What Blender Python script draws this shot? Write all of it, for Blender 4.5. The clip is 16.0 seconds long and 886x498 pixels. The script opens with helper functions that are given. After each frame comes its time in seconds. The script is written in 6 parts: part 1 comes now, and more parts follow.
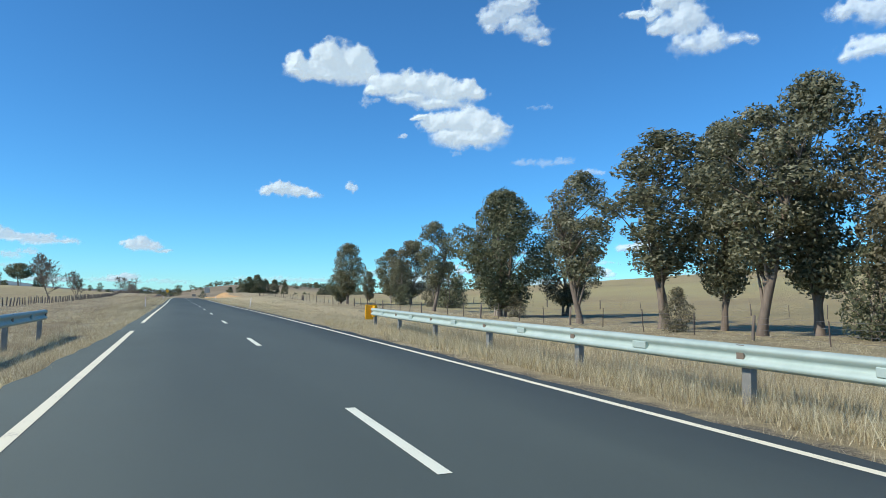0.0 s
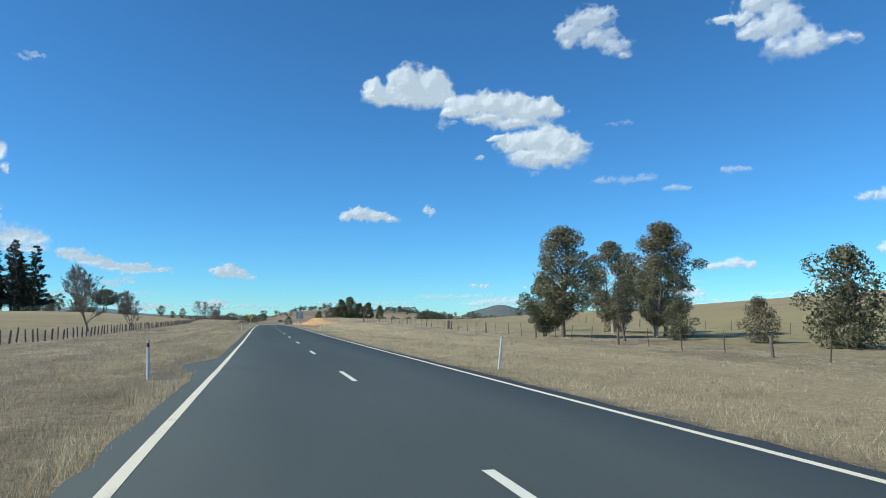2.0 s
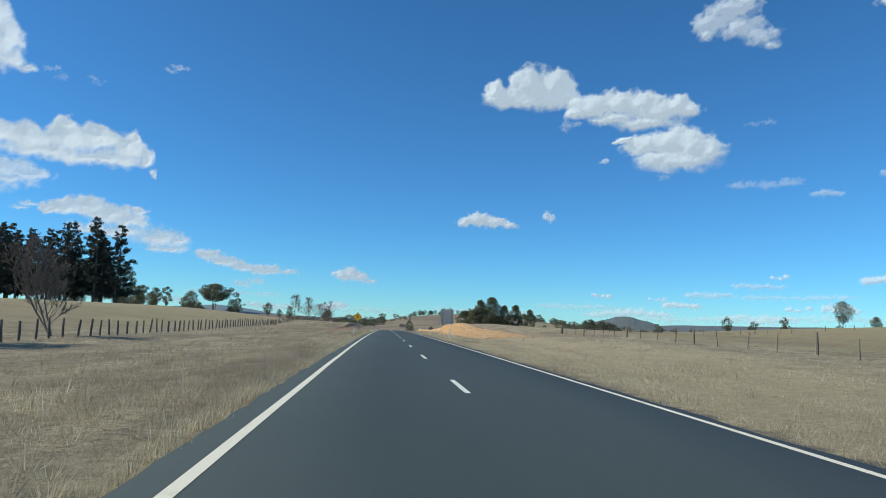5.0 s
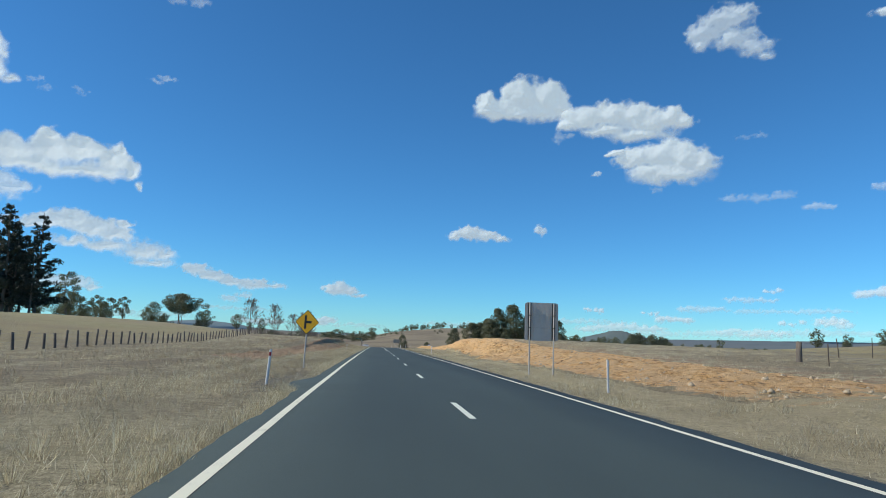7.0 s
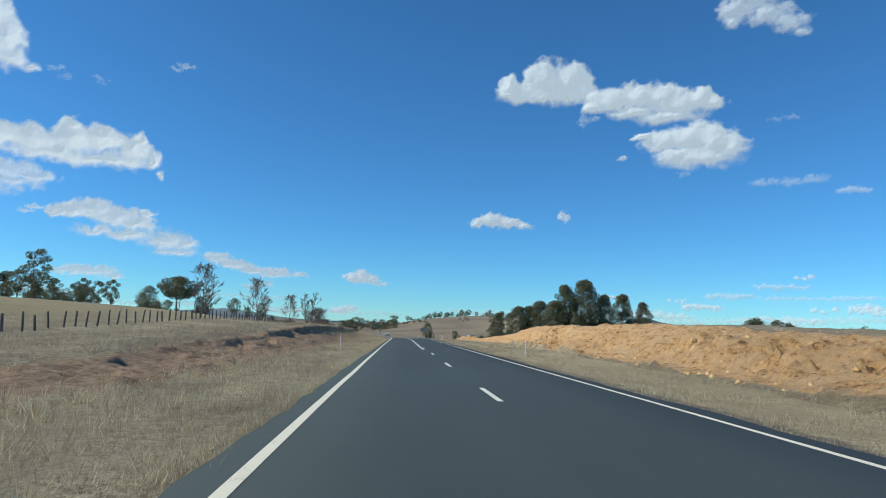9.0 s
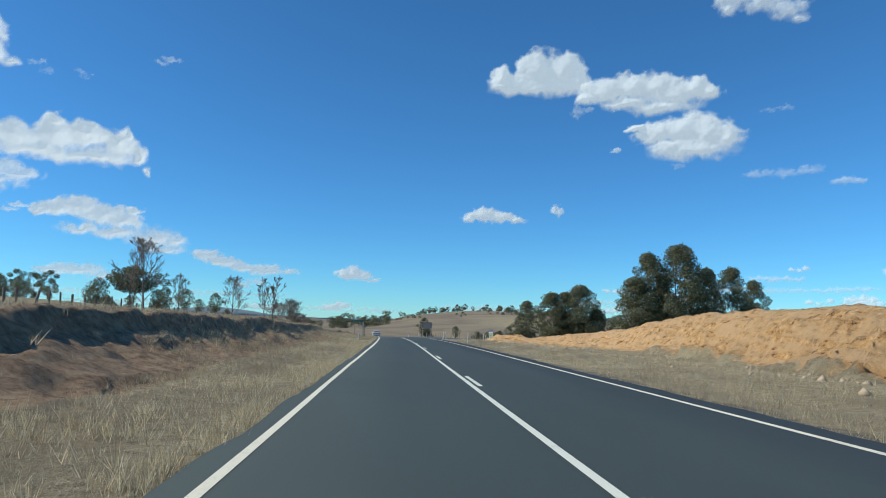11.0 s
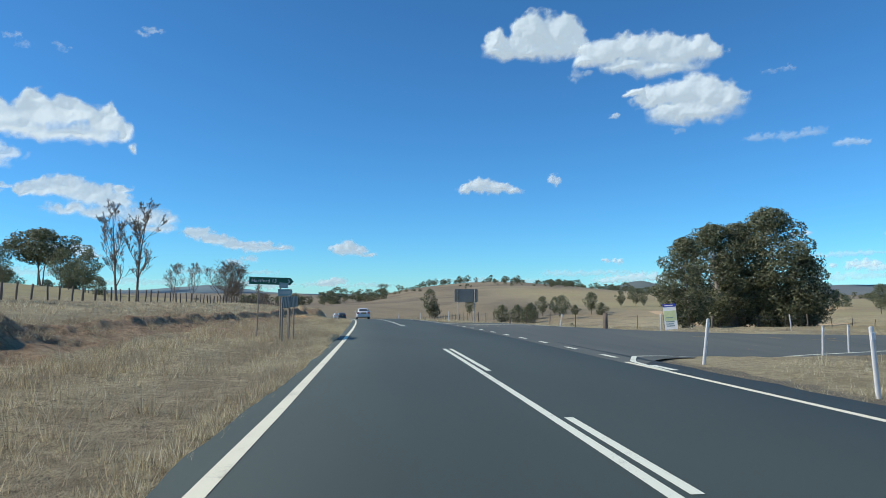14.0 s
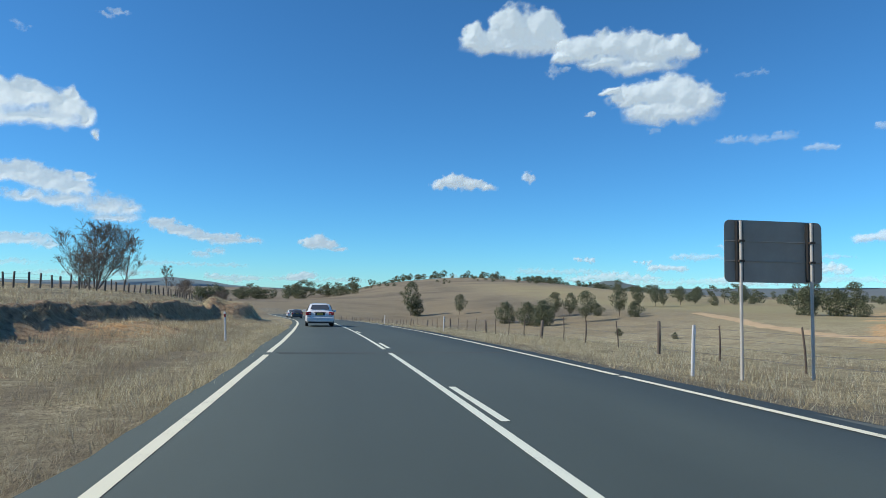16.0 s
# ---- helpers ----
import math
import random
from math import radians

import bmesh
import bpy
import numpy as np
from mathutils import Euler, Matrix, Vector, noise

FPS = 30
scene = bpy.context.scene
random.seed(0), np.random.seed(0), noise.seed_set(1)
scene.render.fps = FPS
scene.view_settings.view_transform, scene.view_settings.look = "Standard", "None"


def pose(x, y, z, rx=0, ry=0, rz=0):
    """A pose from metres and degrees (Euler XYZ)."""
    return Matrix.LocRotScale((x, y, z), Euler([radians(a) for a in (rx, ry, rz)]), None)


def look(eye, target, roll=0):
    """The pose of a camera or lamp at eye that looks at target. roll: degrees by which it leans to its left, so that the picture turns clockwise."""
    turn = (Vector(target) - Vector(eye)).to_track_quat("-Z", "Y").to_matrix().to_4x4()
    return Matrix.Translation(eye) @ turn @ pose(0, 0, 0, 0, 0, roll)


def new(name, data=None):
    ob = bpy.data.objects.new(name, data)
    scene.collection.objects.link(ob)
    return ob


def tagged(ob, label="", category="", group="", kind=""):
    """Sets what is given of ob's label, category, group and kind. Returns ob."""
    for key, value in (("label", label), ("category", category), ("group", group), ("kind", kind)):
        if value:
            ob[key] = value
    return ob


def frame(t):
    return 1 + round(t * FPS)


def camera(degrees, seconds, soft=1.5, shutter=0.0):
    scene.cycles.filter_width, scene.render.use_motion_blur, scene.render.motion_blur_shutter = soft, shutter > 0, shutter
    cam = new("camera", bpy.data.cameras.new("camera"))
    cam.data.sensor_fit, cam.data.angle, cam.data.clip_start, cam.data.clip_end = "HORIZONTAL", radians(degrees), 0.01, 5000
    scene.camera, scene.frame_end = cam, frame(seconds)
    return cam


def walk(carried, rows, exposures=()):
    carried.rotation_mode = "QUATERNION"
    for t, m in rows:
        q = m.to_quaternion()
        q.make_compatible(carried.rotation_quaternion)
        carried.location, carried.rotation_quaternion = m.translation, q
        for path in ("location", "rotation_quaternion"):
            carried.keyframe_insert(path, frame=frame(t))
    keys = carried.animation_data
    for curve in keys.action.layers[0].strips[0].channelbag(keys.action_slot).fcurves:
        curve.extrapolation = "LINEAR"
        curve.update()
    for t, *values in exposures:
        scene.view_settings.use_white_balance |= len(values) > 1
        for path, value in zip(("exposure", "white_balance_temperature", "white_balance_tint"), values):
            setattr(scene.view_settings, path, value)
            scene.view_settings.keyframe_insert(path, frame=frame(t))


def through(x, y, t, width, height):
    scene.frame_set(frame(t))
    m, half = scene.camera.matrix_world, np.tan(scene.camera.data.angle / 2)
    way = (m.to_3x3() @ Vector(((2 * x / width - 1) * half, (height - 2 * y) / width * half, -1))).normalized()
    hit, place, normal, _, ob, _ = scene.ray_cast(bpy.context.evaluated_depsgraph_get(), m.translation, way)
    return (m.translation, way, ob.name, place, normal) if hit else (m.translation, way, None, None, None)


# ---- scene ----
# camera and path: a car-mounted phone, about 88 km/h along a country road
cam = camera(68.16, 16.0, soft=0.9, shutter=0.012)
walk(cam, [
    (0, pose(-1.858, 0.006, 1.321, 93.728, -0.833, -21.898)),
    (0.5, pose(-1.896, 12.163, 1.244, 93.015, -1.467, -22.749)),
    (1, pose(-1.924, 24.323, 1.245, 93.716, -0.683, -20.667)),
    (1.5, pose(-1.976, 37.065, 1.146, 95.436, -0.131, -18.544)),
    (2, pose(-2.030, 49.570, 1.104, 95.675, -0.198, -15.175)),
    (2.5, pose(-1.955, 62.073, 0.909, 94.394, -0.480, -13.037)),
    (3, pose(-1.889, 74.566, 0.817, 94.262, -0.186, -12.086)),
    (3.5, pose(-1.880, 86.885, 0.715, 95.978, -1.526, -8.978)),
    (4, pose(-1.853, 99.187, 0.594, 96.186, -1.187, -6.062)),
    (6.5, pose(-2.119, 161.011, 0.170, 95.995, -2.766, -4.980)),
    (7, pose(-2.043, 173.245, 0.012, 97.446, -2.036, -6.044)),
    (7.5, pose(-1.984, 185.140, -0.075, 98.537, -0.874, -6.153)),
    (8, pose(-2.007, 196.811, -0.227, 97.848, -1.534, -6.082)),
    (8.5, pose(-2.104, 208.514, -0.429, 96.972, -2.051, -4.944)),
    (9, pose(-2.083, 220.248, -0.592, 96.380, -1.933, -4.172)),
    (11.5, pose(-1.623, 278.819, -1.553, 96.036, -1.245, -4.893)),
    (12, pose(-1.534, 290.466, -1.724, 95.945, -1.732, -4.792)),
    (12.5, pose(-1.499, 302.093, -1.881, 95.560, -1.997, -5.100)),
    (13, pose(-1.519, 313.628, -2.083, 95.129, -1.885, -5.502)),
    (13.5, pose(-1.529, 325.236, -2.276, 94.289, -1.341, -5.603)),
    (14, pose(-1.434, 336.861, -2.460, 93.763, 0.017, -5.076)),
    (14.5, pose(-1.498, 348.576, -2.697, 93.798, -1.106, -4.670)),
    (15, pose(-1.507, 360.369, -2.965, 93.543, -1.478, -4.608)),
    (15.5, pose(-1.768, 372.218, -3.303, 93.360, -1.052, -4.616)),
    (16, pose(-2.138, 384.110, -3.602, 93.502, -0.947, -7.657)),
], [(0, 0.3), (1, 0.22), (2, 0.14), (3.5, 0.11), (4, -0.02), (6.5, 0.03), (7.5, -0.07), (9, -0.02), (11.5, 0.04), (13.5, 0.12), (14.5, 0.1), (16, 0.08)])

# ---------------------------------------------------------------- light
SUN_EL, SUN_DIR = 38.0, Vector((-0.787, -0.03, 0.616))
world = bpy.data.worlds.new("sky")
scene.world = world
world.use_nodes = True
wn = world.node_tree
wn.nodes.clear()
sky = wn.nodes.new("ShaderNodeTexSky")
sky.sky_type, sky.sun_disc = "NISHITA", False
sky.sun_elevation, sky.sun_rotation = radians(SUN_EL), math.atan2(SUN_DIR.x, SUN_DIR.y)
sky.altitude, sky.air_density, sky.dust_density, sky.ozone_density = 3400, 1.32, 0.0, 10.0
bg = wn.nodes.new("ShaderNodeBackground")
bg.inputs["Strength"].default_value = 0.119
wo = wn.nodes.new("ShaderNodeOutputWorld")
tint = wn.nodes.new("ShaderNodeMix")
tint.data_type, tint.blend_type = "RGBA", "MULTIPLY"
tint.inputs["Factor"].default_value, tint.inputs["B"].default_value = 1.0, (0.635, 1.09, 1.14, 1)
wn.links.new(sky.outputs[0], tint.inputs["A"])
wn.links.new(tint.outputs["Result"], bg.inputs["Color"])
wn.links.new(bg.outputs[0], wo.inputs["Surface"])
sun = new("sun", bpy.data.lights.new("sun", "SUN"))
sun.data.energy, sun.data.angle, sun.data.color = 4.35, radians(0.53), (1.0, 0.925, 0.80)
sun.matrix_world = look((0, 0, 300), tuple(Vector((0, 0, 300)) - SUN_DIR))


# ---------------------------------------------------------------- helpers
def lattice(ix, iy, seed):
    n = (ix.astype(np.int64) * 374761393 + iy.astype(np.int64) * 668265263 + seed * 1442695041) & 0xFFFFFFFF
    n = ((n ^ (n >> 13)) * 1274126177) & 0xFFFFFFFF
    return ((n ^ (n >> 16)) & 0xFFFF) / 65535.0


def vnoise(x, y, seed=0):
    ix, iy = np.floor(x), np.floor(y)
    fx, fy = x - ix, y - iy
    fx, fy = fx * fx * (3 - 2 * fx), fy * fy * (3 - 2 * fy)
    a, b = lattice(ix, iy, seed), lattice(ix + 1, iy, seed)
    c, d = lattice(ix, iy + 1, seed), lattice(ix + 1, iy + 1, seed)
    return (a + (b - a) * fx) * (1 - fy) + (c + (d - c) * fx) * fy


def fbm(x, y, octaves=4, seed=0, gain=0.5):
    """Noise about zero, in -0.5 .. 0.5."""
    total, amp, norm = 0.0, 1.0, 0.0
    for k in range(octaves):
        total = total + amp * (vnoise(x * 2 ** k, y * 2 ** k, seed + 17 * k) - 0.5)
        norm += amp
        amp *= gain
    return total / norm


def smooth(t):
    t = np.clip(t, 0.0, 1.0)
    return t * t * (3 - 2 * t)


def mesh_of(name, verts, faces, mat=None, shade_smooth=False, attrs=None):
    """A mesh from arrays: faces an (n, 3) or (n, 4) array, attrs a dict of values per vertex."""
    verts, faces = np.asarray(verts, dtype=np.float32), np.asarray(faces, dtype=np.int32)
    me = bpy.data.meshes.new(name)
    k = faces.shape[1]
    me.vertices.add(len(verts))
    me.vertices.foreach_set("co", verts.ravel())
    me.loops.add(faces.size)
    me.loops.foreach_set("vertex_index", faces.ravel())
    me.polygons.add(len(faces))
    me.polygons.foreach_set("loop_start", np.arange(0, faces.size, k, dtype=np.int32))
    if shade_smooth:
        me.polygons.foreach_set("use_smooth", np.ones(len(faces), dtype=bool))
    for key, values in (attrs or {}).items():
        me.attributes.new(key, "FLOAT", "POINT").data.foreach_set("value", np.asarray(values, dtype=np.float32))
    me.update(calc_edges=True)
    me.validate()
    if mat:
        me.materials.append(mat)
    return me


def grid_faces(nu, nv):
    i = np.arange(nu * nv).reshape(nu, nv)
    return np.stack([i[:-1, :-1], i[1:, :-1], i[1:, 1:], i[:-1, 1:]], -1).reshape(-1, 4)


def part(name, data, mat, parent, label="", m=None):
    """Links a bmesh or a mesh as one mesh object under parent (or at top level)."""
    if isinstance(data, bmesh.types.BMesh):
        me = bpy.data.meshes.new(name)
        data.to_mesh(me)
        data.free()
        if mat:
            me.materials.append(mat)
    else:
        me = data
    ob = new(name, me)
    if parent:
        ob.parent = parent
    if m is not None:
        ob.matrix_local = m
    if label:
        tagged(ob, label)
    return ob


def box(bm, x0, x1, y0, y1, z0, z1, bevel=0.0):
    r = bmesh.ops.create_cube(bm, size=1.0)
    bmesh.ops.scale(bm, vec=(x1 - x0, y1 - y0, z1 - z0), verts=r["verts"])
    bmesh.ops.translate(bm, vec=((x0 + x1) / 2, (y0 + y1) / 2, (z0 + z1) / 2), verts=r["verts"])
    if bevel:
        edges = list({e for v in r["verts"] for e in v.link_edges})
        bmesh.ops.bevel(bm, geom=edges, offset=bevel, segments=2, affect="EDGES", profile=0.5)
    return bm


def tube_arrays(points, radii, sides=6):
    """Vertices and quads of a tapered tube along points."""
    p = np.asarray(points, dtype=float)
    n = len(p)
    d = np.gradient(p, axis=0)
    d /= np.linalg.norm(d, axis=1)[:, None] + 1e-9
    ref = np.where(np.abs(d[:, 2:3]) > 0.9, np.array([[1.0, 0, 0]]), np.array([[0, 0, 1.0]]))
    a = np.cross(d, ref)
    a /= np.linalg.norm(a, axis=1)[:, None] + 1e-9
    b = np.cross(d, a)
    ang = np.linspace(0, 2 * np.pi, sides, endpoint=False)
    ring = a[:, None] * np.cos(ang)[None, :, None] + b[:, None] * np.sin(ang)[None, :, None]
    v = (p[:, None] + ring * np.asarray(radii)[:, None, None]).reshape(-1, 3)
    i = np.arange(n * sides).reshape(n, sides)
    j = np.roll(i, -1, axis=1)
    f = np.stack([i[:-1], j[:-1], j[1:], i[1:]], -1).reshape(-1, 4)
    return v, f


def join(pieces):
    vs, fs, k = [], [], 0
    for v, f in pieces:
        vs.append(v)
        fs.append(f + k)
        k += len(v)
    return np.concatenate(vs), np.concatenate(fs)


# ---------------------------------------------------------------- materials
def material(name, rough=0.8, metal=0.0):
    m = bpy.data.materials.new(name)
    m.use_nodes = True
    b = m.node_tree.nodes["Principled BSDF"]
    b.inputs["Roughness"].default_value, b.inputs["Metallic"].default_value = rough, metal
    return m, m.node_tree, b


def noise_node(nt, scale, detail=4.0, rough=0.6, stretch=None):
    c = nt.nodes.new("ShaderNodeTexCoord")
    n = nt.nodes.new("ShaderNodeTexNoise")
    n.inputs["Scale"].default_value, n.inputs["Detail"].default_value, n.inputs["Roughness"].default_value = scale, detail, rough
    if stretch:
        mp = nt.nodes.new("ShaderNodeMapping")
        mp.inputs["Scale"].default_value = stretch
        nt.links.new(c.outputs["Object"], mp.inputs["Vector"])
        nt.links.new(mp.outputs["Vector"], n.inputs["Vector"])
    else:
        nt.links.new(c.outputs["Object"], n.inputs["Vector"])
    return n.outputs["Fac"]


def ramp(nt, fac, stops):
    r = nt.nodes.new("ShaderNodeValToRGB")
    while len(r.color_ramp.elements) < len(stops):
        r.color_ramp.elements.new(0.5)
    for e, (p, c) in zip(r.color_ramp.elements, stops):
        e.position, e.color = p, (*c, 1)
    nt.links.new(fac, r.inputs["Fac"])
    return r.outputs["Color"]


def mixed(nt, fac, a, b, mode="MIX"):
    """Mixes two colours; fac, a, b are sockets or values."""
    n = nt.nodes.new("ShaderNodeMix")
    n.data_type, n.blend_type = "RGBA", mode
    for sock, v in ((n.inputs["Factor"], fac), (n.inputs["A"], a), (n.inputs["B"], b)):
        if isinstance(v, bpy.types.NodeSocket):
            nt.links.new(v, sock)
        elif isinstance(v, tuple):
            sock.default_value = (*v, 1)
        else:
            sock.default_value = v
    return n.outputs["Result"]


def math_node(nt, op, a, b=0.5):
    n = nt.nodes.new("ShaderNodeMath")
    n.operation = op
    for sock, v in zip(n.inputs, (a, b)):
        if isinstance(v, bpy.types.NodeSocket):
            nt.links.new(v, sock)
        else:
            sock.default_value = v
    return n.outputs[0]


def bump(nt, b, height, strength=0.4, dist=0.02):
    n = nt.nodes.new("ShaderNodeBump")
    n.inputs["Strength"].default_value, n.inputs["Distance"].default_value = strength, dist
    nt.links.new(height, n.inputs["Height"])
    nt.links.new(n.outputs["Normal"], b.inputs["Normal"])


def attribute(nt, name):
    n = nt.nodes.new("ShaderNodeAttribute")
    n.attribute_name = name
    return n.outputs["Fac"]


def simple(name, lo, hi, scale, rough=0.7, metal=0.0, bump_by=0.15, stretch=None):
    """Two-scale mottled material between two colours."""
    m, nt, b = material(name, rough, metal)
    f = noise_node(nt, scale, 5, 0.65, stretch)
    g = noise_node(nt, scale * 0.13, 2, 0.5, stretch)
    fac = math_node(nt, "ADD", math_node(nt, "MULTIPLY", f, 0.6), math_node(nt, "MULTIPLY", g, 0.4))
    nt.links.new(ramp(nt, fac, ((0.3, lo), (0.7, hi))), b.inputs["Base Color"])
    if bump_by:
        bump(nt, b, f, bump_by, 0.01)
    return m


def asphalt_material(name, lo, hi):
    m, nt, b = material(name, 0.82)
    grain = noise_node(nt, 60, 4, 0.8)
    patch = noise_node(nt, 0.35, 4, 0.6, (1.0, 0.22, 1.0))
    track = noise_node(nt, 1.3, 3, 0.5, (1.0, 0.03, 1.0))
    c = ramp(nt, patch, ((0.3, lo), (0.72, hi)))
    c = mixed(nt, math_node(nt, "MULTIPLY", grain, 0.45), c, (0.06, 0.08, 0.073))
    c = mixed(nt, math_node(nt, "MULTIPLY", track, 0.35), c, (0.024, 0.031, 0.029))
    c = mixed(nt, math_node(nt, "MULTIPLY", attribute(nt, "worn"), math_node(nt, "ADD", patch, 0.25)), c, (0.082, 0.105, 0.094))
    nt.links.new(c, b.inputs["Base Color"])
    bump(nt, b, grain, 0.5, 0.006)
    return m


M_ASPHALT = asphalt_material("asphalt", (0.032, 0.050, 0.045), (0.051, 0.075, 0.066))
M_SIDE = asphalt_material("worn_asphalt", (0.10, 0.112, 0.098), (0.155, 0.165, 0.14))


def paint_material(name, colour, worn):
    m, nt, b = material(name, 0.6)
    f = noise_node(nt, 45, 5, 0.75)
    g = noise_node(nt, 2.2, 3, 0.6)
    fac = math_node(nt, "ADD", math_node(nt, "MULTIPLY", f, 0.55), math_node(nt, "MULTIPLY", g, 0.45))
    nt.links.new(ramp(nt, fac, ((0.32, worn), (0.45, colour))), b.inputs["Base Color"])
    bump(nt, b, f, 0.3, 0.004)
    return m


M_LINE = paint_material("cream_line_paint", (0.80, 0.77, 0.57), (0.36, 0.345, 0.25))
M_DASH = paint_material("white_line_paint", (0.74, 0.77, 0.62), (0.36, 0.37, 0.31))


def ground_material():
    m, nt, b = material("dry_ground", 0.95)
    fine = noise_node(nt, 5.0, 7, 0.82)
    stalk = noise_node(nt, 38.0, 4, 0.75, (1.0, 0.35, 1.0))
    mid = noise_node(nt, 0.9, 5, 0.7)
    broad = noise_node(nt, 0.035, 5, 0.62)
    both = math_node(nt, "ADD", math_node(nt, "MULTIPLY", fine, 0.55), math_node(nt, "MULTIPLY", stalk, 0.45))
    straw = ramp(nt, both, ((0.40, (0.11, 0.088, 0.05)), (0.46, (0.36, 0.30, 0.172)), (0.53, (0.58, 0.50, 0.295)), (0.61, (0.80, 0.715, 0.47))))
    straw = mixed(nt, ramp(nt, mid, ((0.46, (0, 0, 0)), (0.6, (0.6, 0.6, 0.6)))), straw, (0.25, 0.21, 0.118))
    swath = noise_node(nt, 0.16, 4, 0.65, (1.0, 0.45, 1.0))
    straw = mixed(nt, ramp(nt, swath, ((0.40, (0.5, 0.5, 0.5)), (0.49, (0, 0, 0)))), straw, (0.232, 0.19, 0.11))
    straw = mixed(nt, ramp(nt, swath, ((0.52, (0, 0, 0)), (0.66, (0.5, 0.5, 0.5)))), straw, (0.47, 0.42, 0.25))
    straw = mixed(nt, math_node(nt, "MULTIPLY", math_node(nt, "SUBTRACT", 1.0, attribute(nt, "tone")), 0.68), straw, mixed(nt, 0.62, straw, (0.16, 0.124, 0.082)))
    paddock = ramp(nt, broad, ((0.35, (0.32, 0.26, 0.14)), (0.5, (0.39, 0.325, 0.16)), (0.62, (0.34, 0.29, 0.14)), (0.72, (0.28, 0.235, 0.12))))
    paddock = mixed(nt, math_node(nt, "MULTIPLY", both, 0.38), paddock, (0.16, 0.13, 0.07))
    paddock = mixed(nt, ramp(nt, noise_node(nt, 0.009, 3, 0.5), ((0.48, (0, 0, 0)), (0.53, (0.7, 0.7, 0.7)))), paddock, (0.36, 0.325, 0.15))
    straw = mixed(nt, math_node(nt, "MULTIPLY", attribute(nt, "mown"), math_node(nt, "ADD", both, 0.1)), straw, (0.59, 0.495, 0.28))
    c = mixed(nt, attribute(nt, "paddock"), straw, paddock)
    hill = ramp(nt, broad, ((0.34, (0.15, 0.12, 0.078)), (0.45, (0.22, 0.175, 0.11)), (0.55, (0.185, 0.15, 0.092)), (0.66, (0.27, 0.22, 0.135))))
    hill = mixed(nt, math_node(nt, "MULTIPLY", mid, 0.4), hill, (0.09, 0.075, 0.045))
    field = noise_node(nt, 0.011, 3, 0.55)
    hill = mixed(nt, ramp(nt, field, ((0.46, (0, 0, 0)), (0.54, (0.55, 0.55, 0.55)))), hill, (0.29, 0.235, 0.14))
    hill = mixed(nt, ramp(nt, noise_node(nt, 0.02, 4, 0.7), ((0.54, (0, 0, 0)), (0.66, (0.6, 0.6, 0.6)))), hill, (0.13, 0.108, 0.07))
    c = mixed(nt, attribute(nt, "hill"), c, hill)
    rock = noise_node(nt, 3.2, 6, 0.75)
    seam = noise_node(nt, 1.1, 5, 0.7, (1.0, 0.5, 2.5))
    # the darkest stop puts the shade of crevices into the clay's colour
    clay = ramp(nt, rock, ((0.38, (0.12, 0.06, 0.024)), (0.44, (0.50, 0.28, 0.10)), (0.55, (0.70, 0.43, 0.175)), (0.67, (0.84, 0.64, 0.37))))
    clay = mixed(nt, ramp(nt, seam, ((0.42, (0, 0, 0)), (0.58, (0.85, 0.85, 0.85)))), clay, (0.66, 0.45, 0.235))
    edge = math_node(nt, "MULTIPLY", math_node(nt, "SUBTRACT", mid, 0.5), 1.6)
    c = mixed(nt, smooth_mask(nt, math_node(nt, "ADD", attribute(nt, "clay"), edge)), c, clay)
    soil = ramp(nt, rock, ((0.34, (0.13, 0.084, 0.048)), (0.48, (0.36, 0.235, 0.13)), (0.62, (0.54, 0.40, 0.245))))
    soil = mixed(nt, math_node(nt, "MULTIPLY", both, 0.45), soil, (0.26, 0.20, 0.125))
    c = mixed(nt, smooth_mask(nt, math_node(nt, "ADD", attribute(nt, "soil"), edge)), c, soil)
    gravel = ramp(nt, noise_node(nt, 30, 4, 0.8), ((0.34, (0.065, 0.062, 0.048)), (0.5, (0.21, 0.185, 0.125)), (0.66, (0.48, 0.42, 0.29))))
    c = mixed(nt, smooth_mask(nt, math_node(nt, "ADD", attribute(nt, "gravel"), edge)), c, gravel)
    nt.links.new(c, b.inputs["Base Color"])
    bump(nt, b, math_node(nt, "ADD", both, math_node(nt, "MULTIPLY", rock, 0.9)), 1.0, 0.2)
    return m


def smooth_mask(nt, v):
    n = nt.nodes.new("ShaderNodeMapRange")
    n.interpolation_type = "SMOOTHSTEP"
    n.inputs["From Min"].default_value, n.inputs["From Max"].default_value = 0.35, 0.65
    nt.links.new(v, n.inputs["Value"])
    return n.outputs["Result"]


M_GROUND = ground_material()
M_CLOD = simple("orange_clay_clods", (0.42, 0.26, 0.10), (0.70, 0.50, 0.24), 5, 0.95, 0, 0.6)


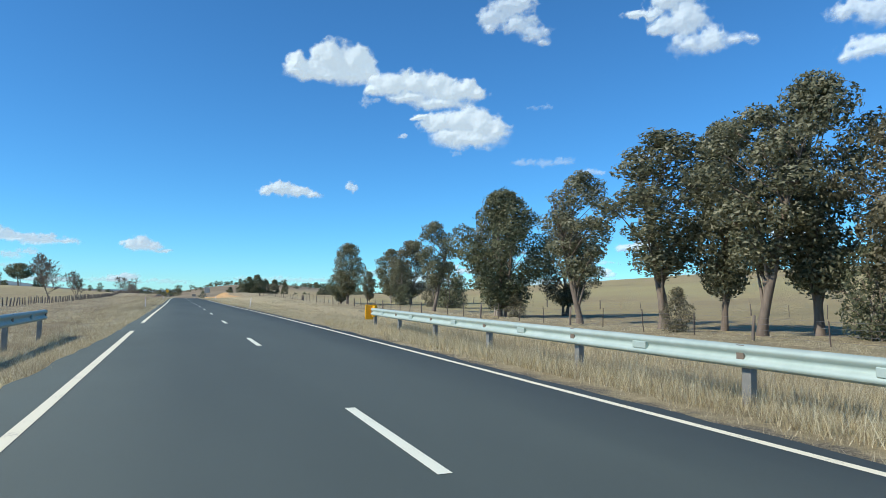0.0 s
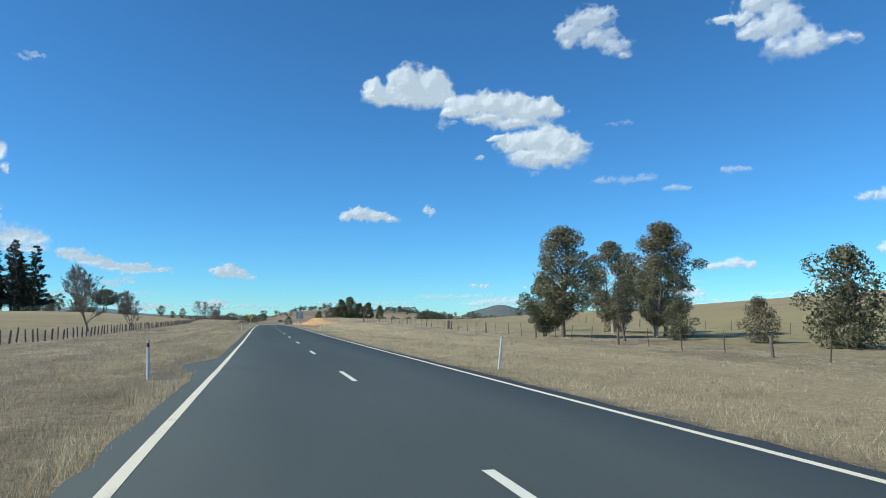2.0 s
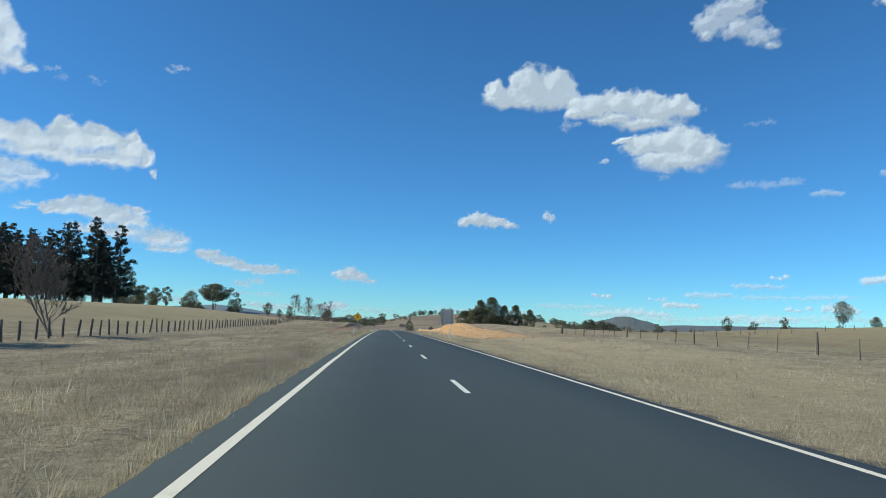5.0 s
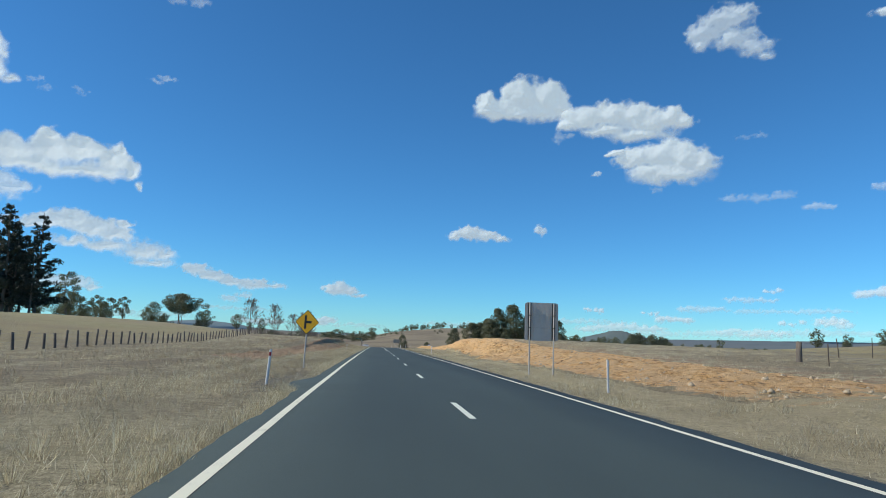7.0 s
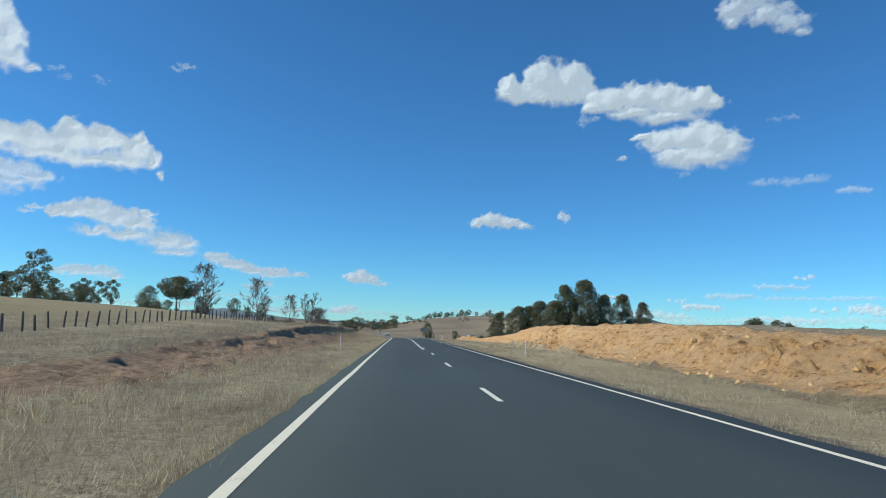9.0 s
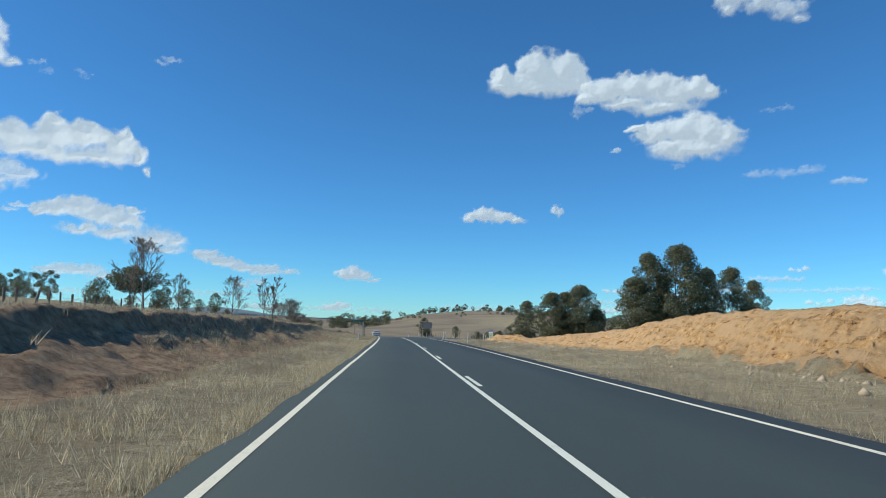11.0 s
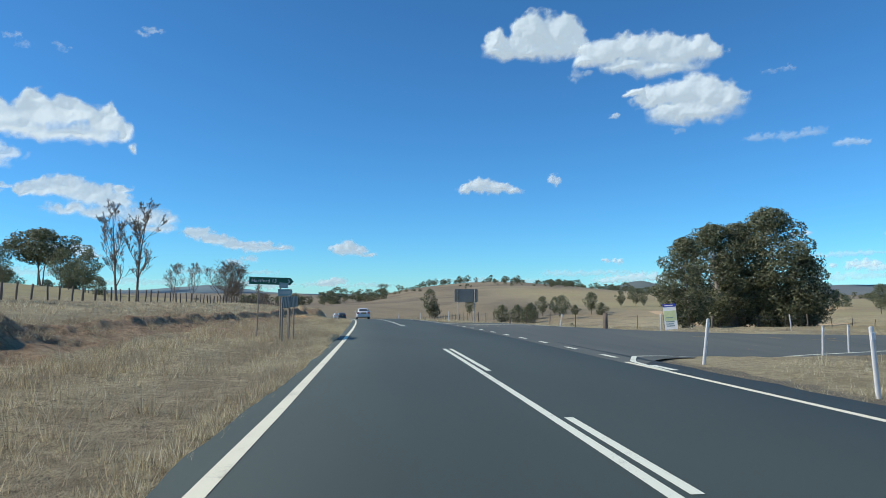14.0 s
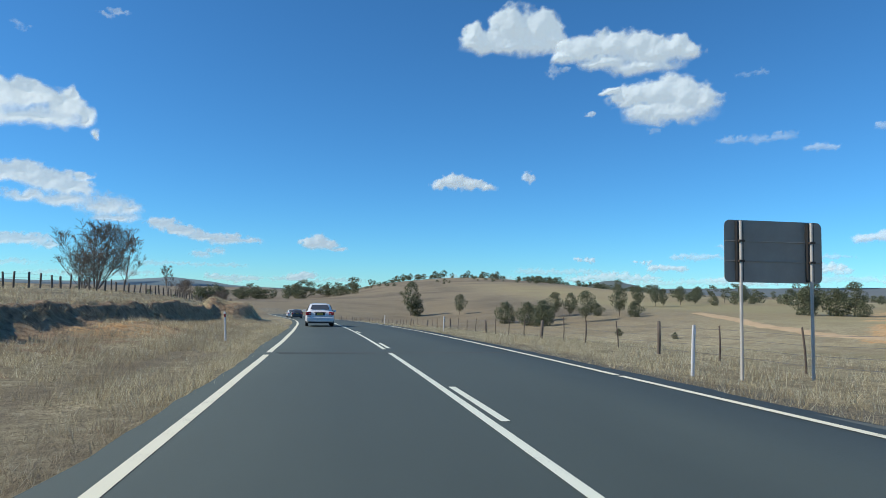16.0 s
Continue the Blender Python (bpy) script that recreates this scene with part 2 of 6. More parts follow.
def leaf_material(name, dark, mid, tip, through=0.25):
    """Leaves with colour that varies from leaf to leaf and some light coming through."""
    m, nt, b = material(name, 0.55)
    geo = nt.nodes.new("ShaderNodeNewGeometry")
    info = nt.nodes.new("ShaderNodeObjectInfo")
    c = ramp(nt, geo.outputs["Random Per Island"], ((0.1, dark), (0.6, mid), (0.97, tip)))
    c = mixed(nt, math_node(nt, "MULTIPLY", info.outputs["Random"], 0.35), c, dark)
    nt.links.new(c, b.inputs["Base Color"])
    tr = nt.nodes.new("ShaderNodeBsdfTranslucent")
    nt.links.new(c, tr.inputs["Color"])
    mx = nt.nodes.new("ShaderNodeMixShader")
    mx.inputs["Fac"].default_value = through
    nt.links.new(b.outputs[0], mx.inputs[1])
    nt.links.new(tr.outputs[0], mx.inputs[2])
    nt.links.new(mx.outputs[0], nt.nodes["Material Output"].inputs["Surface"])
    return m


M_LEAF = leaf_material("eucalypt_leaves", (0.085, 0.095, 0.052), (0.235, 0.235, 0.142), (0.36, 0.355, 0.235), 0.42)
M_LEAF_DARK = leaf_material("dark_leaves", (0.065, 0.08, 0.042), (0.175, 0.188, 0.10), (0.28, 0.29, 0.175), 0.42)
M_LEAF_BROWN = leaf_material("olive_brown_leaves", (0.075, 0.074, 0.042), (0.205, 0.188, 0.112), (0.30, 0.275, 0.175), 0.40)
M_NEEDLE = leaf_material("pine_needles", (0.018, 0.026, 0.018), (0.032, 0.045, 0.028), (0.06, 0.075, 0.045), 0.1)
def grass_material():
    """Dry blades: each its own straw tone, in drifts from grey-brown to pale."""
    m, nt, b = material("dry_grass_blades", 0.6)
    geo = nt.nodes.new("ShaderNodeNewGeometry")
    c = ramp(nt, geo.outputs["Random Per Island"], ((0.05, (0.27, 0.215, 0.125)), (0.45, (0.55, 0.475, 0.29)), (0.8, (0.73, 0.655, 0.43)), (0.98, (0.87, 0.82, 0.60))))
    brown = mixed(nt, 0.56, c, (0.22, 0.168, 0.115))
    c = mixed(nt, attribute(nt, "tone"), brown, c)
    nt.links.new(c, b.inputs["Base Color"])
    tr = nt.nodes.new("ShaderNodeBsdfTranslucent")
    nt.links.new(c, tr.inputs["Color"])
    mx = nt.nodes.new("ShaderNodeMixShader")
    mx.inputs["Fac"].default_value = 0.5
    nt.links.new(b.outputs[0], mx.inputs[1])
    nt.links.new(tr.outputs[0], mx.inputs[2])
    nt.links.new(mx.outputs[0], nt.nodes["Material Output"].inputs["Surface"])
    return m


M_GRASS = grass_material()
M_DEADLEAF = leaf_material("dead_branch_leaves", (0.16, 0.08, 0.04), (0.3, 0.17, 0.09), (0.42, 0.28, 0.17), 0.2)
M_BARK = simple("grey_brown_bark", (0.09, 0.07, 0.055), (0.22, 0.18, 0.14), 9, 0.9, 0, 0.6, (1, 1, 0.2))
M_BARK_PALE = simple("pale_smooth_bark", (0.26, 0.22, 0.18), (0.48, 0.43, 0.36), 4, 0.8, 0, 0.3, (1, 1, 0.3))
M_TWIG = simple("bare_twigs", (0.13, 0.105, 0.085), (0.25, 0.21, 0.175), 6, 0.9, 0, 0.2)
M_POST = simple("weathered_timber", (0.085, 0.07, 0.055), (0.2, 0.17, 0.14), 12, 0.95, 0, 0.6, (1, 1, 0.15))
M_STEEL_POST = simple("rusty_steel", (0.06, 0.045, 0.035), (0.13, 0.1, 0.08), 20, 0.8, 0.3, 0.2)
M_WIRE = simple("fence_wire", (0.16, 0.155, 0.15), (0.28, 0.27, 0.26), 8, 0.5, 0.7, 0.0)
M_GALV = simple("galvanised_steel", (0.31, 0.40, 0.365), (0.44, 0.53, 0.485), 3.5, 0.55, 0.25, 0.08)
M_RAILPOST = simple("dull_rail_post", (0.16, 0.165, 0.155), (0.27, 0.27, 0.25), 6, 0.6, 0.3, 0.05)
M_POLE = simple("dull_galvanised_pole", (0.38, 0.365, 0.33), (0.55, 0.53, 0.48), 6, 0.6, 0.15, 0.05)
M_POLE_DARK = simple("weathered_pole", (0.17, 0.145, 0.12), (0.30, 0.265, 0.22), 6, 0.7, 0.1, 0.1)
M_WHITE = simple("white_plastic", (0.62, 0.62, 0.6), (0.78, 0.78, 0.76), 7, 0.5, 0, 0.05)
M_RED = simple("red_reflector", (0.3, 0.02, 0.02), (0.42, 0.03, 0.03), 30, 0.3, 0, 0.0)
M_YELLOW = simple("yellow_sign_sheet", (0.80, 0.40, 0.008), (0.88, 0.47, 0.012), 3, 0.45, 0, 0.02)
M_BLACK = simple("black_sheet", (0.012, 0.012, 0.013), (0.03, 0.03, 0.03), 9, 0.5, 0, 0.05)
M_GREY_BACK = simple("grey_sign_back", (0.50, 0.46, 0.40), (0.61, 0.565, 0.50), 2.4, 0.55, 0.1, 0.05)
M_DARK_BACK = simple("weathered_sign_back", (0.29, 0.26, 0.215), (0.39, 0.355, 0.30), 2.4, 0.6, 0.1, 0.05)
M_GREEN = simple("green_sign_sheet", (0.008, 0.10, 0.06), (0.015, 0.15, 0.09), 4, 0.4, 0, 0.03)
M_TEAL = simple("faded_blue_green_sheet", (0.14, 0.24, 0.25), (0.25, 0.36, 0.36), 5, 0.5, 0.1, 0.03)
M_SIGNWHITE = simple("white_sign_sheet", (0.68, 0.7, 0.7), (0.8, 0.81, 0.8), 9, 0.4, 0, 0.02)
M_STONE = simple("pale_rubble", (0.30, 0.235, 0.15), (0.55, 0.46, 0.33), 6, 0.95, 0, 0.5)
M_BLUE = simple("blue_panel", (0.02, 0.04, 0.3), (0.05, 0.08, 0.42), 5, 0.45, 0, 0.0)
M_PICTURE = simple("pale_green_panel", (0.42, 0.5, 0.24), (0.62, 0.68, 0.42), 4, 0.5, 0, 0.0)

# ---------------------------------------------------------------- road line and land
HEAD = [0, .02, .32, -.12, -.41, -.67, .33, 1.85, 3.75, 5.65, 9, 15, 22, 26]
HEAD_S = [0, 60, 120, 180, 240, 300, 340, 380, 420, 460, 520, 600, 700, 900]
FALL = [-.14, -.55, -.34, -.63, -.88, -.87, -1.1, -1.47, -2.05, -2.4, -2.0, -0.6, 0, 0]
S = np.arange(-120.0, 1000.0, 1.0)
_h, _f = np.radians(np.interp(S, HEAD_S, HEAD)), np.radians(np.interp(S, HEAD_S, FALL))
ROAD_X, ROAD_Y, ROAD_Z = -np.cumsum(np.sin(_h)), np.cumsum(np.cos(_h)), np.cumsum(_f)
ROAD_X, ROAD_Y, ROAD_Z = ROAD_X - ROAD_X[120], ROAD_Y - ROAD_Y[120], ROAD_Z - ROAD_Z[120]


def road_x(y):
    return np.interp(y, ROAD_Y, ROAD_X)


def road_z(y):
    return np.interp(y, ROAD_Y, ROAD_Z)


def heading(y):
    return np.interp(y, ROAD_Y, _h)


# height of the ground beside the road, over the road, at some distances from its middle
SIDE_Y = [-100, 0, 60, 130, 195, 225, 260, 300, 325, 345, 380, 420, 445, 470, 600]
RIGHT_AT = [0, 3.6, 5, 8, 11, 14, 17, 25, 40, 90]
RIGHT_BY = (
    [-.06] * 15, [-.06] * 15, [-.10, -.10, -.1, -.08, -.08, -.08, -.08, -.08, -.07, -.06, -.08, -.12, -.15, -.2, -.2],
    [-.2, -.2, -.2, -.12, .0, .12, .15, .12, .1, -.02, -.15, -.3, -.4, -.5, -.5],
    [-.28, -.28, -.28, -.1, .35, .55, .5, .4, .2, -.05, -.25, -.5, -.6, -.8, -.8],
    [-.3, -.32, -.35, -.05, .6, 1.25, 1.5, 1.5, .7, 0, -.3, -.7, -.9, -1.2, -1.2],
    [-.35, -.4, -.45, .0, .8, 1.5, 1.95, 2.0, 1.0, .1, -.4, -.9, -1.2, -1.6, -1.6],
    [-.4, -.42, -.5, .1, .95, 1.6, 2.05, 2.2, 1.6, .6, -.4, -1.2, -1.8, -2.4, -2.2],
    [-.4, -.4, -.5, .1, .9, 1.5, 1.9, 2.1, 1.8, 1.1, -.2, -1.4, -2.8, -3.6, -2.8],
    [-.3, -.3, -.3, .1, .6, 1., 1., .8, .2, -.6, -3., -4.5, -5., -4.4, -2.8])
LEFT_AT = [0, 3.6, 5, 6.6, 8.2, 9.8, 10.4, 11.0, 13, 16, 25, 40, 90]
LEFT_BY = (
    [-.06] * 15, [-.06] * 15, [-.1, -.12, -.12, -.05, -.05, -.05, -.08, -.1, -.1, -.1, -.1, -.05, -.05, -.05, -.1],
    [-.25, -.3, -.25, -.1, -.05, -.1, -.05, 0, 0, -.05, -.1, -.1, .2, .0, -.2],
    [-.35, -.4, -.3, -.2, -.1, .1, .4, .5, .45, .3, .1, .1, .9, .1, -.25],
    [-.4, -.45, -.35, -.3, -.1, .3, .75, .95, .9, .7, .45, .4, 1.0, .1, -.3],
    [-.42, -.48, -.38, -.35, -.1, .45, .95, 1.2, 1.15, .9, .6, .55, .9, .1, -.3],
    [-.45, -.5, -.4, -.4, -.1, .7, 1.2, 1.65, 1.65, 1.55, 1.35, 1.2, .9, .2, -.3],
    [-.45, -.55, -.45, -.45, -.15, .1, .4, 1.6, 1.4, 1.0, .9, 1.4, 1.7, 1.6, -.3],
    [-.5, -.6, -.5, -.5, -.2, .1, .45, 1.7, 1.5, 1.2, 1.2, 1.7, 2.2, 2.4, .5],
    [-.5, -.7, -.6, -.6, -.2, .2, .5, 2.0, 2.0, 1.8, 1.7, 2.2, 3.0, 3.4, 1.5],
    [-.5, -.7, -.6, -.4, .2, .8, 1.4, 2.6, 2.8, 2.8, 2.8, 3.2, 3.8, 4.2, 3],
    [-.4, -.5, -.3, .4, 1.6, 2.8, 3.6, 4.6, 5., 5.4, 5.8, 6.4, 7., 7.6, 7])


def across(lat, y, at, by):
    cols = np.stack([np.interp(y, SIDE_Y, row) for row in by], -1)
    at = np.asarray(at, dtype=float)
    k = np.clip(np.searchsorted(at, lat) - 1, 0, len(at) - 2)
    t = np.clip((lat - at[k]) / (at[k + 1] - at[k]), 0, 1)
    lo = np.take_along_axis(cols, k[..., None], -1)[..., 0]
    hi = np.take_along_axis(cols, k[..., None] + 1, -1)[..., 0]
    return lo + (hi - lo) * t


def far_land(x, y):
    """Height of the country away from the road."""
    right = np.interp(y, [-4000, 0, 150, 300, 420, 520, 700, 1500, 4500], [-2, -.6, -.8, -2.4, -7.0, -9.8, -10.5, -14, -18])
    right = right + 14.5 * np.exp(-0.5 * (((x - 260) / 105) ** 2 + ((y - 150) / 165) ** 2))
    left = np.interp(y, [-4000, 0, 150, 300, 420, 540, 620, 700, 900, 1500, 4500], [-2, -.8, -1.5, 1.6, 1.4, -1.2, -7, -11, -16, -20, -22])
    left = left * (1 - 0.6 * smooth((-x - 150) / 500))
    z = left + (right - left) * smooth((x + 25) / 50)
    z = z + 18.0 * np.exp(-0.5 * (((x - 132) / 84) ** 2 + ((y - 1150) / 240) ** 2))
    z = z + 5 * np.exp(-0.5 * (((x - 20) / 90) ** 2 + ((y - 1180) / 250) ** 2))
    z = z + 9.0 * np.exp(-0.5 * (((x - 330) / 120) ** 2 + ((y - 1250) / 250) ** 2))
    return z


# the cuttings: where the face starts from the road's middle, how wide it is and how high, along the road
def right_cut(y):
    base = np.interp(y, [190, 215, 232, 250, 300, 325, 340], [8.2, 8.4, 8.0, 9.4, 12.4, 10.5, 9])
    wide = np.interp(y, [190, 215, 235, 265, 300, 335], [7, 6.5, 5.5, 4.6, 3.0, 3.5])
    high = np.interp(y, [188, 205, 225, 260, 300, 318, 338], [.2, .45, .95, 2.05, 2.2, 1.0, .1])
    return base, wide, high, smooth((y - 184) / 12) * smooth((346 - y) / 8)


def left_cut(y):
    base = np.interp(y, [212, 240, 260, 285, 300, 340, 352, 365, 445], [8, 7.0, 7.0, 6.9, 7.0, 7.6, 8.8, 9.6, 9.6])
    wide = np.interp(y, [212, 250, 272, 290, 340, 362, 440], [3.6, 3.2, 3.0, 2.9, 2.6, 1.6, 1.3])
    high = np.interp(y, [212, 237, 246, 254, 265, 281, 300, 317, 326, 340, 349, 356, 390, 411, 427, 440, 452], [.0, .15, .38, .6, 1.0, 1.4, 1.45, 1.35, 1.15, 1.15, 1.1, .62, .62, 1.0, 1.3, 1.1, .4])
    foot = np.interp(y, [210, 300, 345, 365, 440, 455], [-.05, .1, .12, .2, .15, .0])
    return base, wide, high, foot, smooth((y - 205) / 15) * smooth((458 - y) / 12)


def land(x, y):
    x, y = np.asarray(x, dtype=float), np.asarray(y, dtype=float)
    lat = x - road_x(y)
    al = np.abs(lat)
    right = across(al, y, RIGHT_AT, RIGHT_BY)
    base, wide, high, w = right_cut(y)
    jag = 0.9 * fbm(x / 2.2, y / 2.2, 3, 41)
    face_r = smooth(1 - np.abs(al - base - wide * .5) / (wide * .9)) * w * (lat > 0)
    made = np.interp(al, [3.6, 5, 8], [-.06, -.09, .02]) + high * smooth((al - base + jag) / wide) + 0.3 * smooth((al - base - wide) / 8)
    mix = w * smooth((27 - al) / 7)
    right = right * (1 - mix) + made * mix
    left = across(al, y, LEFT_AT, LEFT_BY)
    base, wide, high, foot, w = left_cut(y)
    face_l = smooth(1 - np.abs(al - base - wide * .5) / (wide * .9)) * w * (lat < 0)
    made = -.07 + (foot + .07) * smooth((al - 4.2) / (base - 4.2)) + high * (0.62 * smooth((al - base + 0.8 * jag) / wide) + 0.38 * smooth((al - base - wide + .6 + 1.1 * jag) / .55)) + .25 * smooth((al - base - wide) / 5)
    mix = w * smooth((15.5 - al) / 4)
    left = left * (1 - mix) + made * mix
    left = left + 1.45 * smooth((1.3 - np.hypot((lat + 9.6) / 2.4, (y - 450) / 7)) / .6) + 0.35 * np.exp(-0.5 * (((lat + 8.4) / 1.3) ** 2 + ((y - 410) / 4) ** 2))
    near = road_z(y) + np.where(lat > 0, right, left)
    # the mouth of the side road is level with it
    mouth = smooth((lat - 3.0) / 1.5) * smooth((24 - np.abs(y - side_mid(lat))) / 10) * smooth((70 - lat) / 30)
    near = near + mouth * (road_z(365.0) - 0.06 - 0.018 * lat - near) * smooth((9.5 - np.abs(y - side_mid(lat))) / 4)
    far = far_land(x, y)
    w = smooth((al - 32) / 70)
    w = np.maximum(w, smooth((y - 560) / 160))
    z = near + (far - near) * w
    rough = smooth((al - 3.9) / 2.5)
    z = z + rough * (0.2 * fbm(x / 2.3, y / 2.3, 3, 5) + 0.14 * fbm(x / 0.8, y / 0.8, 2, 9) * (al < 40))
    cut = face_r + 0.7 * face_l
    gully = np.abs(fbm(x / 1.6, y / 1.1, 4, 31, 0.6))
    z = z + cut * (0.55 - 3.0 * gully + 0.9 * fbm(x / 0.7, y / 0.7, 3, 37, 0.6)) * np.where(lat > 0, 0.26, 0.2)
    w2 = smooth((al - 40) / 100)
    z = z + w2 * 1.2 * fbm(x / 60, y / 60, 3, 51)
    return z


def drift(x, y):
    """Drifts of pale and grey-brown grass along the verges, 0 .. 1."""
    lat = x - road_x(y)
    back = 0.3 * smooth((-lat - 6.3) / 2.5) * smooth((300 - y) / 30) - 0.3 * smooth((lat - 3.5) / 1.5) * smooth((y - 372) / 10)
    side = 0.22 * smooth((lat - 3.5) / 1.5) * smooth((200 - y) / 30)
    return np.clip(0.55 - back + side + 1.7 * fbm(x / 1.3, y / 3.2, 3, 201) + 1.3 * fbm(lat / 0.9, y / 16, 2, 207), 0, 1)


def side_mid(lat):
    return 361.5 + 0.12 * np.maximum(lat - 4, 0)


def face_mask(lat, y, inset):
    """1 on the bare faces of the cuttings, falling to 0 over their borders."""
    base, wide, high, w = right_cut(y)
    r = smooth((lat - base + 1.3 - inset) / .6) * smooth((base + wide + 1.6 - inset - lat) / .6) * smooth((y - 188 - inset) / 4) * smooth((344 - inset - y) / 4)
    base, wide, high, foot, w = left_cut(y)
    q = smooth((-lat - base + 1.0 - inset) / .6) * smooth((base + wide + 1.2 - inset + lat) / .6) * smooth((y - 212 - inset) / 4) * smooth((454 - inset - y) / 4)
    return np.maximum(r, q)


def soils(lats, YY):
    """How far clay and soil lie bare beside the road."""
    base, wide, high, w = right_cut(YY)
    clay = smooth((lats - base + 1.2) / 1.6) * smooth((base + wide + 1.0 - lats) / 1.6) * w
    clay = np.maximum(clay, 0.5 * smooth((lats - 6.8) / 2) * smooth((18 - lats) / 3) * smooth((YY - 306) / 10) * smooth((344 - YY) / 6))
    clay = np.maximum(clay, 0.85 * smooth(1.3 - np.abs(lats + 8.6) / 2.2) * smooth(1.2 - np.abs(YY - 410) / 9))
    base, wide, high, foot, w = left_cut(YY)
    soil = smooth((-lats - base + .5) / .7) * smooth((base + wide + .5 + lats) / .6) * w * (lats < 0) * np.interp(YY, [272, 300, 330, 345, 365], [1.05, .9, .75, .6, .8])
    soil = np.maximum(soil, 0.47 * smooth(1.2 - np.abs(lats + 9) / 4) * smooth((YY - 380) / 14) * smooth((458 - YY) / 8))
    soil = np.maximum(soil, 0.8 * smooth(1.3 - np.hypot((lats + 9.0) / 2.4, (YY - 447) / 6.5)))
    soil = np.maximum(soil, 0.85 * smooth(1 - np.abs(lats + 8.0) / 2.6) * smooth(1.2 - np.abs(YY - 372) / 20))
    base, wide, high, w = right_cut(YY)
    soil = np.maximum(soil, 0.5 * smooth((lats - base - wide * .9) / 1.5) * smooth((base + wide + 8 - lats) / 6) * w)
    return clay, soil


def build_faces():
    """The crumbling faces of the two cuttings, rough down to a hand's width."""
    for side, y0, y1, a, b, label in ((1, 187, 345, 1.5, 1.8, "crumbling orange clay face of the road cutting"), (-1, 211, 455, 1.2, 1.4, "eroded brown earth bank of the road cutting")):
        ys = np.arange(y0, y1, 0.24)
        cut = right_cut(ys) if side > 0 else left_cut(ys)
        t = np.linspace(0, 1, 38)
        LL = side * (cut[0][:, None] - a + (cut[1] + a + b)[:, None] * t[None])
        YY = np.repeat(ys[:, None], len(t), 1)
        XX = LL + road_x(YY)
        ZZ = land(XX, YY)
        rough = face_mask(LL, YY, 0.35)
        if side > 0:
            lean = YY * 0.8 + LL * 0.9
            slab = 1 - 4.5 * np.abs(fbm(lean / 1.0, (LL - YY) / 1.3, 4, 71, 0.58))
            rocky = (0.10 + 0.90 * smooth((fbm(XX / 4, YY / 7, 3, 79) + .04) / .16)) * smooth((YY - 228) / 12) * (0.3 + 0.7 * smooth((cut[0] + cut[1] * .7)[:, None] - LL))
            ZZ = ZZ + rough * (0.02 + rocky * 0.62 * slab + 0.10 * fbm(XX / .5, YY / .5, 3, 73, 0.6))
        else:
            ZZ = ZZ + rough * (0.02 + 0.22 * fbm(XX / .7, YY / .9, 4, 71, 0.62) - 0.13 * smooth((fbm(XX / 1.2, YY / 3.5, 3, 79) - .08) / .06))
        ZZ = ZZ - 0.12 * (1 - face_mask(LL, YY, 0.0))
        XX = XX - side * rough * ((0.08 + 0.3 * rocky) if side > 0 else 0.14) * fbm(XX / .6 + 9, YY / .6, 3, 83, 0.6)
        clay, soil = soils(LL, YY)
        f = grid_faces(len(ys), len(t))
        me = mesh_of("bank", np.stack([XX, YY, ZZ], -1).reshape(-1, 3), f[:, ::-1] if side > 0 else f, M_GROUND, side < 0, {"clay": clay.ravel(), "soil": soil.ravel(), "tone": drift(XX, YY).ravel()})
        tagged(new("bank", me), label, "earth bank", kind="structure")


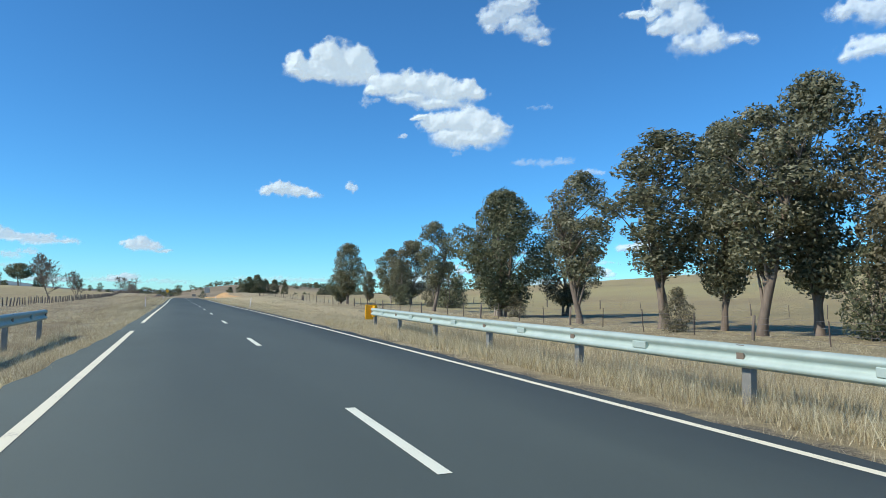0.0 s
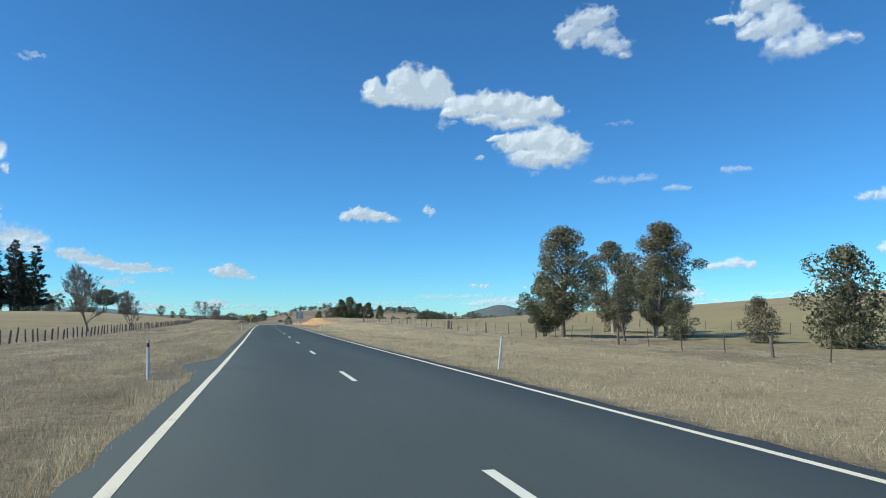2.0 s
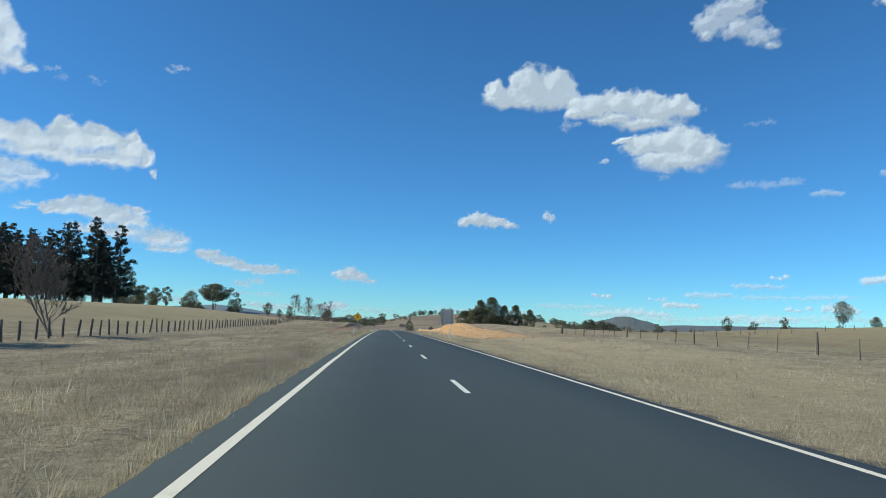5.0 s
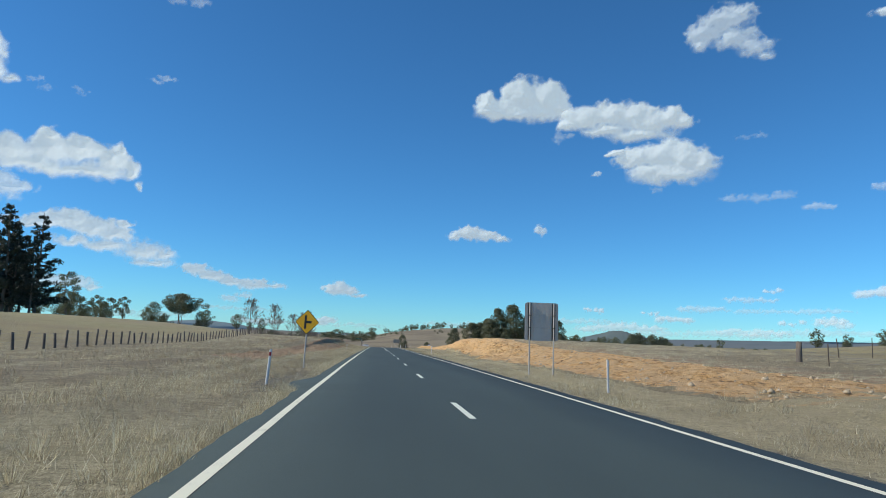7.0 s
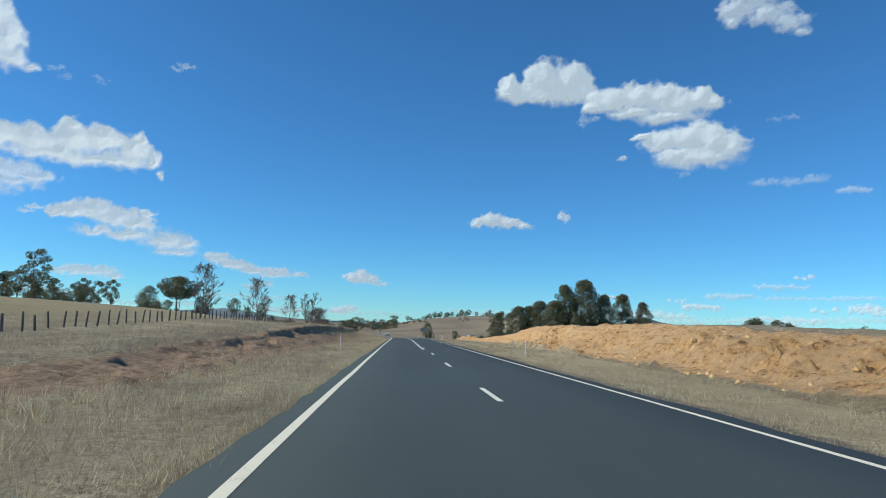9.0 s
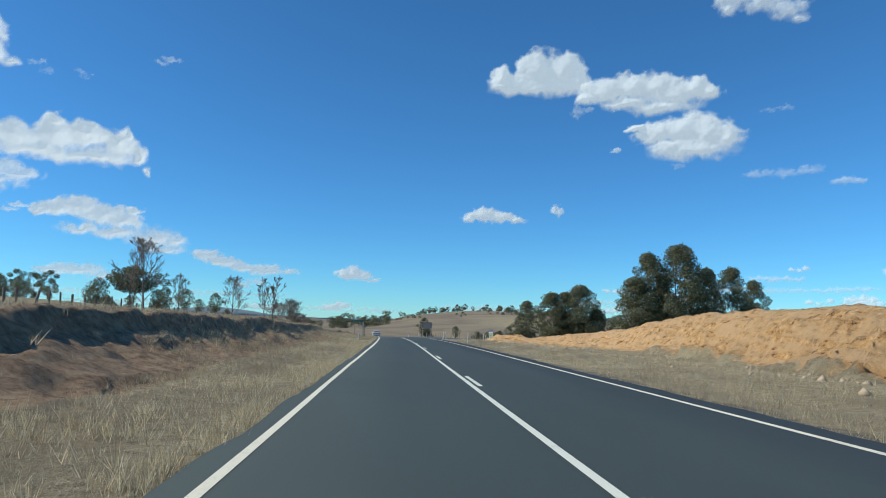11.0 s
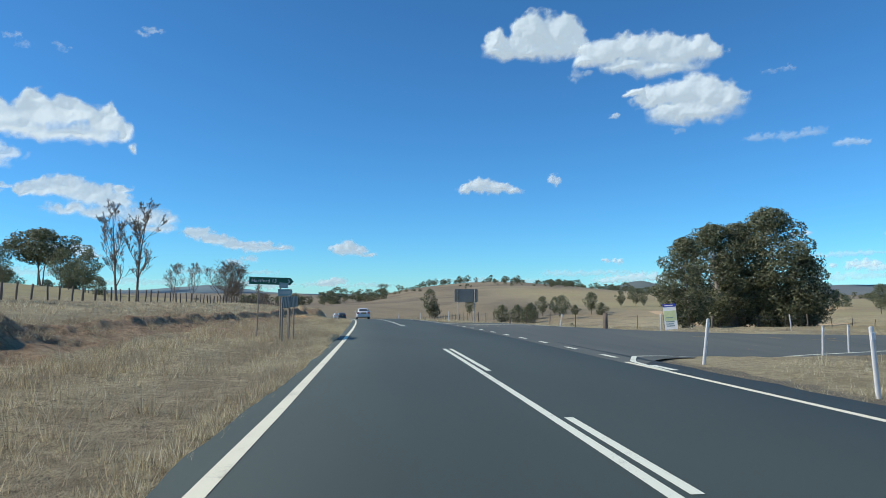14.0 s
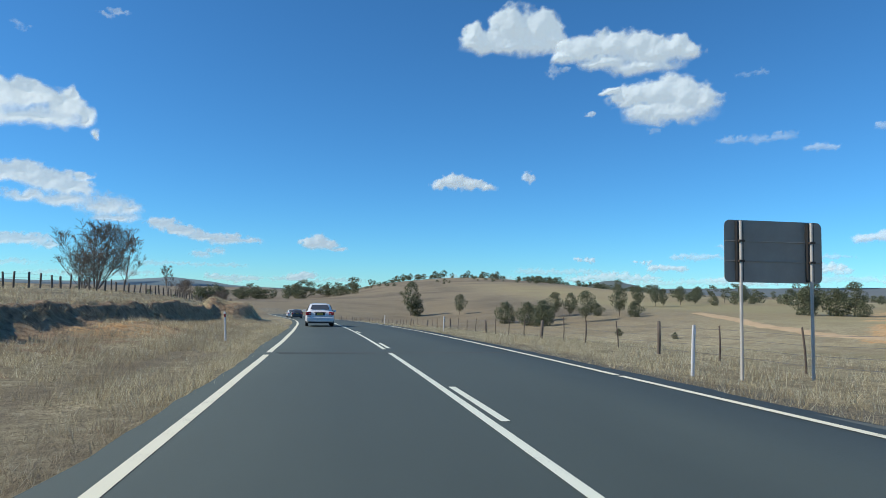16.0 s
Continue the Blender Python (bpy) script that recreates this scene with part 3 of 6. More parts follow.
def build_ground():
    def steps(*spans):
        return np.concatenate([np.arange(a, b, s) for a, b, s in spans])
    half = np.concatenate([steps((0, 3.5, 1.75), (3.5, 18, 0.46), (18, 34, 1.0), (34, 90, 4), (90, 300, 14), (300, 900, 60)), np.array([900, 1200, 1700, 2400, 3300, 4500])])
    lat = np.concatenate([-half[:0:-1], half])
    ys = np.concatenate([np.array([-4000, -2500, -1500, -800, -400, -200]), steps((-120, -20, 6), (-20, 455, 0.95), (455, 640, 3), (640, 1500, 14)), np.array([1500, 1600, 1800, 2100, 2500, 3000, 3600, 4500])])
    LL, YY = np.meshgrid(lat, ys, indexing="ij")
    keep = 1 - smooth((np.abs(LL) - 60) / 300)
    XX = LL + road_x(YY) * keep
    ZZ = land(XX, YY)
    lats = XX - road_x(YY)
    clay, soil = soils(lats, YY)
    track = 0.8 * smooth(1 - np.abs(XX - 120 - (YY - 520) * 0.9) / 8) * (YY > 455) * (YY < 600)
    clay = np.maximum(clay, track)
    gravel = smooth((np.where(lats < 0, 3.95, 4.5) + 0.3 * (YY > 300) * (lats > 0) + 0.45 * (lats > 0) * smooth((YY - 190) / 60) - np.abs(lats)) / 1.0) * 0.75 * (np.abs(YY) < 600)
    for bay in (72, 195):
        gravel = np.maximum(gravel, smooth((1.35 - np.hypot((lats + 4.0) / 1.2, (YY - bay) / 5)) / .6) * (lats < 0))
    gravel = np.maximum(gravel, (lats > 3) * smooth((70 - lats) / 8) * smooth((6.6 - np.abs(YY - side_mid(lats))) / 2.2))
    two = smooth(1 - np.abs(np.abs(lats - 13.3) - 0.8) / 0.4) * smooth((YY - 20) / 10) * smooth((178 - YY) / 15) * 0.38
    soil = np.maximum(soil, two)
    paddock = np.maximum(smooth((lats - 22) / 14) * smooth((480 - YY) / 80), smooth((-lats - 21) / 14) * 0.75)
    valley = smooth((XX - 55) / 50) * smooth((980 - YY) / 160) * smooth((YY - 430) / 60)
    hill = smooth((YY - 460) / 120) * (1 - 0.8 * valley)
    paddock = np.maximum(paddock, 0.85 * valley)
    # the ground drops a little under the rough sheets of the two cutting faces
    ZZ = ZZ - 0.3 * face_mask(lats, YY, 0.5)
    mown = 0.8 * smooth((lats - 3.4) / .8) * smooth((19 - lats) / 6) * smooth((310 - YY) / 60)
    v = np.stack([XX, YY, ZZ], -1).reshape(-1, 3)
    me = mesh_of("ground", v, grid_faces(len(lat), len(ys)), M_GROUND, True,
                 {"clay": clay.ravel(), "soil": soil.ravel(), "gravel": gravel.ravel(), "paddock": paddock.ravel(), "hill": hill.ravel(), "mown": mown.ravel(), "tone": drift(XX, YY).ravel()})
    tagged(new("ground", me), "dry winter grassland with bare clay cuttings beside the road", "ground", kind="structure")


build_ground()
build_faces()


def strip(name, lat0, lat1, y0, y1, z, mat, step=1.0, parent=None, label=""):
    """A thin ribbon along the road between two distances from its middle; lat0, lat1 numbers or functions of y."""
    ys = np.linspace(y0, y1, max(2, int((y1 - y0) / step) + 1))
    hd = heading(ys)
    rows = []
    for lt in (lat0, lat1):
        a = lt(ys) if callable(lt) else np.full_like(ys, lt)
        rows.append(np.stack([road_x(ys) + np.cos(hd) * a, ys + np.sin(hd) * a, road_z(ys) + z], -1))
    v = np.stack(rows, 1).reshape(-1, 3)
    return part(name, mesh_of(name, v, grid_faces(len(ys), 2)[:, ::-1], mat), None, parent, label)


def left_edge(y):
    bay = 0.7 * smooth(1 - np.abs(y - 71.2) / 3.6) + 0.5 * smooth(1 - np.abs(y - 192.8) / 3) + 0.35 * smooth(1 - np.abs(y - 8) / 18)
    return -3.6 - bay + 0.2 * fbm(y / 0.9, y * 0 + 3, 4, 61) + 0.14 * fbm(y / 9, y * 0 + 7, 2, 62)


def right_edge(y):
    return 3.46 + np.interp(y, [0, 68, 82, 150, 180, 230, 300, 330, 350, 400, 500], [0, .06, -.1, -.08, .05, .1, .25, .5, .4, .15, .1]) + 0.2 * fbm(y / 0.9, y * 0 + 1, 4, 63) + 0.16 * fbm(y / 8, y * 0 + 9, 2, 64)


def build_road():
    ys = np.concatenate([np.arange(-118, -20, 2.0), np.arange(-20, 470, 0.5), np.arange(470, 900, 3.0)])
    lats = [lambda y: left_edge(y) - 0.1, left_edge, lambda y: y * 0 - 1.7, lambda y: y * 0, lambda y: y * 0 + 1.6, right_edge, lambda y: right_edge(y) + 0.1]
    lift = [-0.12, 0.0, 0.0, 0.0, 0.0, 0.0, -0.12]
    hd = heading(ys)
    cols = []
    for f, z in zip(lats, lift):
        a = f(ys)
        cols.append(np.stack([road_x(ys) + np.cos(hd) * a, ys + np.sin(hd) * a, road_z(ys) + z], -1))
    v = np.stack(cols, 1).reshape(-1, 3)
    road = tagged(new("road", mesh_of("road", v, grid_faces(len(ys), len(lats))[:, ::-1], M_ASPHALT, True, {"worn": np.repeat(0.75 * smooth((120 - ys) / 90) + 0.6 * smooth((ys - 335) / 30), len(lats))})),
                  "dark grey asphalt two-lane country road", "road", kind="structure")
    # side road
    lat = np.concatenate([np.arange(3.0, 18, 0.5), np.arange(18, 75, 2.0)])
    near = 361.5 - np.interp(lat, [3, 4.2, 6, 10, 17, 40], [12, 10.2, 8.6, 6.6, 4.8, 4.0]) + 0.12 * np.maximum(lat - 4, 0)
    far = 361.5 + np.interp(lat, [3, 4, 5.2, 8.2, 12, 17, 40], [32, 27, 22.5, 12, 8, 5.5, 4.0]) + 0.12 * np.maximum(lat - 4, 0)
    rows = []
    for t in np.linspace(0, 1, 9):
        yy = near + (far - near) * t
        zz = np.where(lat < 8, road_z(yy) + 0.0, road_z(365.0) - 0.0 - 0.018 * lat)
        blend = smooth((lat - 3.5) / 6)
        zz = road_z(yy) * (1 - blend) + (road_z(365.0) - 0.018 * lat) * blend + 0.004
        rows.append(np.stack([road_x(yy) + lat, yy, zz], -1))
    v = np.stack(rows, 1).reshape(-1, 3)
    side = tagged(new("side_road", mesh_of("side_road", v, grid_faces(len(lat), 9), M_SIDE, True)),
                  "worn grey-brown side road joining the country road", "road", kind="structure")
    return road, side


ROAD, SIDE_ROAD = build_road()


def build_lines():
    at, outer, inner = [225, 285, 312, 350, 388, 400, 420], [-3.268, -3.35, -3.37, -3.35, -3.315, -3.28, -3.28], [-3.135, -3.25, -3.225, -3.205, -3.19, -3.145, -3.12]
    for y0, y1 in ((-60, 23.5), (29.6, 170.1), (171.0, 400.2), (401.0, 700)):      # worn away between
        strip("edge_line", lambda y: np.interp(y, at, outer) + 0.03 * fbm(y / 6, y * 0, 2, 3), lambda y: np.interp(y, at, inner) + 0.03 * fbm(y / 6, y * 0, 2, 3), y0, y1, 0.004, M_LINE, 1.0, ROAD, "cream painted edge line")
    strip("edge_line", 3.07, 3.19, -60, 350.5, 0.004, M_LINE, 1.0, ROAD, "cream painted edge line")
    out_y, out_lat = [373, 375, 377.5, 380, 381.5, 383.6, 386, 389, 395], [9.0, 7.6, 6.0, 4.7, 4.2, 3.6, 3.3, 3.18, 3.12]
    strip("edge_line", 3.06, 3.19, 395, 700, 0.009, M_LINE, 1.0, ROAD, "white painted edge line")
    ys = np.linspace(373, 395, 60)
    mid = np.interp(ys, out_y, out_lat)
    rows = []
    for o in (-.06, .07):
        la = mid + o
        lift = smooth((la - 3.5) / 6)
        rows.append(np.stack([road_x(ys) + la, ys, road_z(ys) * (1 - lift) + (road_z(365.0) - 0.018 * la) * lift + 0.012], -1))
    part("edge_line", mesh_of("edge_line", np.stack(rows, 1).reshape(-1, 3), grid_faces(60, 2)[:, ::-1], M_LINE), None, ROAD, "white painted edge line curving into the side road")
    for k in range(-4, 22):
        y = 4.53 + 12 * k
        strip("lane_dash", -0.06, 0.06, y, y + 2.9, 0.005, M_DASH, 1.0, ROAD)
    strip("barrier_line", -0.31, -0.205, 266, 355.3, 0.005, M_DASH, 1.0, ROAD, "solid white centre line")
    strip("barrier_line", -0.31, -0.205, 378.7, 400.7, 0.005, M_DASH, 1.0, ROAD, "solid white centre line")
    strip("barrier_line", -0.31, -0.205, 402.2, 640, 0.005, M_DASH, 1.0, ROAD, "solid white centre line")
    for k in range(-1, 6):
        y = 280.99 + 12 * k
        strip("lane_dash", -0.135, -0.035, y, y + 2.9, 0.005, M_DASH, 1.0, ROAD)
    strip("lane_dash", -0.135, -0.035, 349, 355.3, 0.005, M_DASH, 1.0, ROAD)
    for k in range(0, 16):
        y = 378.68 + 12 * k
        strip("lane_dash", -0.135, -0.035, y, y + 2.9, 0.005, M_DASH, 1.0, ROAD)
    for k in range(12):
        y = 348.6 + 3.0 * k
        strip("giveway_dash", 3.27, 3.41, y, y + 1.05, 0.010, M_DASH, 0.5, ROAD)
    # curved line round the corner of the side road
    pts = [(3.13, 348.5), (3.3, 350.6), (3.9, 352.0), (5.0, 352.7), (7.5, 354.2), (11, 356.6), (17, 359.3)]
    lat, yy = np.array(pts).T
    t = np.linspace(0, 1, 40)
    q = np.linspace(0, 1, len(pts))
    la, y2 = np.interp(t, q, lat), np.interp(t, q, yy)
    d = np.stack([np.gradient(la), np.gradient(y2)], -1)
    d /= np.linalg.norm(d, axis=1)[:, None]
    n = np.stack([-d[:, 1], d[:, 0]], -1) * 0.06
    blend = smooth((la - 3.5) / 6)
    z = road_z(y2) * (1 - blend) + (road_z(365.0) - 0.018 * la) * blend + 0.010
    v = np.stack([np.stack([la + s * n[:, 0] + road_x(y2), y2 + s * n[:, 1], z], -1) for s in (1, -1)], 1).reshape(-1, 3)
    part("edge_line", mesh_of("edge_line", v, grid_faces(len(t), 2), M_DASH), None, SIDE_ROAD, "white painted corner line")


build_lines()
M_PATCH = asphalt_material("patched_asphalt", (0.055, 0.062, 0.055), (0.095, 0.1, 0.088))
for a, b, y0, y1 in ((-3.4, -2.2, 3.2, 4.6), (-3.05, -.5, 170.3, 171.0), (-3.05, 2.8, 400.6, 401.0)):
    strip("road_patch", lambda y, a=a: a + 0.5 * fbm(y * 1.5, y * 0, 3, 5), lambda y, b=b: b + 0.5 * fbm(y * 1.7, y * 0, 3, 6), y0, y1, 0.003, M_PATCH, 0.1, ROAD, "rough repaired patch of asphalt")

# ---------------------------------------------------------------- clouds
def cloud_material():
    """Vapour that scatters light through itself: part of its brightness is its own glow, the rest comes from the sun on its heaps."""
    m, nt, b = material("cloud", 1.0)
    b.inputs["Base Color"].default_value = (0.86, 0.92, 0.93, 1)
    b.inputs["Specular IOR Level"].default_value = 0.0
    back = nt.nodes.new("ShaderNodeBsdfTranslucent")
    back.inputs["Color"].default_value = (0.86, 0.92, 0.93, 1)
    lit = nt.nodes.new("ShaderNodeMixShader")
    lit.inputs["Fac"].default_value = 0.42
    nt.links.new(b.outputs[0], lit.inputs[1])
    nt.links.new(back.outputs[0], lit.inputs[2])
    glow = nt.nodes.new("ShaderNodeEmission")
    glow.inputs["Color"].default_value, glow.inputs["Strength"].default_value = (0.80, 0.93, 1.0, 1), 0.92
    a = nt.nodes.new("ShaderNodeMixShader")
    a.inputs["Fac"].default_value = 0.5
    nt.links.new(lit.outputs[0], a.inputs[1])
    nt.links.new(glow.outputs[0], a.inputs[2])
    tp = nt.nodes.new("ShaderNodeBsdfTransparent")
    mx = nt.nodes.new("ShaderNodeMixShader")
    nt.links.new(attribute(nt, "cover"), mx.inputs["Fac"])
    nt.links.new(tp.outputs[0], mx.inputs[1])
    nt.links.new(a.outputs[0], mx.inputs[2])
    nt.links.new(mx.outputs[0], nt.nodes["Material Output"].inputs["Surface"])
    return m


M_CLOUD = cloud_material()


SMALL = "small white fair-weather cumulus cloud"


def cloud(az, el, dist, seed, puffs, thin=0.0, label=SMALL):
    """A bulging bank of vapour: its thickness, from heaped puffs and noise, sets both its relief and how far it hides the sky.
    Puffs are (across, up, half width, half height) in degrees from the cloud's middle."""
    q = np.array(puffs)
    pad = 0.25 + 0.35 * min(1.2, float(q[:, 3].max()))
    x0, x1, y0, y1 = (q[:, 0] - q[:, 2]).min() - pad, (q[:, 0] + q[:, 2]).max() + pad, (q[:, 1] - q[:, 3]).min() - pad, (q[:, 1] + q[:, 3]).max() + pad
    step = 0.07 if x1 - x0 > 3 else 0.04
    u, v = np.meshgrid(np.arange(x0, x1, step), np.arange(y0, y1, step), indexing="ij")
    size = float(np.clip(np.median(q[:, 3]), 0.3, 1.2))
    wu = u + size * (0.95 + 0.8 * thin) * fbm(u / size * 1.0, v / size * 1.0 + seed, 4, seed, 0.45)
    wv = v + size * (0.85 + 0.8 * thin) * fbm(u / size * 1.0 + 31, v / size * 1.0 - seed, 4, seed + 5, 0.45)
    body = np.full_like(u, -4.0)
    for a, b, ra, rb in puffs:
        under = np.where(wv < b, 1.18, 1.0)
        d = 1 - np.sqrt(((wu - a) / ra) ** 2 + ((wv - b) * under / rb) ** 2)
        body = np.logaddexp(body * 7, d * 7) / 7
    curl = 0.5 - 2.2 * np.abs(fbm(u / size * 1.3 + 3, v / size * 1.3, 3, seed + 11, 0.45))
    edge = body + (0.34 + 0.5 * thin) * (curl - 0.12 + 0.7 * fbm(u / size * 2.2, v / size * 2.2, 4, seed + 17, 0.5))
    low = smooth((np.median(q[:, 1]) - v) / (size * 1.6) + 0.4)      # undersides fade out, tops are crisp
    cover = smooth((edge + 0.10) / (0.42 + 0.45 * low + 0.5 * thin))
    holes = 1 - (0.25 + 0.6 * thin) * smooth((fbm(u / size * 0.9, v / size * 1.3, 4, seed + 23, 0.6) + 0.05) / 0.3) * smooth(0.75 - body)
    cover = np.clip(cover * holes * (1 - 0.85 * thin) * 1.03 - 0.03, 0, 0.97)
    cover *= smooth(np.minimum(np.minimum(u - x0, x1 - u), np.minimum(v - y0, y1 - v)) / (pad * 0.5))
    m = dist * radians(1)
    heap = np.sqrt(np.clip(body + 0.3, 0, None)) + 0.05 * curl * smooth(body * 2 + 0.6)
    bulge = heap * size * m * 1.15
    a, e = radians(az), radians(el)
    fwd = np.array([math.sin(a) * math.cos(e), math.cos(a) * math.cos(e), math.sin(e)])
    rt = np.array([math.cos(a), -math.sin(a), 0.0])
    up = np.cross(rt, fwd)
    p = fwd * dist + rt * (u * m)[..., None] + up * (v * m)[..., None] - fwd * bulge[..., None]
    f = grid_faces(*u.shape)
    f = f[cover.ravel()[f].max(1) > 0]
    used, f = np.unique(f, return_inverse=True)
    tagged(new("cloud", mesh_of("cloud", p.reshape(-1, 3)[used], f.reshape(-1, 4), M_CLOUD, True, {"cover": cover.ravel()[used]})), label, "cloud", "clouds in the sky")


def low_cloud(az, el, w, h, dist, seed, thin):
    """A small flat cloud of a few puffs, far off over the horizon."""
    rng = random.Random(seed)
    n = 3 if w < 2 else 5
    puffs = [(w * (-0.36 + 0.72 * k / (n - 1)) + rng.uniform(-.05, .05) * w, rng.uniform(-.12, .15) * h, w * rng.uniform(.16, .26), h * rng.uniform(.25, .45)) for k in range(n)]
    cloud(az, el, dist, seed, puffs, thin)


BIG = "large white cumulus cloud with grey underside"
RAGGED = "ragged white cloud breaking up"
WISP = "thin ragged wisp of white cloud"
cloud(11.88, 19.19, 3191, 3, [(-2.96, -0.32, 0.9, 1.16), (-1.93, -0.64, 1.25, 0.98), (-2.59, -0.94, 1.26, 0.85), (-0.31, 0.2, 1.46, 1.64), (1.7, 0.04, 1.77, 1.59), (2.76, -0.49, 1.06, 1.15), (-0.82, -0.88, 2.77, 0.85), (1.6, -0.91, 1.95, 0.89)], 0, BIG)
cloud(20.22, 17.22, 2988, 4, [(-2.98, 0.45, 1.92, 1.05), (-1.1, 0.59, 1.95, 1.08), (0.63, 0.32, 1.93, 1.2), (1.77, -0.08, 2.13, 1.02), (3.2, 0.16, 1.18, 0.93), (4.23, -0.06, 1.01, 0.76), (0.97, -0.88, 3.01, 0.77), (-1.51, -0.57, 2.18, 0.61), (-4.39, -0.11, 1.1, 0.49)], 0.04, BIG)
cloud(23.35, 14.15, 3688, 5, [(-1.72, 0.36, 1.97, 0.88), (-3.48, 0.89, 0.89, 0.31), (-0.08, 0.52, 2.17, 1.3), (1.45, 0.17, 2.06, 1.37), (2.87, -0.33, 1.36, 1.11), (0.32, -0.96, 3.12, 0.87), (-0.98, -0.64, 2.1, 0.87), (1.13, -0.83, 2.59, 0.78)], 0.04, BIG)
cloud(15.13, 16.07, 2988, 70, [(-0.28, 0.18, 0.62, 0.4), (-0.54, -0.16, 0.35, 0.4), (0.49, 0.25, 0.4, 0.22)], 0.76, WISP)
cloud(22.93, 12.03, 3688, 71, [(0.0, 0.07, 0.61, 0.31), (-0.25, -0.14, 0.35, 0.22)], 0.86, WISP)
cloud(18.13, 13.38, 3691, 6, [(-0.04, -0.02, 0.4, 0.27), (0.21, 0.1, 0.22, 0.18)], 0.45, SMALL)
cloud(28.00, 23.12, 2647, 7, [(-0.31, 0.94, 1.97, 1.07), (-1.85, 0.09, 1.33, 1.0), (-2.06, -0.81, 0.92, 0.67), (0.24, -0.58, 1.64, 0.82), (1.54, -1.15, 1.47, 0.82), (2.17, -1.85, 0.9, 0.41), (0.62, 1.39, 0.73, 0.49)], 0.3, RAGGED)
cloud(42.65, 21.65, 2524, 8, [(-1.52, 1.98, 1.72, 0.94), (-3.38, 1.06, 1.66, 0.39), (-0.4, 0.35, 1.71, 1.54), (-0.07, -1.57, 1.64, 1.12), (1.68, -1.42, 1.79, 1.02), (3.38, -1.57, 1.17, 0.63), (-2.01, -0.0, 1.04, 0.96), (4.19, -1.37, 0.5, 0.29)], 0.22, RAGGED)
cloud(55.53, 20.53, 2599, 9, [(-1.44, 0.29, 1.37, 0.97), (-0.09, 0.19, 1.58, 1.03), (1.2, -0.35, 1.56, 1.09)], 0.3, SMALL)
cloud(55.70, 18.14, 2599, 10, [(-0.66, -0.15, 1.77, 0.89), (0.51, 0.02, 1.99, 1.03), (-1.7, -0.35, 0.65, 0.41)], 0.25, SMALL)
cloud(8.61, 8.45, 4697, 11, [(-2.01, -0.21, 0.66, 0.47), (-0.84, 0.05, 1.5, 0.66), (0.56, -0.11, 1.41, 0.52), (1.73, -0.31, 0.94, 0.37)], 0.06, SMALL)
cloud(13.72, 8.91, 4695, 12, [(-0.12, 0.09, 0.51, 0.46), (0.21, -0.14, 0.42, 0.42)], 0.3, SMALL)
cloud(-2.44, 3.43, 4700, 13, [(-1.04, -0.04, 0.93, 0.65), (-0.49, 0.07, 0.84, 0.61), (0.22, -0.18, 0.84, 0.47), (1.16, -0.47, 0.84, 0.19)], 0.1, SMALL)
cloud(30.51, 11.25, 4383, 14, [(-1.73, -0.08, 1.19, 0.34), (0.15, -0.07, 1.42, 0.42), (1.6, 0.04, 1.23, 0.37)], 0.78, WISP)
cloud(34.69, 10.29, 4379, 15, [(-0.25, 0.02, 1.04, 0.32), (0.59, -0.04, 0.64, 0.28)], 0.66, WISP)
cloud(30.21, 15.85, 4382, 16, [(-0.52, -0.05, 0.67, 0.25), (0.51, 0.05, 0.66, 0.25)], 0.88, WISP)
cloud(-26.59, 11.43, 4154, 18, [(-4.88, -0.59, 2.27, 1.51), (-2.74, 0.34, 2.13, 1.16), (-0.76, 0.29, 1.98, 1.07), (1.63, 0.78, 1.46, 1.38), (1.54, 1.82, 0.69, 0.69), (3.59, 1.11, 1.82, 1.08), (5.52, 0.68, 1.27, 1.06), (6.03, 1.44, 0.47, 0.68), (6.81, -0.06, 0.69, 0.86), (1.03, -0.46, 4.85, 0.81), (4.28, -0.28, 2.93, 0.71), (7.65, -0.89, 0.35, 0.26)], 0.02, BIG)
cloud(-29.77, 8.71, 4154, 72, [(0.58, 0.75, 2.92, 0.86), (-1.23, -0.3, 3.04, 1.37), (1.3, -0.0, 2.16, 0.63), (2.58, 0.59, 1.59, 0.48)], 0.3, "grey shaded base of a large cumulus cloud")
cloud(-21.30, 6.27, 4560, 19, [(-4.36, 0.72, 0.82, 0.41), (-3.3, 0.96, 1.24, 0.62), (-1.78, 1.16, 1.42, 0.88), (-0.51, 0.65, 1.69, 0.93), (0.93, 0.37, 1.54, 0.86), (-1.74, -0.39, 1.84, 0.46), (0.54, -0.53, 2.22, 0.72), (2.92, -0.76, 2.0, 0.91), (4.56, -0.88, 1.06, 0.66), (3.79, -1.56, 1.93, 0.39), (1.41, 1.23, 0.86, 0.34)], 0.1, "long chain of white cumulus puffs")
cloud(-11.39, 3.99, 4560, 20, [(-2.98, 0.48, 1.16, 0.49), (-1.8, 0.06, 1.44, 0.45), (-0.13, -0.35, 1.45, 0.41), (1.64, -0.57, 1.83, 0.5), (3.16, -0.58, 1.1, 0.28)], 0.12, "long chain of white cumulus puffs")
cloud(-11.20, 2.35, 4560, 21, [(-0.45, -0.16, 0.9, 0.32), (0.62, 0.21, 0.73, 0.27)], 0.45, WISP)
cloud(-27.31, 7.01, 4560, 22, [(-0.27, -0.17, 0.64, 0.24), (0.27, 0.17, 0.64, 0.24)], 0.4, WISP)
cloud(-23.40, 2.76, 4600, 23, [(-1.24, 0.08, 1.48, 0.45), (0.4, 0.11, 1.83, 0.54), (1.73, -0.23, 1.01, 0.3)], 0.25, SMALL)
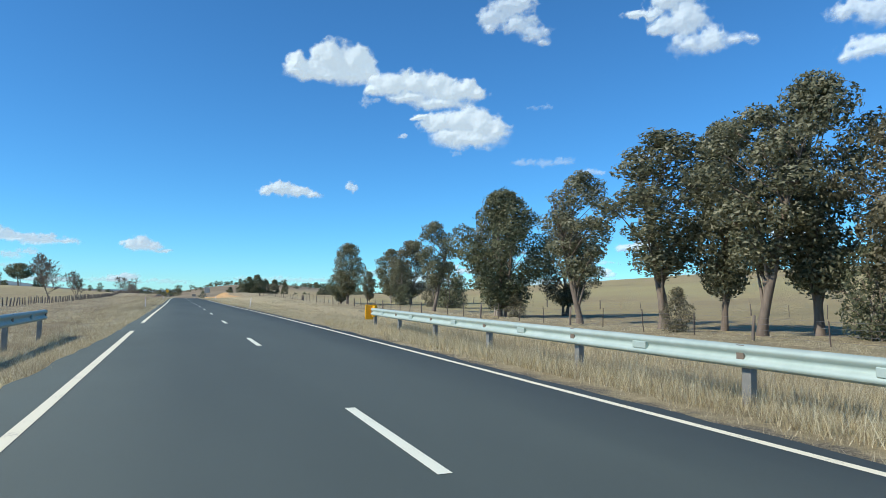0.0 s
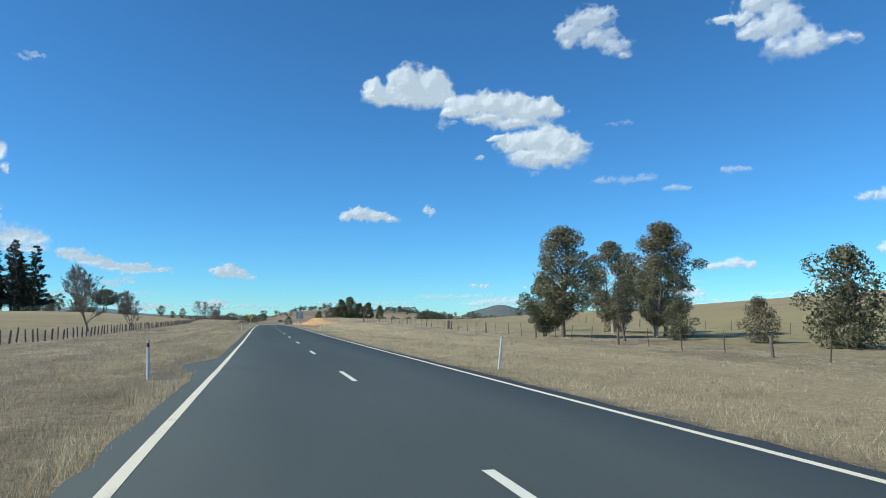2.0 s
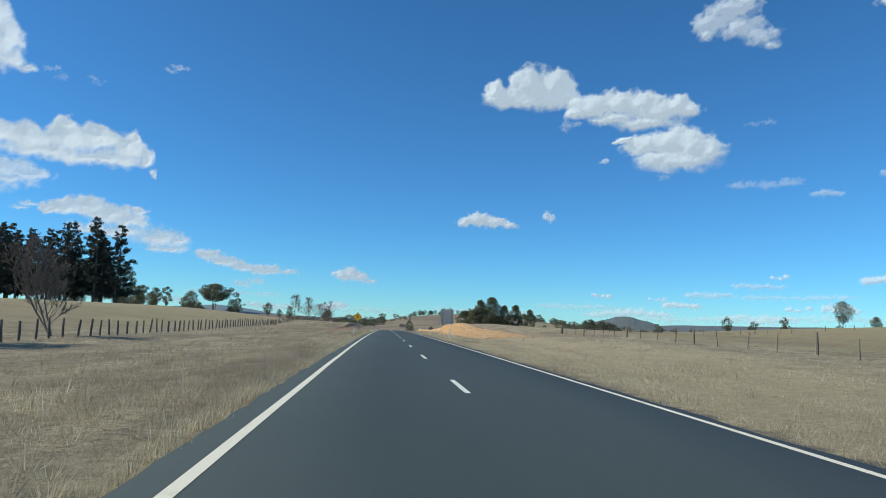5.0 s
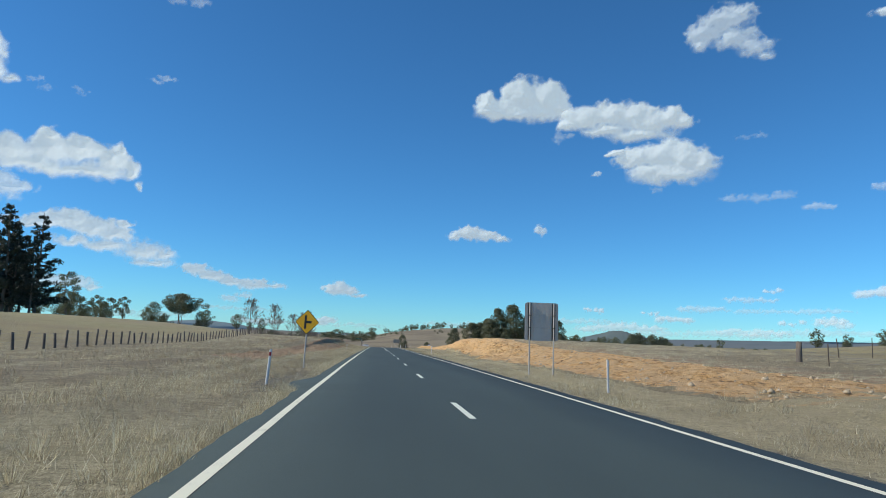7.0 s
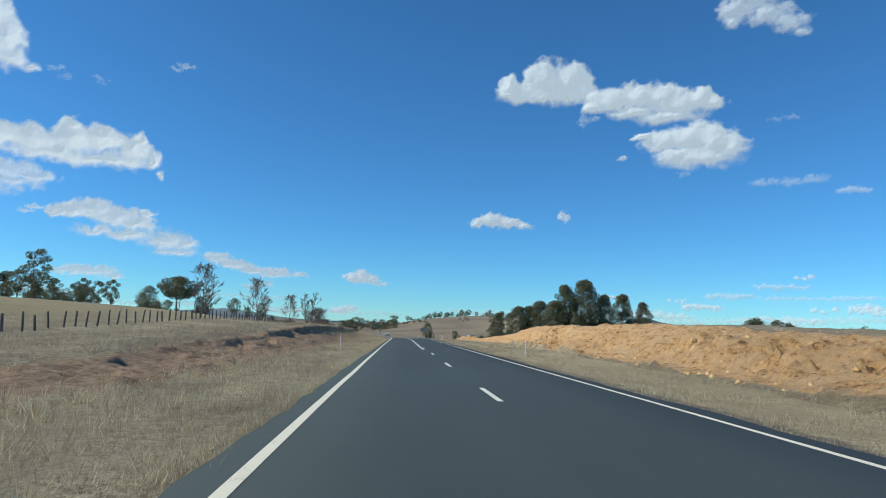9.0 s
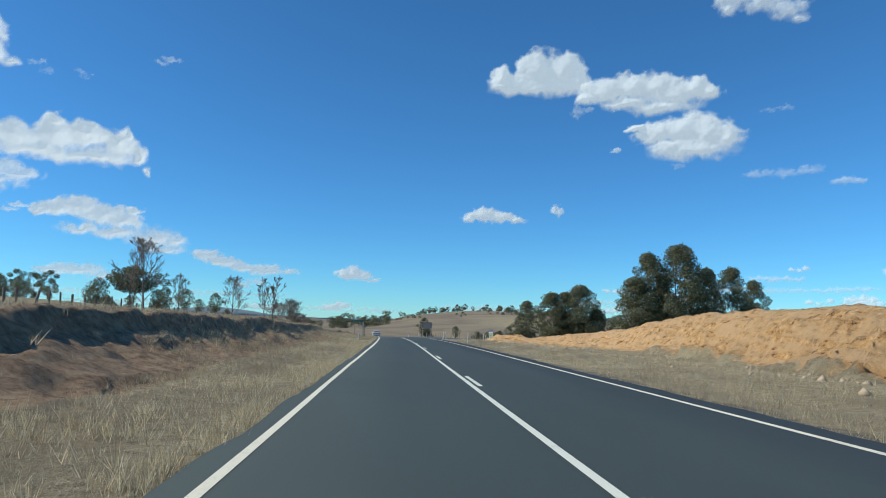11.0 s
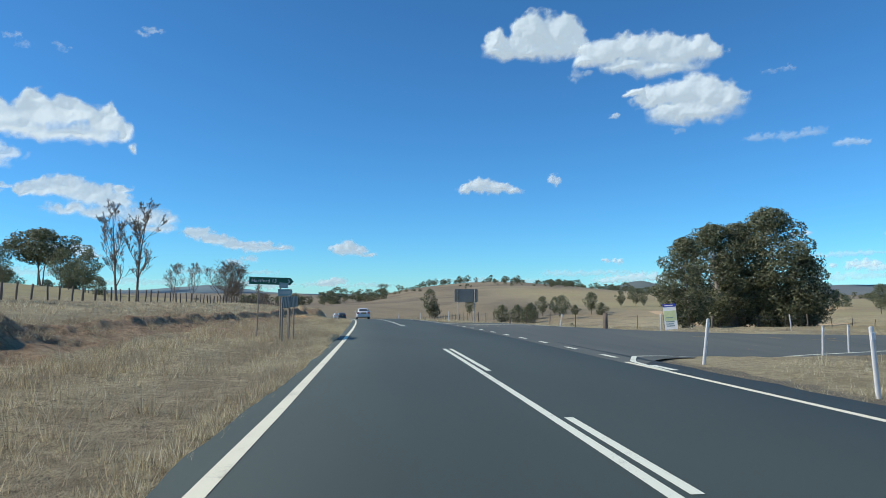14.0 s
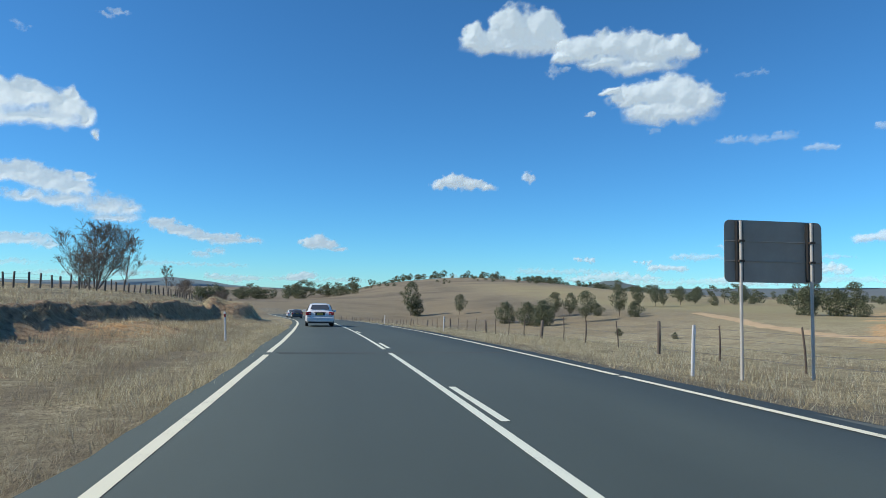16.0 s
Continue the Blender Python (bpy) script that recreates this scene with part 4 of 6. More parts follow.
cloud(-29.72, 18.66, 3644, 24, [(-0.46, 1.04, 1.19, 1.71), (0.28, -0.3, 0.98, 1.66), (0.69, -1.42, 1.14, 0.91), (1.72, -2.04, 0.93, 0.42), (-0.58, -1.19, 1.87, 1.87)], 0.12, BIG)
cloud(-25.89, 16.57, 3649, 25, [(-0.48, 0.23, 0.55, 0.2), (-0.05, 0.4, 0.32, 0.24), (0.34, -0.22, 0.71, 0.36)], 0.84, WISP)
cloud(-23.33, 16.70, 3652, 26, [(-0.24, 0.15, 0.32, 0.24), (0.14, -0.13, 0.45, 0.28)], 0.86, WISP)
cloud(-17.83, 18.44, 3657, 27, [(-0.36, -0.14, 0.63, 0.25), (0.32, 0.14, 0.67, 0.25)], 0.71, WISP)
cloud(-16.24, 24.12, 3151, 28, [(-0.75, -0.08, 0.66, 0.33), (0.59, 0.13, 0.83, 0.42)], 0.76, WISP)
cloud(-4.36, 0.71, 4600, 29, [(-0.27, -0.1, 1.11, 0.37), (0.55, 0.11, 0.84, 0.37)], 0.2, SMALL)
for k, (a, e, w, h, thin) in enumerate((
        (22.55, 2.19, 1.3, .53, .4), (24.32, 1.79, 2.46, .7, .3), (26.43, 2.66, 3.34, .8, .6), (29.96, 3.36, 3.23, .63, .6), (31.53, 4.14, 1.09, .5, .4), (32.8, 1.72, 1.7, .65, .4),
        (35.36, 1.92, 1.74, .68, .4), (18.29, 2.43, 1.38, .6, .35), (38.74, 4.01, 3.38, 1.1, .25), (39.19, 11.47, 1.90, .72, .7), (48.61, 8.7, 2.38, 1.3, .4), (50.18, 4.88, 2.83, 1.2, .25),
        (44.83, 2.51, 1.57, .66, .3), (-9.28, .5, 3.67, .74, .45), (20, .95, 6.11, .9, .45), (35.44, 1.6, 2.34, .9, .5), (30, .9, 5, .7, .5))):
    low_cloud(a, e, w * 1.1, h * 1.1, 4650, 40 + k, thin)
for k, (a, e, w, h) in enumerate(((-27, 1.3, 9, .8), (-19, .7, 8, .6), (-12, 1.5, 7, .5), (-3, .5, 8, .5), (8, .8, 9, .6), (17, 1.4, 8, .6), (26, .7, 11, .7), (33, 2.6, 8, .6), (37, 1.0, 12, .8), (46, 1.6, 10, .8))):
    low_cloud(a, e, w, h, 4680, 80 + k, .72)      # haze of flat far cloud along the horizon


# ---------------------------------------------------------------- trees
def leaf_blades(rng, centres, counts, radius, size, droop=0.5):
    """Many small pointed leaves in soft clumps round the given centres."""
    c = np.repeat(centres, counts, axis=0)
    r = np.repeat(radius, counts)
    n = len(c)
    off = rng.normal(0, 1, (n, 3))
    off /= np.maximum(np.linalg.norm(off, axis=1), 1e-6)[:, None]
    off *= (rng.random(n) ** 0.45 * r)[:, None] * np.array([1, 1, 0.75])
    p = c + off
    axis = rng.normal(0, 1, (n, 3))
    axis[:, 2] -= droop * 1.6
    axis /= np.linalg.norm(axis, axis=1)[:, None]
    side = np.cross(axis, rng.normal(0, 1, (n, 3)))
    side /= np.maximum(np.linalg.norm(side, axis=1), 1e-6)[:, None]
    s = size * rng.uniform(0.6, 1.3, n)[:, None]
    v = np.stack([p - axis * s * 0.48, p + side * s * 0.34 + axis * s * 0.05, p + axis * s * 0.5 - side * s * 0.1], 1).reshape(-1, 3)
    return v, np.arange(n * 3).reshape(-1, 3)


def bend(rng, start, direction, length, n, wander, rise):
    pts, d = [np.array(start, dtype=float)], np.array(direction, dtype=float)
    for _ in range(n):
        d = d + rng.normal(0, wander, 3) + np.array([0, 0, rise])
        d /= np.linalg.norm(d)
        pts.append(pts[-1] + d * length / n)
    return np.array(pts), d


def eucalypt(name, seed, h, spread, low, leaves, leaf=0.16, mat=None, bark=None, stems=1, lobes=26, full=0.9, size=0.3, plain=False, loose=0.35):
    """Gum tree: tapered stems, limbs that reach out to lobes of foliage heaped in an uneven egg-shaped crown, each lobe a shell of many leaves.
    Stands at the origin; low is where the crown starts, full how high it is widest, size the lobes' share of the spread."""
    rng = np.random.default_rng(seed)
    wood, centres, radii = [], [], []
    uneven = rng.uniform(0.78, 1.15, 8)

    def reach(t, ang):
        q = np.clip((t - low) / (1 - low), 0.001, 0.999)
        egg = (math.sin(np.pi * q ** full)) ** 0.6 * (1 - 0.3 * q ** 3)
        k = (ang / (2 * np.pi) * 8) % 8
        return spread * egg * (uneven[int(k)] * (1 - k % 1) + uneven[(int(k) + 1) % 8] * (k % 1))

    trunks = []
    for s in range(stems):
        lean = rng.normal(0, 0.03, 2) if s == 0 else rng.normal(0, 0.11, 2)
        top = h * (0.88 if s == 0 else rng.uniform(0.6, 0.8))
        base = np.array([rng.normal(0, 0.2), rng.normal(0, 0.2), 0]) * (stems > 1) + np.array([0, 0, -0.3])
        pts, _ = bend(rng, base, (lean[0], lean[1], 1), top, 9, 0.05, 0.03)
        rad = 0.0165 * h * (1.0 if stems == 1 else 0.72) * np.linspace(1, 0.1, 10) ** 0.9
        rad[0] *= 1.35
        wood.append(tube_arrays(pts, rad, 5 if plain else 8))
        trunks.append((pts, rad, top))
    for k in range(lobes):
        t = low + (1 - low) * min(0.97, (k + rng.uniform(0.2, 0.9)) / lobes)
        ang = (k * 2.4 + rng.uniform(-0.5, 0.5)) % (2 * np.pi)
        edge = reach(t, ang)
        rr = size * spread * rng.uniform(0.65, 1.2) * (1.0 - 0.25 * (t - low))
        r = max(0.0, edge - rr * 0.8) * rng.uniform(0.55, 1.0)
        end = np.array([math.cos(ang) * r, math.sin(ang) * r, min(t * h, h - rr * 0.7)])
        pts, rad, top = trunks[k % stems]
        ts = min(0.95, max(0.12, (t - rng.uniform(0.10, 0.26)) * h / top))
        i = min(int(ts * 9), 8)
        at = pts[i] + (pts[i + 1] - pts[i]) * (ts * 9 - i)
        steps = np.linspace(0, 1, 5)[:, None]
        lp = at + (end - at) * steps + np.array([0, 0, 1]) * (np.sin(steps * np.pi) * 0.10 * r) + np.cumsum(rng.normal(0, 0.03 * r + 0.01, (5, 3)), axis=0) * steps
        if not plain or k % 3 == 0:
            wood.append(tube_arrays(lp, np.maximum(rad[i] * 0.5 * np.linspace(1, 0.2, 5), 0.012), 3 if plain else 5))
        if not plain:
            for q in range(3):
                sd = rng.normal(0, 1, 3) + np.array([0, 0, 0.3])
                wood.append(tube_arrays(np.stack([lp[-2], end, end + sd / np.linalg.norm(sd) * rr * 0.8]), [0.02, 0.014, 0.007], 3))
        centres.append(lp[-1])
        radii.append(rr)
    centres, radii = np.array(centres), np.array(radii)
    w = radii ** 2
    counts = np.maximum(4, (leaves * w / w.sum()).astype(int))
    c, r = np.repeat(centres, counts, axis=0), np.repeat(radii, counts)
    n = len(c)
    out = rng.normal(0, 1, (n, 3))
    out /= np.maximum(np.linalg.norm(out, axis=1), 1e-6)[:, None]
    ripple = 1 + 0.22 * np.sin(out[:, 0] * 5 + c[:, 1] * 3) * np.sin(out[:, 1] * 5 + c[:, 2] * 3) * np.sin(out[:, 2] * 5 + c[:, 0] * 3)
    p = c + out * (r * ripple * (1 - loose * rng.random(n) ** 2 + 0.14 * rng.random(n) ** 3))[:, None] * np.array([1, 1, 0.78])
    face = out + rng.normal(0, 0.55, (n, 3))
    axis = np.cross(face, rng.normal(0, 1, (n, 3)))
    axis /= np.maximum(np.linalg.norm(axis, axis=1), 1e-6)[:, None]
    side = np.cross(face, axis)
    side /= np.maximum(np.linalg.norm(side, axis=1), 1e-6)[:, None]
    s = leaf * rng.uniform(0.6, 1.3, n)[:, None]
    v = np.stack([p - axis * s * 0.48, p + side * s * 0.42 + axis * s * 0.05, p + axis * s * 0.5 - side * s * 0.12], 1).reshape(-1, 3)
    wv, wf = join(wood)
    return mesh_of(name + "_trunk", wv, wf, bark or M_BARK, True), mesh_of(name + "_crown", v, np.arange(n * 3).reshape(-1, 3), mat or M_LEAF)


def bare_tree(name, seed, h, levels=4, upright=0.35, stems=1, fork=(3, 5), wide=0.3):
    """Leafless winter tree, branching down to fine twigs."""
    rng = np.random.default_rng(seed)
    thick, fine = [], []

    def grow(start, d, length, r, level):
        n = 7 if level == 0 else (4 if level < 2 else (3 if level < 3 else 2))
        pts, last = bend(rng, start, d, length, n, 0.05 if level == 0 else 0.10, 0.05)
        rr = np.linspace(r, r * (0.2 if level == 0 else 0.4), n + 1)
        (thick if level < 2 else fine).append(tube_arrays(pts, np.maximum(rr, 0.014), 6 if level < 2 else 3))
        if level >= levels:
            return
        count = rng.integers(*fork) + (9 if level == 0 else 0)
        for k in range(count):
            t = (0.14 + 0.84 * (k + rng.random()) / count) if level == 0 else rng.uniform(0.25, 1.0)
            i = min(int(t * n), n - 1)
            at = pts[i] + (pts[i + 1] - pts[i]) * (t * n - i)
            if level == 0:
                a = k * 2.4 + rng.uniform(-.4, .4)
                nd = np.array([math.cos(a), math.sin(a), 0.7 + 1.6 * upright + 0.6 * t])
                ln = h * (0.1 + wide * math.sin(np.pi * min(1, 0.25 + 0.72 * t)))
            else:
                nd = last + rng.normal(0, 0.55 - upright * 0.25, 3) * np.array([1, 1, 0.7]) + np.array([0, 0, 0.1 + upright * 0.2])
                ln = length * rng.uniform(0.42, 0.66) * (1.12 - 0.35 * t)
            nd /= np.linalg.norm(nd)
            grow(at, nd, ln, max(rr[i] * 0.45, 0.009), level + 1)

    for s in range(stems):
        a = rng.uniform(0, 2 * np.pi)
        tilt = 0.05 if stems == 1 else rng.uniform(0.1, 0.75)
        grow((math.cos(a) * 0.15 * (stems > 1), math.sin(a) * 0.15 * (stems > 1), -0.2), (math.cos(a) * tilt, math.sin(a) * tilt, 1), h * (0.93 if stems == 1 else 0.85), 0.013 * h * (1 if stems == 1 else 0.6), 0)
    tv, tf = join(thick)
    fv, ff = join(fine)
    return mesh_of(name + "_trunk", tv, tf, M_TWIG, True), mesh_of(name + "_twigs", fv, ff, M_TWIG)


def pine(name, seed, h, spread, leaves):
    rng = np.random.default_rng(seed)
    pts, _ = bend(rng, (0, 0, -0.3), (0, 0, 1), h, 8, 0.015, 0.05)
    wood = [tube_arrays(pts, 0.017 * h * np.linspace(1, 0.08, 9), 7)]
    tips, rads = [], []
    z = 0.1
    while z < 0.98:
        for k in range(rng.integers(3, 5)):
            ang = rng.uniform(0, 2 * np.pi)
            ln = spread * (1.0 - z) ** 0.75 * rng.uniform(0.65, 1.15) + 0.3
            i = min(int(z * 8), 7)
            at = pts[i] + (pts[i + 1] - pts[i]) * (z * 8 - i)
            lp, _ = bend(rng, at, (math.cos(ang), math.sin(ang), 0.18), ln, 4, 0.07, 0.03)
            wood.append(tube_arrays(lp, np.linspace(0.07, 0.02, 5) * (1.1 - z), 4))
            for q in range(2, 5):
                tips.append(lp[q] + rng.normal(0, 0.15, 3))
                rads.append(0.34 + 0.13 * ln)
        z += rng.uniform(0.035, 0.065)
    tips, rads = np.array(tips), np.array(rads)
    w = rads ** 2
    v, f = leaf_blades(rng, tips, np.maximum(3, (leaves * w / w.sum()).astype(int)), rads * 0.9, 0.6, -0.2)
    wv, wf = join(wood)
    return mesh_of(name + "_trunk", wv, wf, M_BARK, True), mesh_of(name + "_crown", v, f, M_NEEDLE)


def plant(name, meshes, x, y, turn=0.0, scale=1.0, label="", category="tree", group="", second="crown", wide=1.0):
    z = float(land(np.array([x]), np.array([y]))[0])
    e = new(name)
    e.matrix_world = pose(x, y, z, 0, 0, turn) @ Matrix.Diagonal((scale * wide, scale * wide, scale, 1))
    tagged(e, label, category, group)
    part("trunk", meshes[0], None, e)
    part(second, meshes[1], None, e)
    return e


EUC = [eucalypt("gum_a", 1, 10, 3.7, 0.12, 24000, 0.22, M_LEAF_DARK, M_BARK, 2, 44, 0.85, 0.30),
       eucalypt("gum_b", 2, 10, 2.9, 0.2, 16000, 0.20, M_LEAF, M_BARK, 1, 38, 0.95, 0.30, False, 0.5),
       eucalypt("gum_c", 3, 10, 3.2, 0.17, 17000, 0.20, M_LEAF, M_BARK_PALE, 2, 40, 0.9, 0.28, False, 0.5),
       eucalypt("gum_d", 4, 10, 3.3, 0.15, 18000, 0.20, M_LEAF_BROWN, M_BARK, 3, 42, 0.85, 0.28, False, 0.5),
       eucalypt("gum_e", 5, 10, 2.5, 0.3, 10500, 0.19, M_LEAF, M_BARK, 1, 30, 1.05, 0.30, False, 0.55)]
BUSH = [eucalypt("bush_a", 11, 3.2, 1.6, 0.02, 4800, 0.14, M_LEAF_DARK, M_BARK, 2, 26, 0.7, 0.34), eucalypt("bush_b", 12, 3.2, 1.6, 0.02, 4200, 0.14, M_LEAF_BROWN, M_BARK, 2, 26, 0.7, 0.34)]
BROAD = [eucalypt("broad_a", 21, 11, 4.4, 0.06, 24000, 0.26, M_LEAF_DARK, M_BARK, 2, 42, 0.85, 0.34, False, 0.25), eucalypt("broad_b", 22, 11, 3.9, 0.06, 19000, 0.26, M_LEAF_DARK, M_BARK_PALE, 2, 36, 0.85, 0.33, False, 0.3)]
FAR = [eucalypt("far_a", 31, 7, 3.4, 0.16, 420, 0.75, M_LEAF_DARK, M_BARK, 1, 9, 1.0, 0.42, True), eucalypt("far_b", 32, 6, 3.6, 0.1, 420, 0.75, M_LEAF_BROWN, M_BARK, 1, 10, 0.9, 0.42, True),
       eucalypt("far_c", 33, 8, 3.2, 0.34, 360, 0.75, M_LEAF_DARK, M_BARK, 1, 8, 1.2, 0.42, True), eucalypt("far_d", 34, 4.2, 3.8, 0.02, 420, 0.75, M_LEAF_DARK, M_BARK, 1, 10, 0.7, 0.4, True)]
MID = [eucalypt("mid_a", 35, 8, 3.8, 0.28, 2900, 0.35, M_LEAF_DARK, M_BARK, 1, 20, 1.1, 0.36, True), eucalypt("mid_b", 36, 8, 3.1, 0.2, 2600, 0.35, M_LEAF_DARK, M_BARK, 2, 18, 1.0, 0.36, True), eucalypt("mid_c", 37, 5, 3.4, 0.02, 2900, 0.34, M_LEAF_DARK, M_BARK, 3, 20, 0.7, 0.36, True)]
UMBRELLA = eucalypt("umbrella_gum", 61, 10, 5.6, 0.5, 8000, 0.38, M_LEAF_DARK, M_BARK, 4, 30, 0.8, 0.23)
TIER = [eucalypt("tier_a", 62, 13, 4.4, 0.28, 2600, 0.46, M_LEAF_DARK, M_BARK, 1, 15, 1.25, 0.27), eucalypt("tier_b", 63, 13, 4.8, 0.3, 2600, 0.46, M_LEAF_DARK, M_BARK, 2, 15, 1.2, 0.27)]
BARE = [bare_tree("bare_a", 41, 9, 4, 0.2, 1, (4, 6), 0.32), bare_tree("bare_b", 42, 9, 4, 0.5, 1, (4, 6), 0.26), bare_tree("bare_round", 43, 7.5, 3, 0.0, 9, (4, 5), 0.26), bare_tree("bare_c", 45, 9, 4, 0.75, 1, (4, 6), 0.17), bare_tree("bare_egg", 46, 9, 4, 0.35, 1, (5, 6), 0.29), bare_tree("bare_vase", 48, 9, 4, 0.45, 3, (4, 6), 0.19)]
PINE = [pine("pine_a", 51, 20, 5.2, 5600), pine("pine_b", 52, 20, 4.6, 5200), pine("pine_c", 53, 20, 5.6, 5800)]

GUM = "tall olive-green gum tree with open clumpy crown"
ROW = "gum trees along the paddock fence"
for x, y, k, s, turn, wide in (
        (23.8, 50.2, 0, 1.08, 30, 1.2), (24.9, 53.8, 2, .98, 80, .85), (32.2, 53.2, 3, 0.95, 80, 1.25), (23.0, 37.2, 4, 1.02, 10, 1.35), (23.7, 66.2, 4, 0.98, 200, 1.25),
        (22.7, 101.5, 1, .95, 120, 1.3), (22.4, 104.6, 0, .54, 30, 1.25), (32.4, 123.5, 3, .46, 200, 1.25), (32.8, 111, 2, 0.96, 40, 1.25), (33.7, 103.2, 3, 1.06, 170, 1.3), (30.6, 99.5, 2, .72, 250, 1.1), (23.9, 93.4, 4, .5, 60, 1.2),
        (22.8, 28.9, 4, 1.1, 300, 1.75), (25.5, 27.3, 1, 1.14, 20, 1.0), (23.7, 23.2, 4, 1.1, 140, 1.4), (26.7, 22.5, 1, 1.28, 220, 1.1),
        (27.3, 17.5, 3, 1.2, 60, 1), (22.4, 12.0, 1, 1.15, 15, 1)):
    plant("gum_tree", EUC[k], x, y, turn, s, GUM, "tree", ROW, "crown", wide)
for x, y, k, s in ((34.2, 71.8, 0, 1.1), (32, 89, 1, 1.05), (31.5, 81.1, 0, 1.95), (33.2, 82.6, 1, 1.3), (36, 116, 1, 1.25), (24.0, 48.2, 1, 0.75), (29.7, 95.2, 0, 1.0), (21.6, 26.5, 1, .7),
                   (26.5, 19.6, 0, 1.35), (36, 399.5, 0, 1.2), (38.5, 399, 0, 1.3), (33.5, 400, 1, 1.0), (30.5, 346, 0, 1.0), (36, 346, 0, 1.1), (41, 350, 0, 1.2)):
    plant("shrub", BUSH[k], x, y, 77 * x, s, "dense olive-green shrub in the dry paddock", "shrub", "shrubs by the paddock fence")
# clump at the end of the cutting and trees at the junction
for x, y, k, s, turn, wide in ((35.0, 347.4, 0, 1.06, 10, 1.05), (28.9, 346.6, 1, .68, 140, 1.45), (31.1, 347.9, 1, .97, 60, .9), (44.4, 352, 1, .87, 200, .95), (50.5, 357.4, 1, .80, 20, .85), (40, 350.5, 1, .82, 300, 1.0),
                               (38.0, 400.9, 0, 1.10, 90, 1.15), (32.3, 401.5, 1, .96, 220, 1.2), (25.0, 392.7, 1, .72, 330, 1.1), (41.5, 400.6, 1, .68, 100, 1.2), (35.2, 402, 1, .98, 45, 1.1)):
    plant("gum_tree", BROAD[k], x, y, turn, s, "broad dark green gum tree with dense crown", "tree", "gum trees near the junction", "crown", wide)

# ---------------------------------------------------------------- left of the road: bare trees, pines
for x, y, k, s, turn in ((-26.2, 154.6, 5, 1.12, 0), (-22.8, 168, 5, .74, 50), (-25.6, 302, 4, .70, 15), (-24.9, 332, 4, .78, 220), (-26.9, 349, 1, .56, 60),
                         (-26.3, 373, 4, .76, 20), (-25.9, 399.4, 3, .98, 10), (-24.8, 401.2, 3, 1.04, 130), (-28.4, 423.5, 4, .52, 100), (-28.3, 431.5, 1, .58, 200),
                         (-30.9, 462, 2, 1.08, 40), (-30.5, 470, 4, .72, 90), (-26, 446, 2, .5, 10), (-31, 500, 2, .55, 80), (-28, 480, 1, .5, 300), (-30, 530, 0, .5, 30), (-34, 545, 2, .6, 10)):
    plant("bare_tree", BARE[k], x, y, turn, s, "leafless grey-brown winter tree by the fence", "tree", "bare trees along the fence", "branch_crown", 1.15 if y < 200 else 1.1)
_rng = random.Random(4)
for k in range(24):
    x = -97 - 2.6 * k - _rng.random() * 2.5
    y = 364 + _rng.random() * 24 - (x + 89) * 0.1
    plant("pine_tree", PINE[k % 3], x, y, _rng.random() * 360, _rng.uniform(1.2, 1.6) * (0.8 if k == 0 else 1), "tall dark green pine in a windbreak", "tree", "pine windbreak")
plant("gum_tree", UMBRELLA, -109.5, 553.6, 40, 1.95, "gum tree with a broad flat-topped crown on bare limbs", "tree", "gum trees on the left rise", "crown", 1.2)
for k, (x, y, s) in enumerate(((-130.5, 464.8, 1.42), (-152, 462, 1.4), (-149, 540, 1.05), (-140, 536, .95), (-131.8, 531.5, 1.0), (-170, 470, 1.2), (-160, 500, 1.0), (-100, 398, .55), (-190, 480, 1.3))):
    plant("gum_tree", TIER[k % 2], x, y, k * 77, s * 1.12, "open-crowned gum tree with foliage in separate clumps", "tree", "gum trees on the left rise")
for k, (x, y, s) in enumerate(((-97, 548, .85), (-93, 545, .95), (-99, 552, .7), (-126, 560, 1.25), (-131, 566, 1.0), (-120, 556, .9), (-137, 520, .85), (-142, 516, .95), (-148, 520, 1.0), (-154, 522, .9),
                               (-127, 470, .9), (-135, 474, 1.0), (-141, 480, 1.0), (-148, 476, 1.1), (-156, 470, 1.0), (-164, 480, 1.2), (-150, 660, 1.4), (-158, 657, 1.6), (-122, 480, .8), (-116, 545, .55), (-121, 600, .8), (-52, 447, .55), (-46, 440, .8), (-41, 432, .5), (-60, 462, .9))):
    plant("gum_tree", MID[k % 3], x, y, k * 50, s * (1.5 if x < -90 else 1.0), "dark scrubby gum tree on the paddock rise", "tree", "gum trees on the left rise")

# ---------------------------------------------------------------- trees of the distance
_rng = random.Random(9)
FARLABEL = "distant dark gum tree on the dry hills"


DISTANT = []


def wood_tree(x, y, s, kind=None):
    DISTANT.append((_rng.randrange(4) if kind is None else kind, x, y, s * _rng.uniform(1.0, 1.5), s, _rng.random() * 6.28))


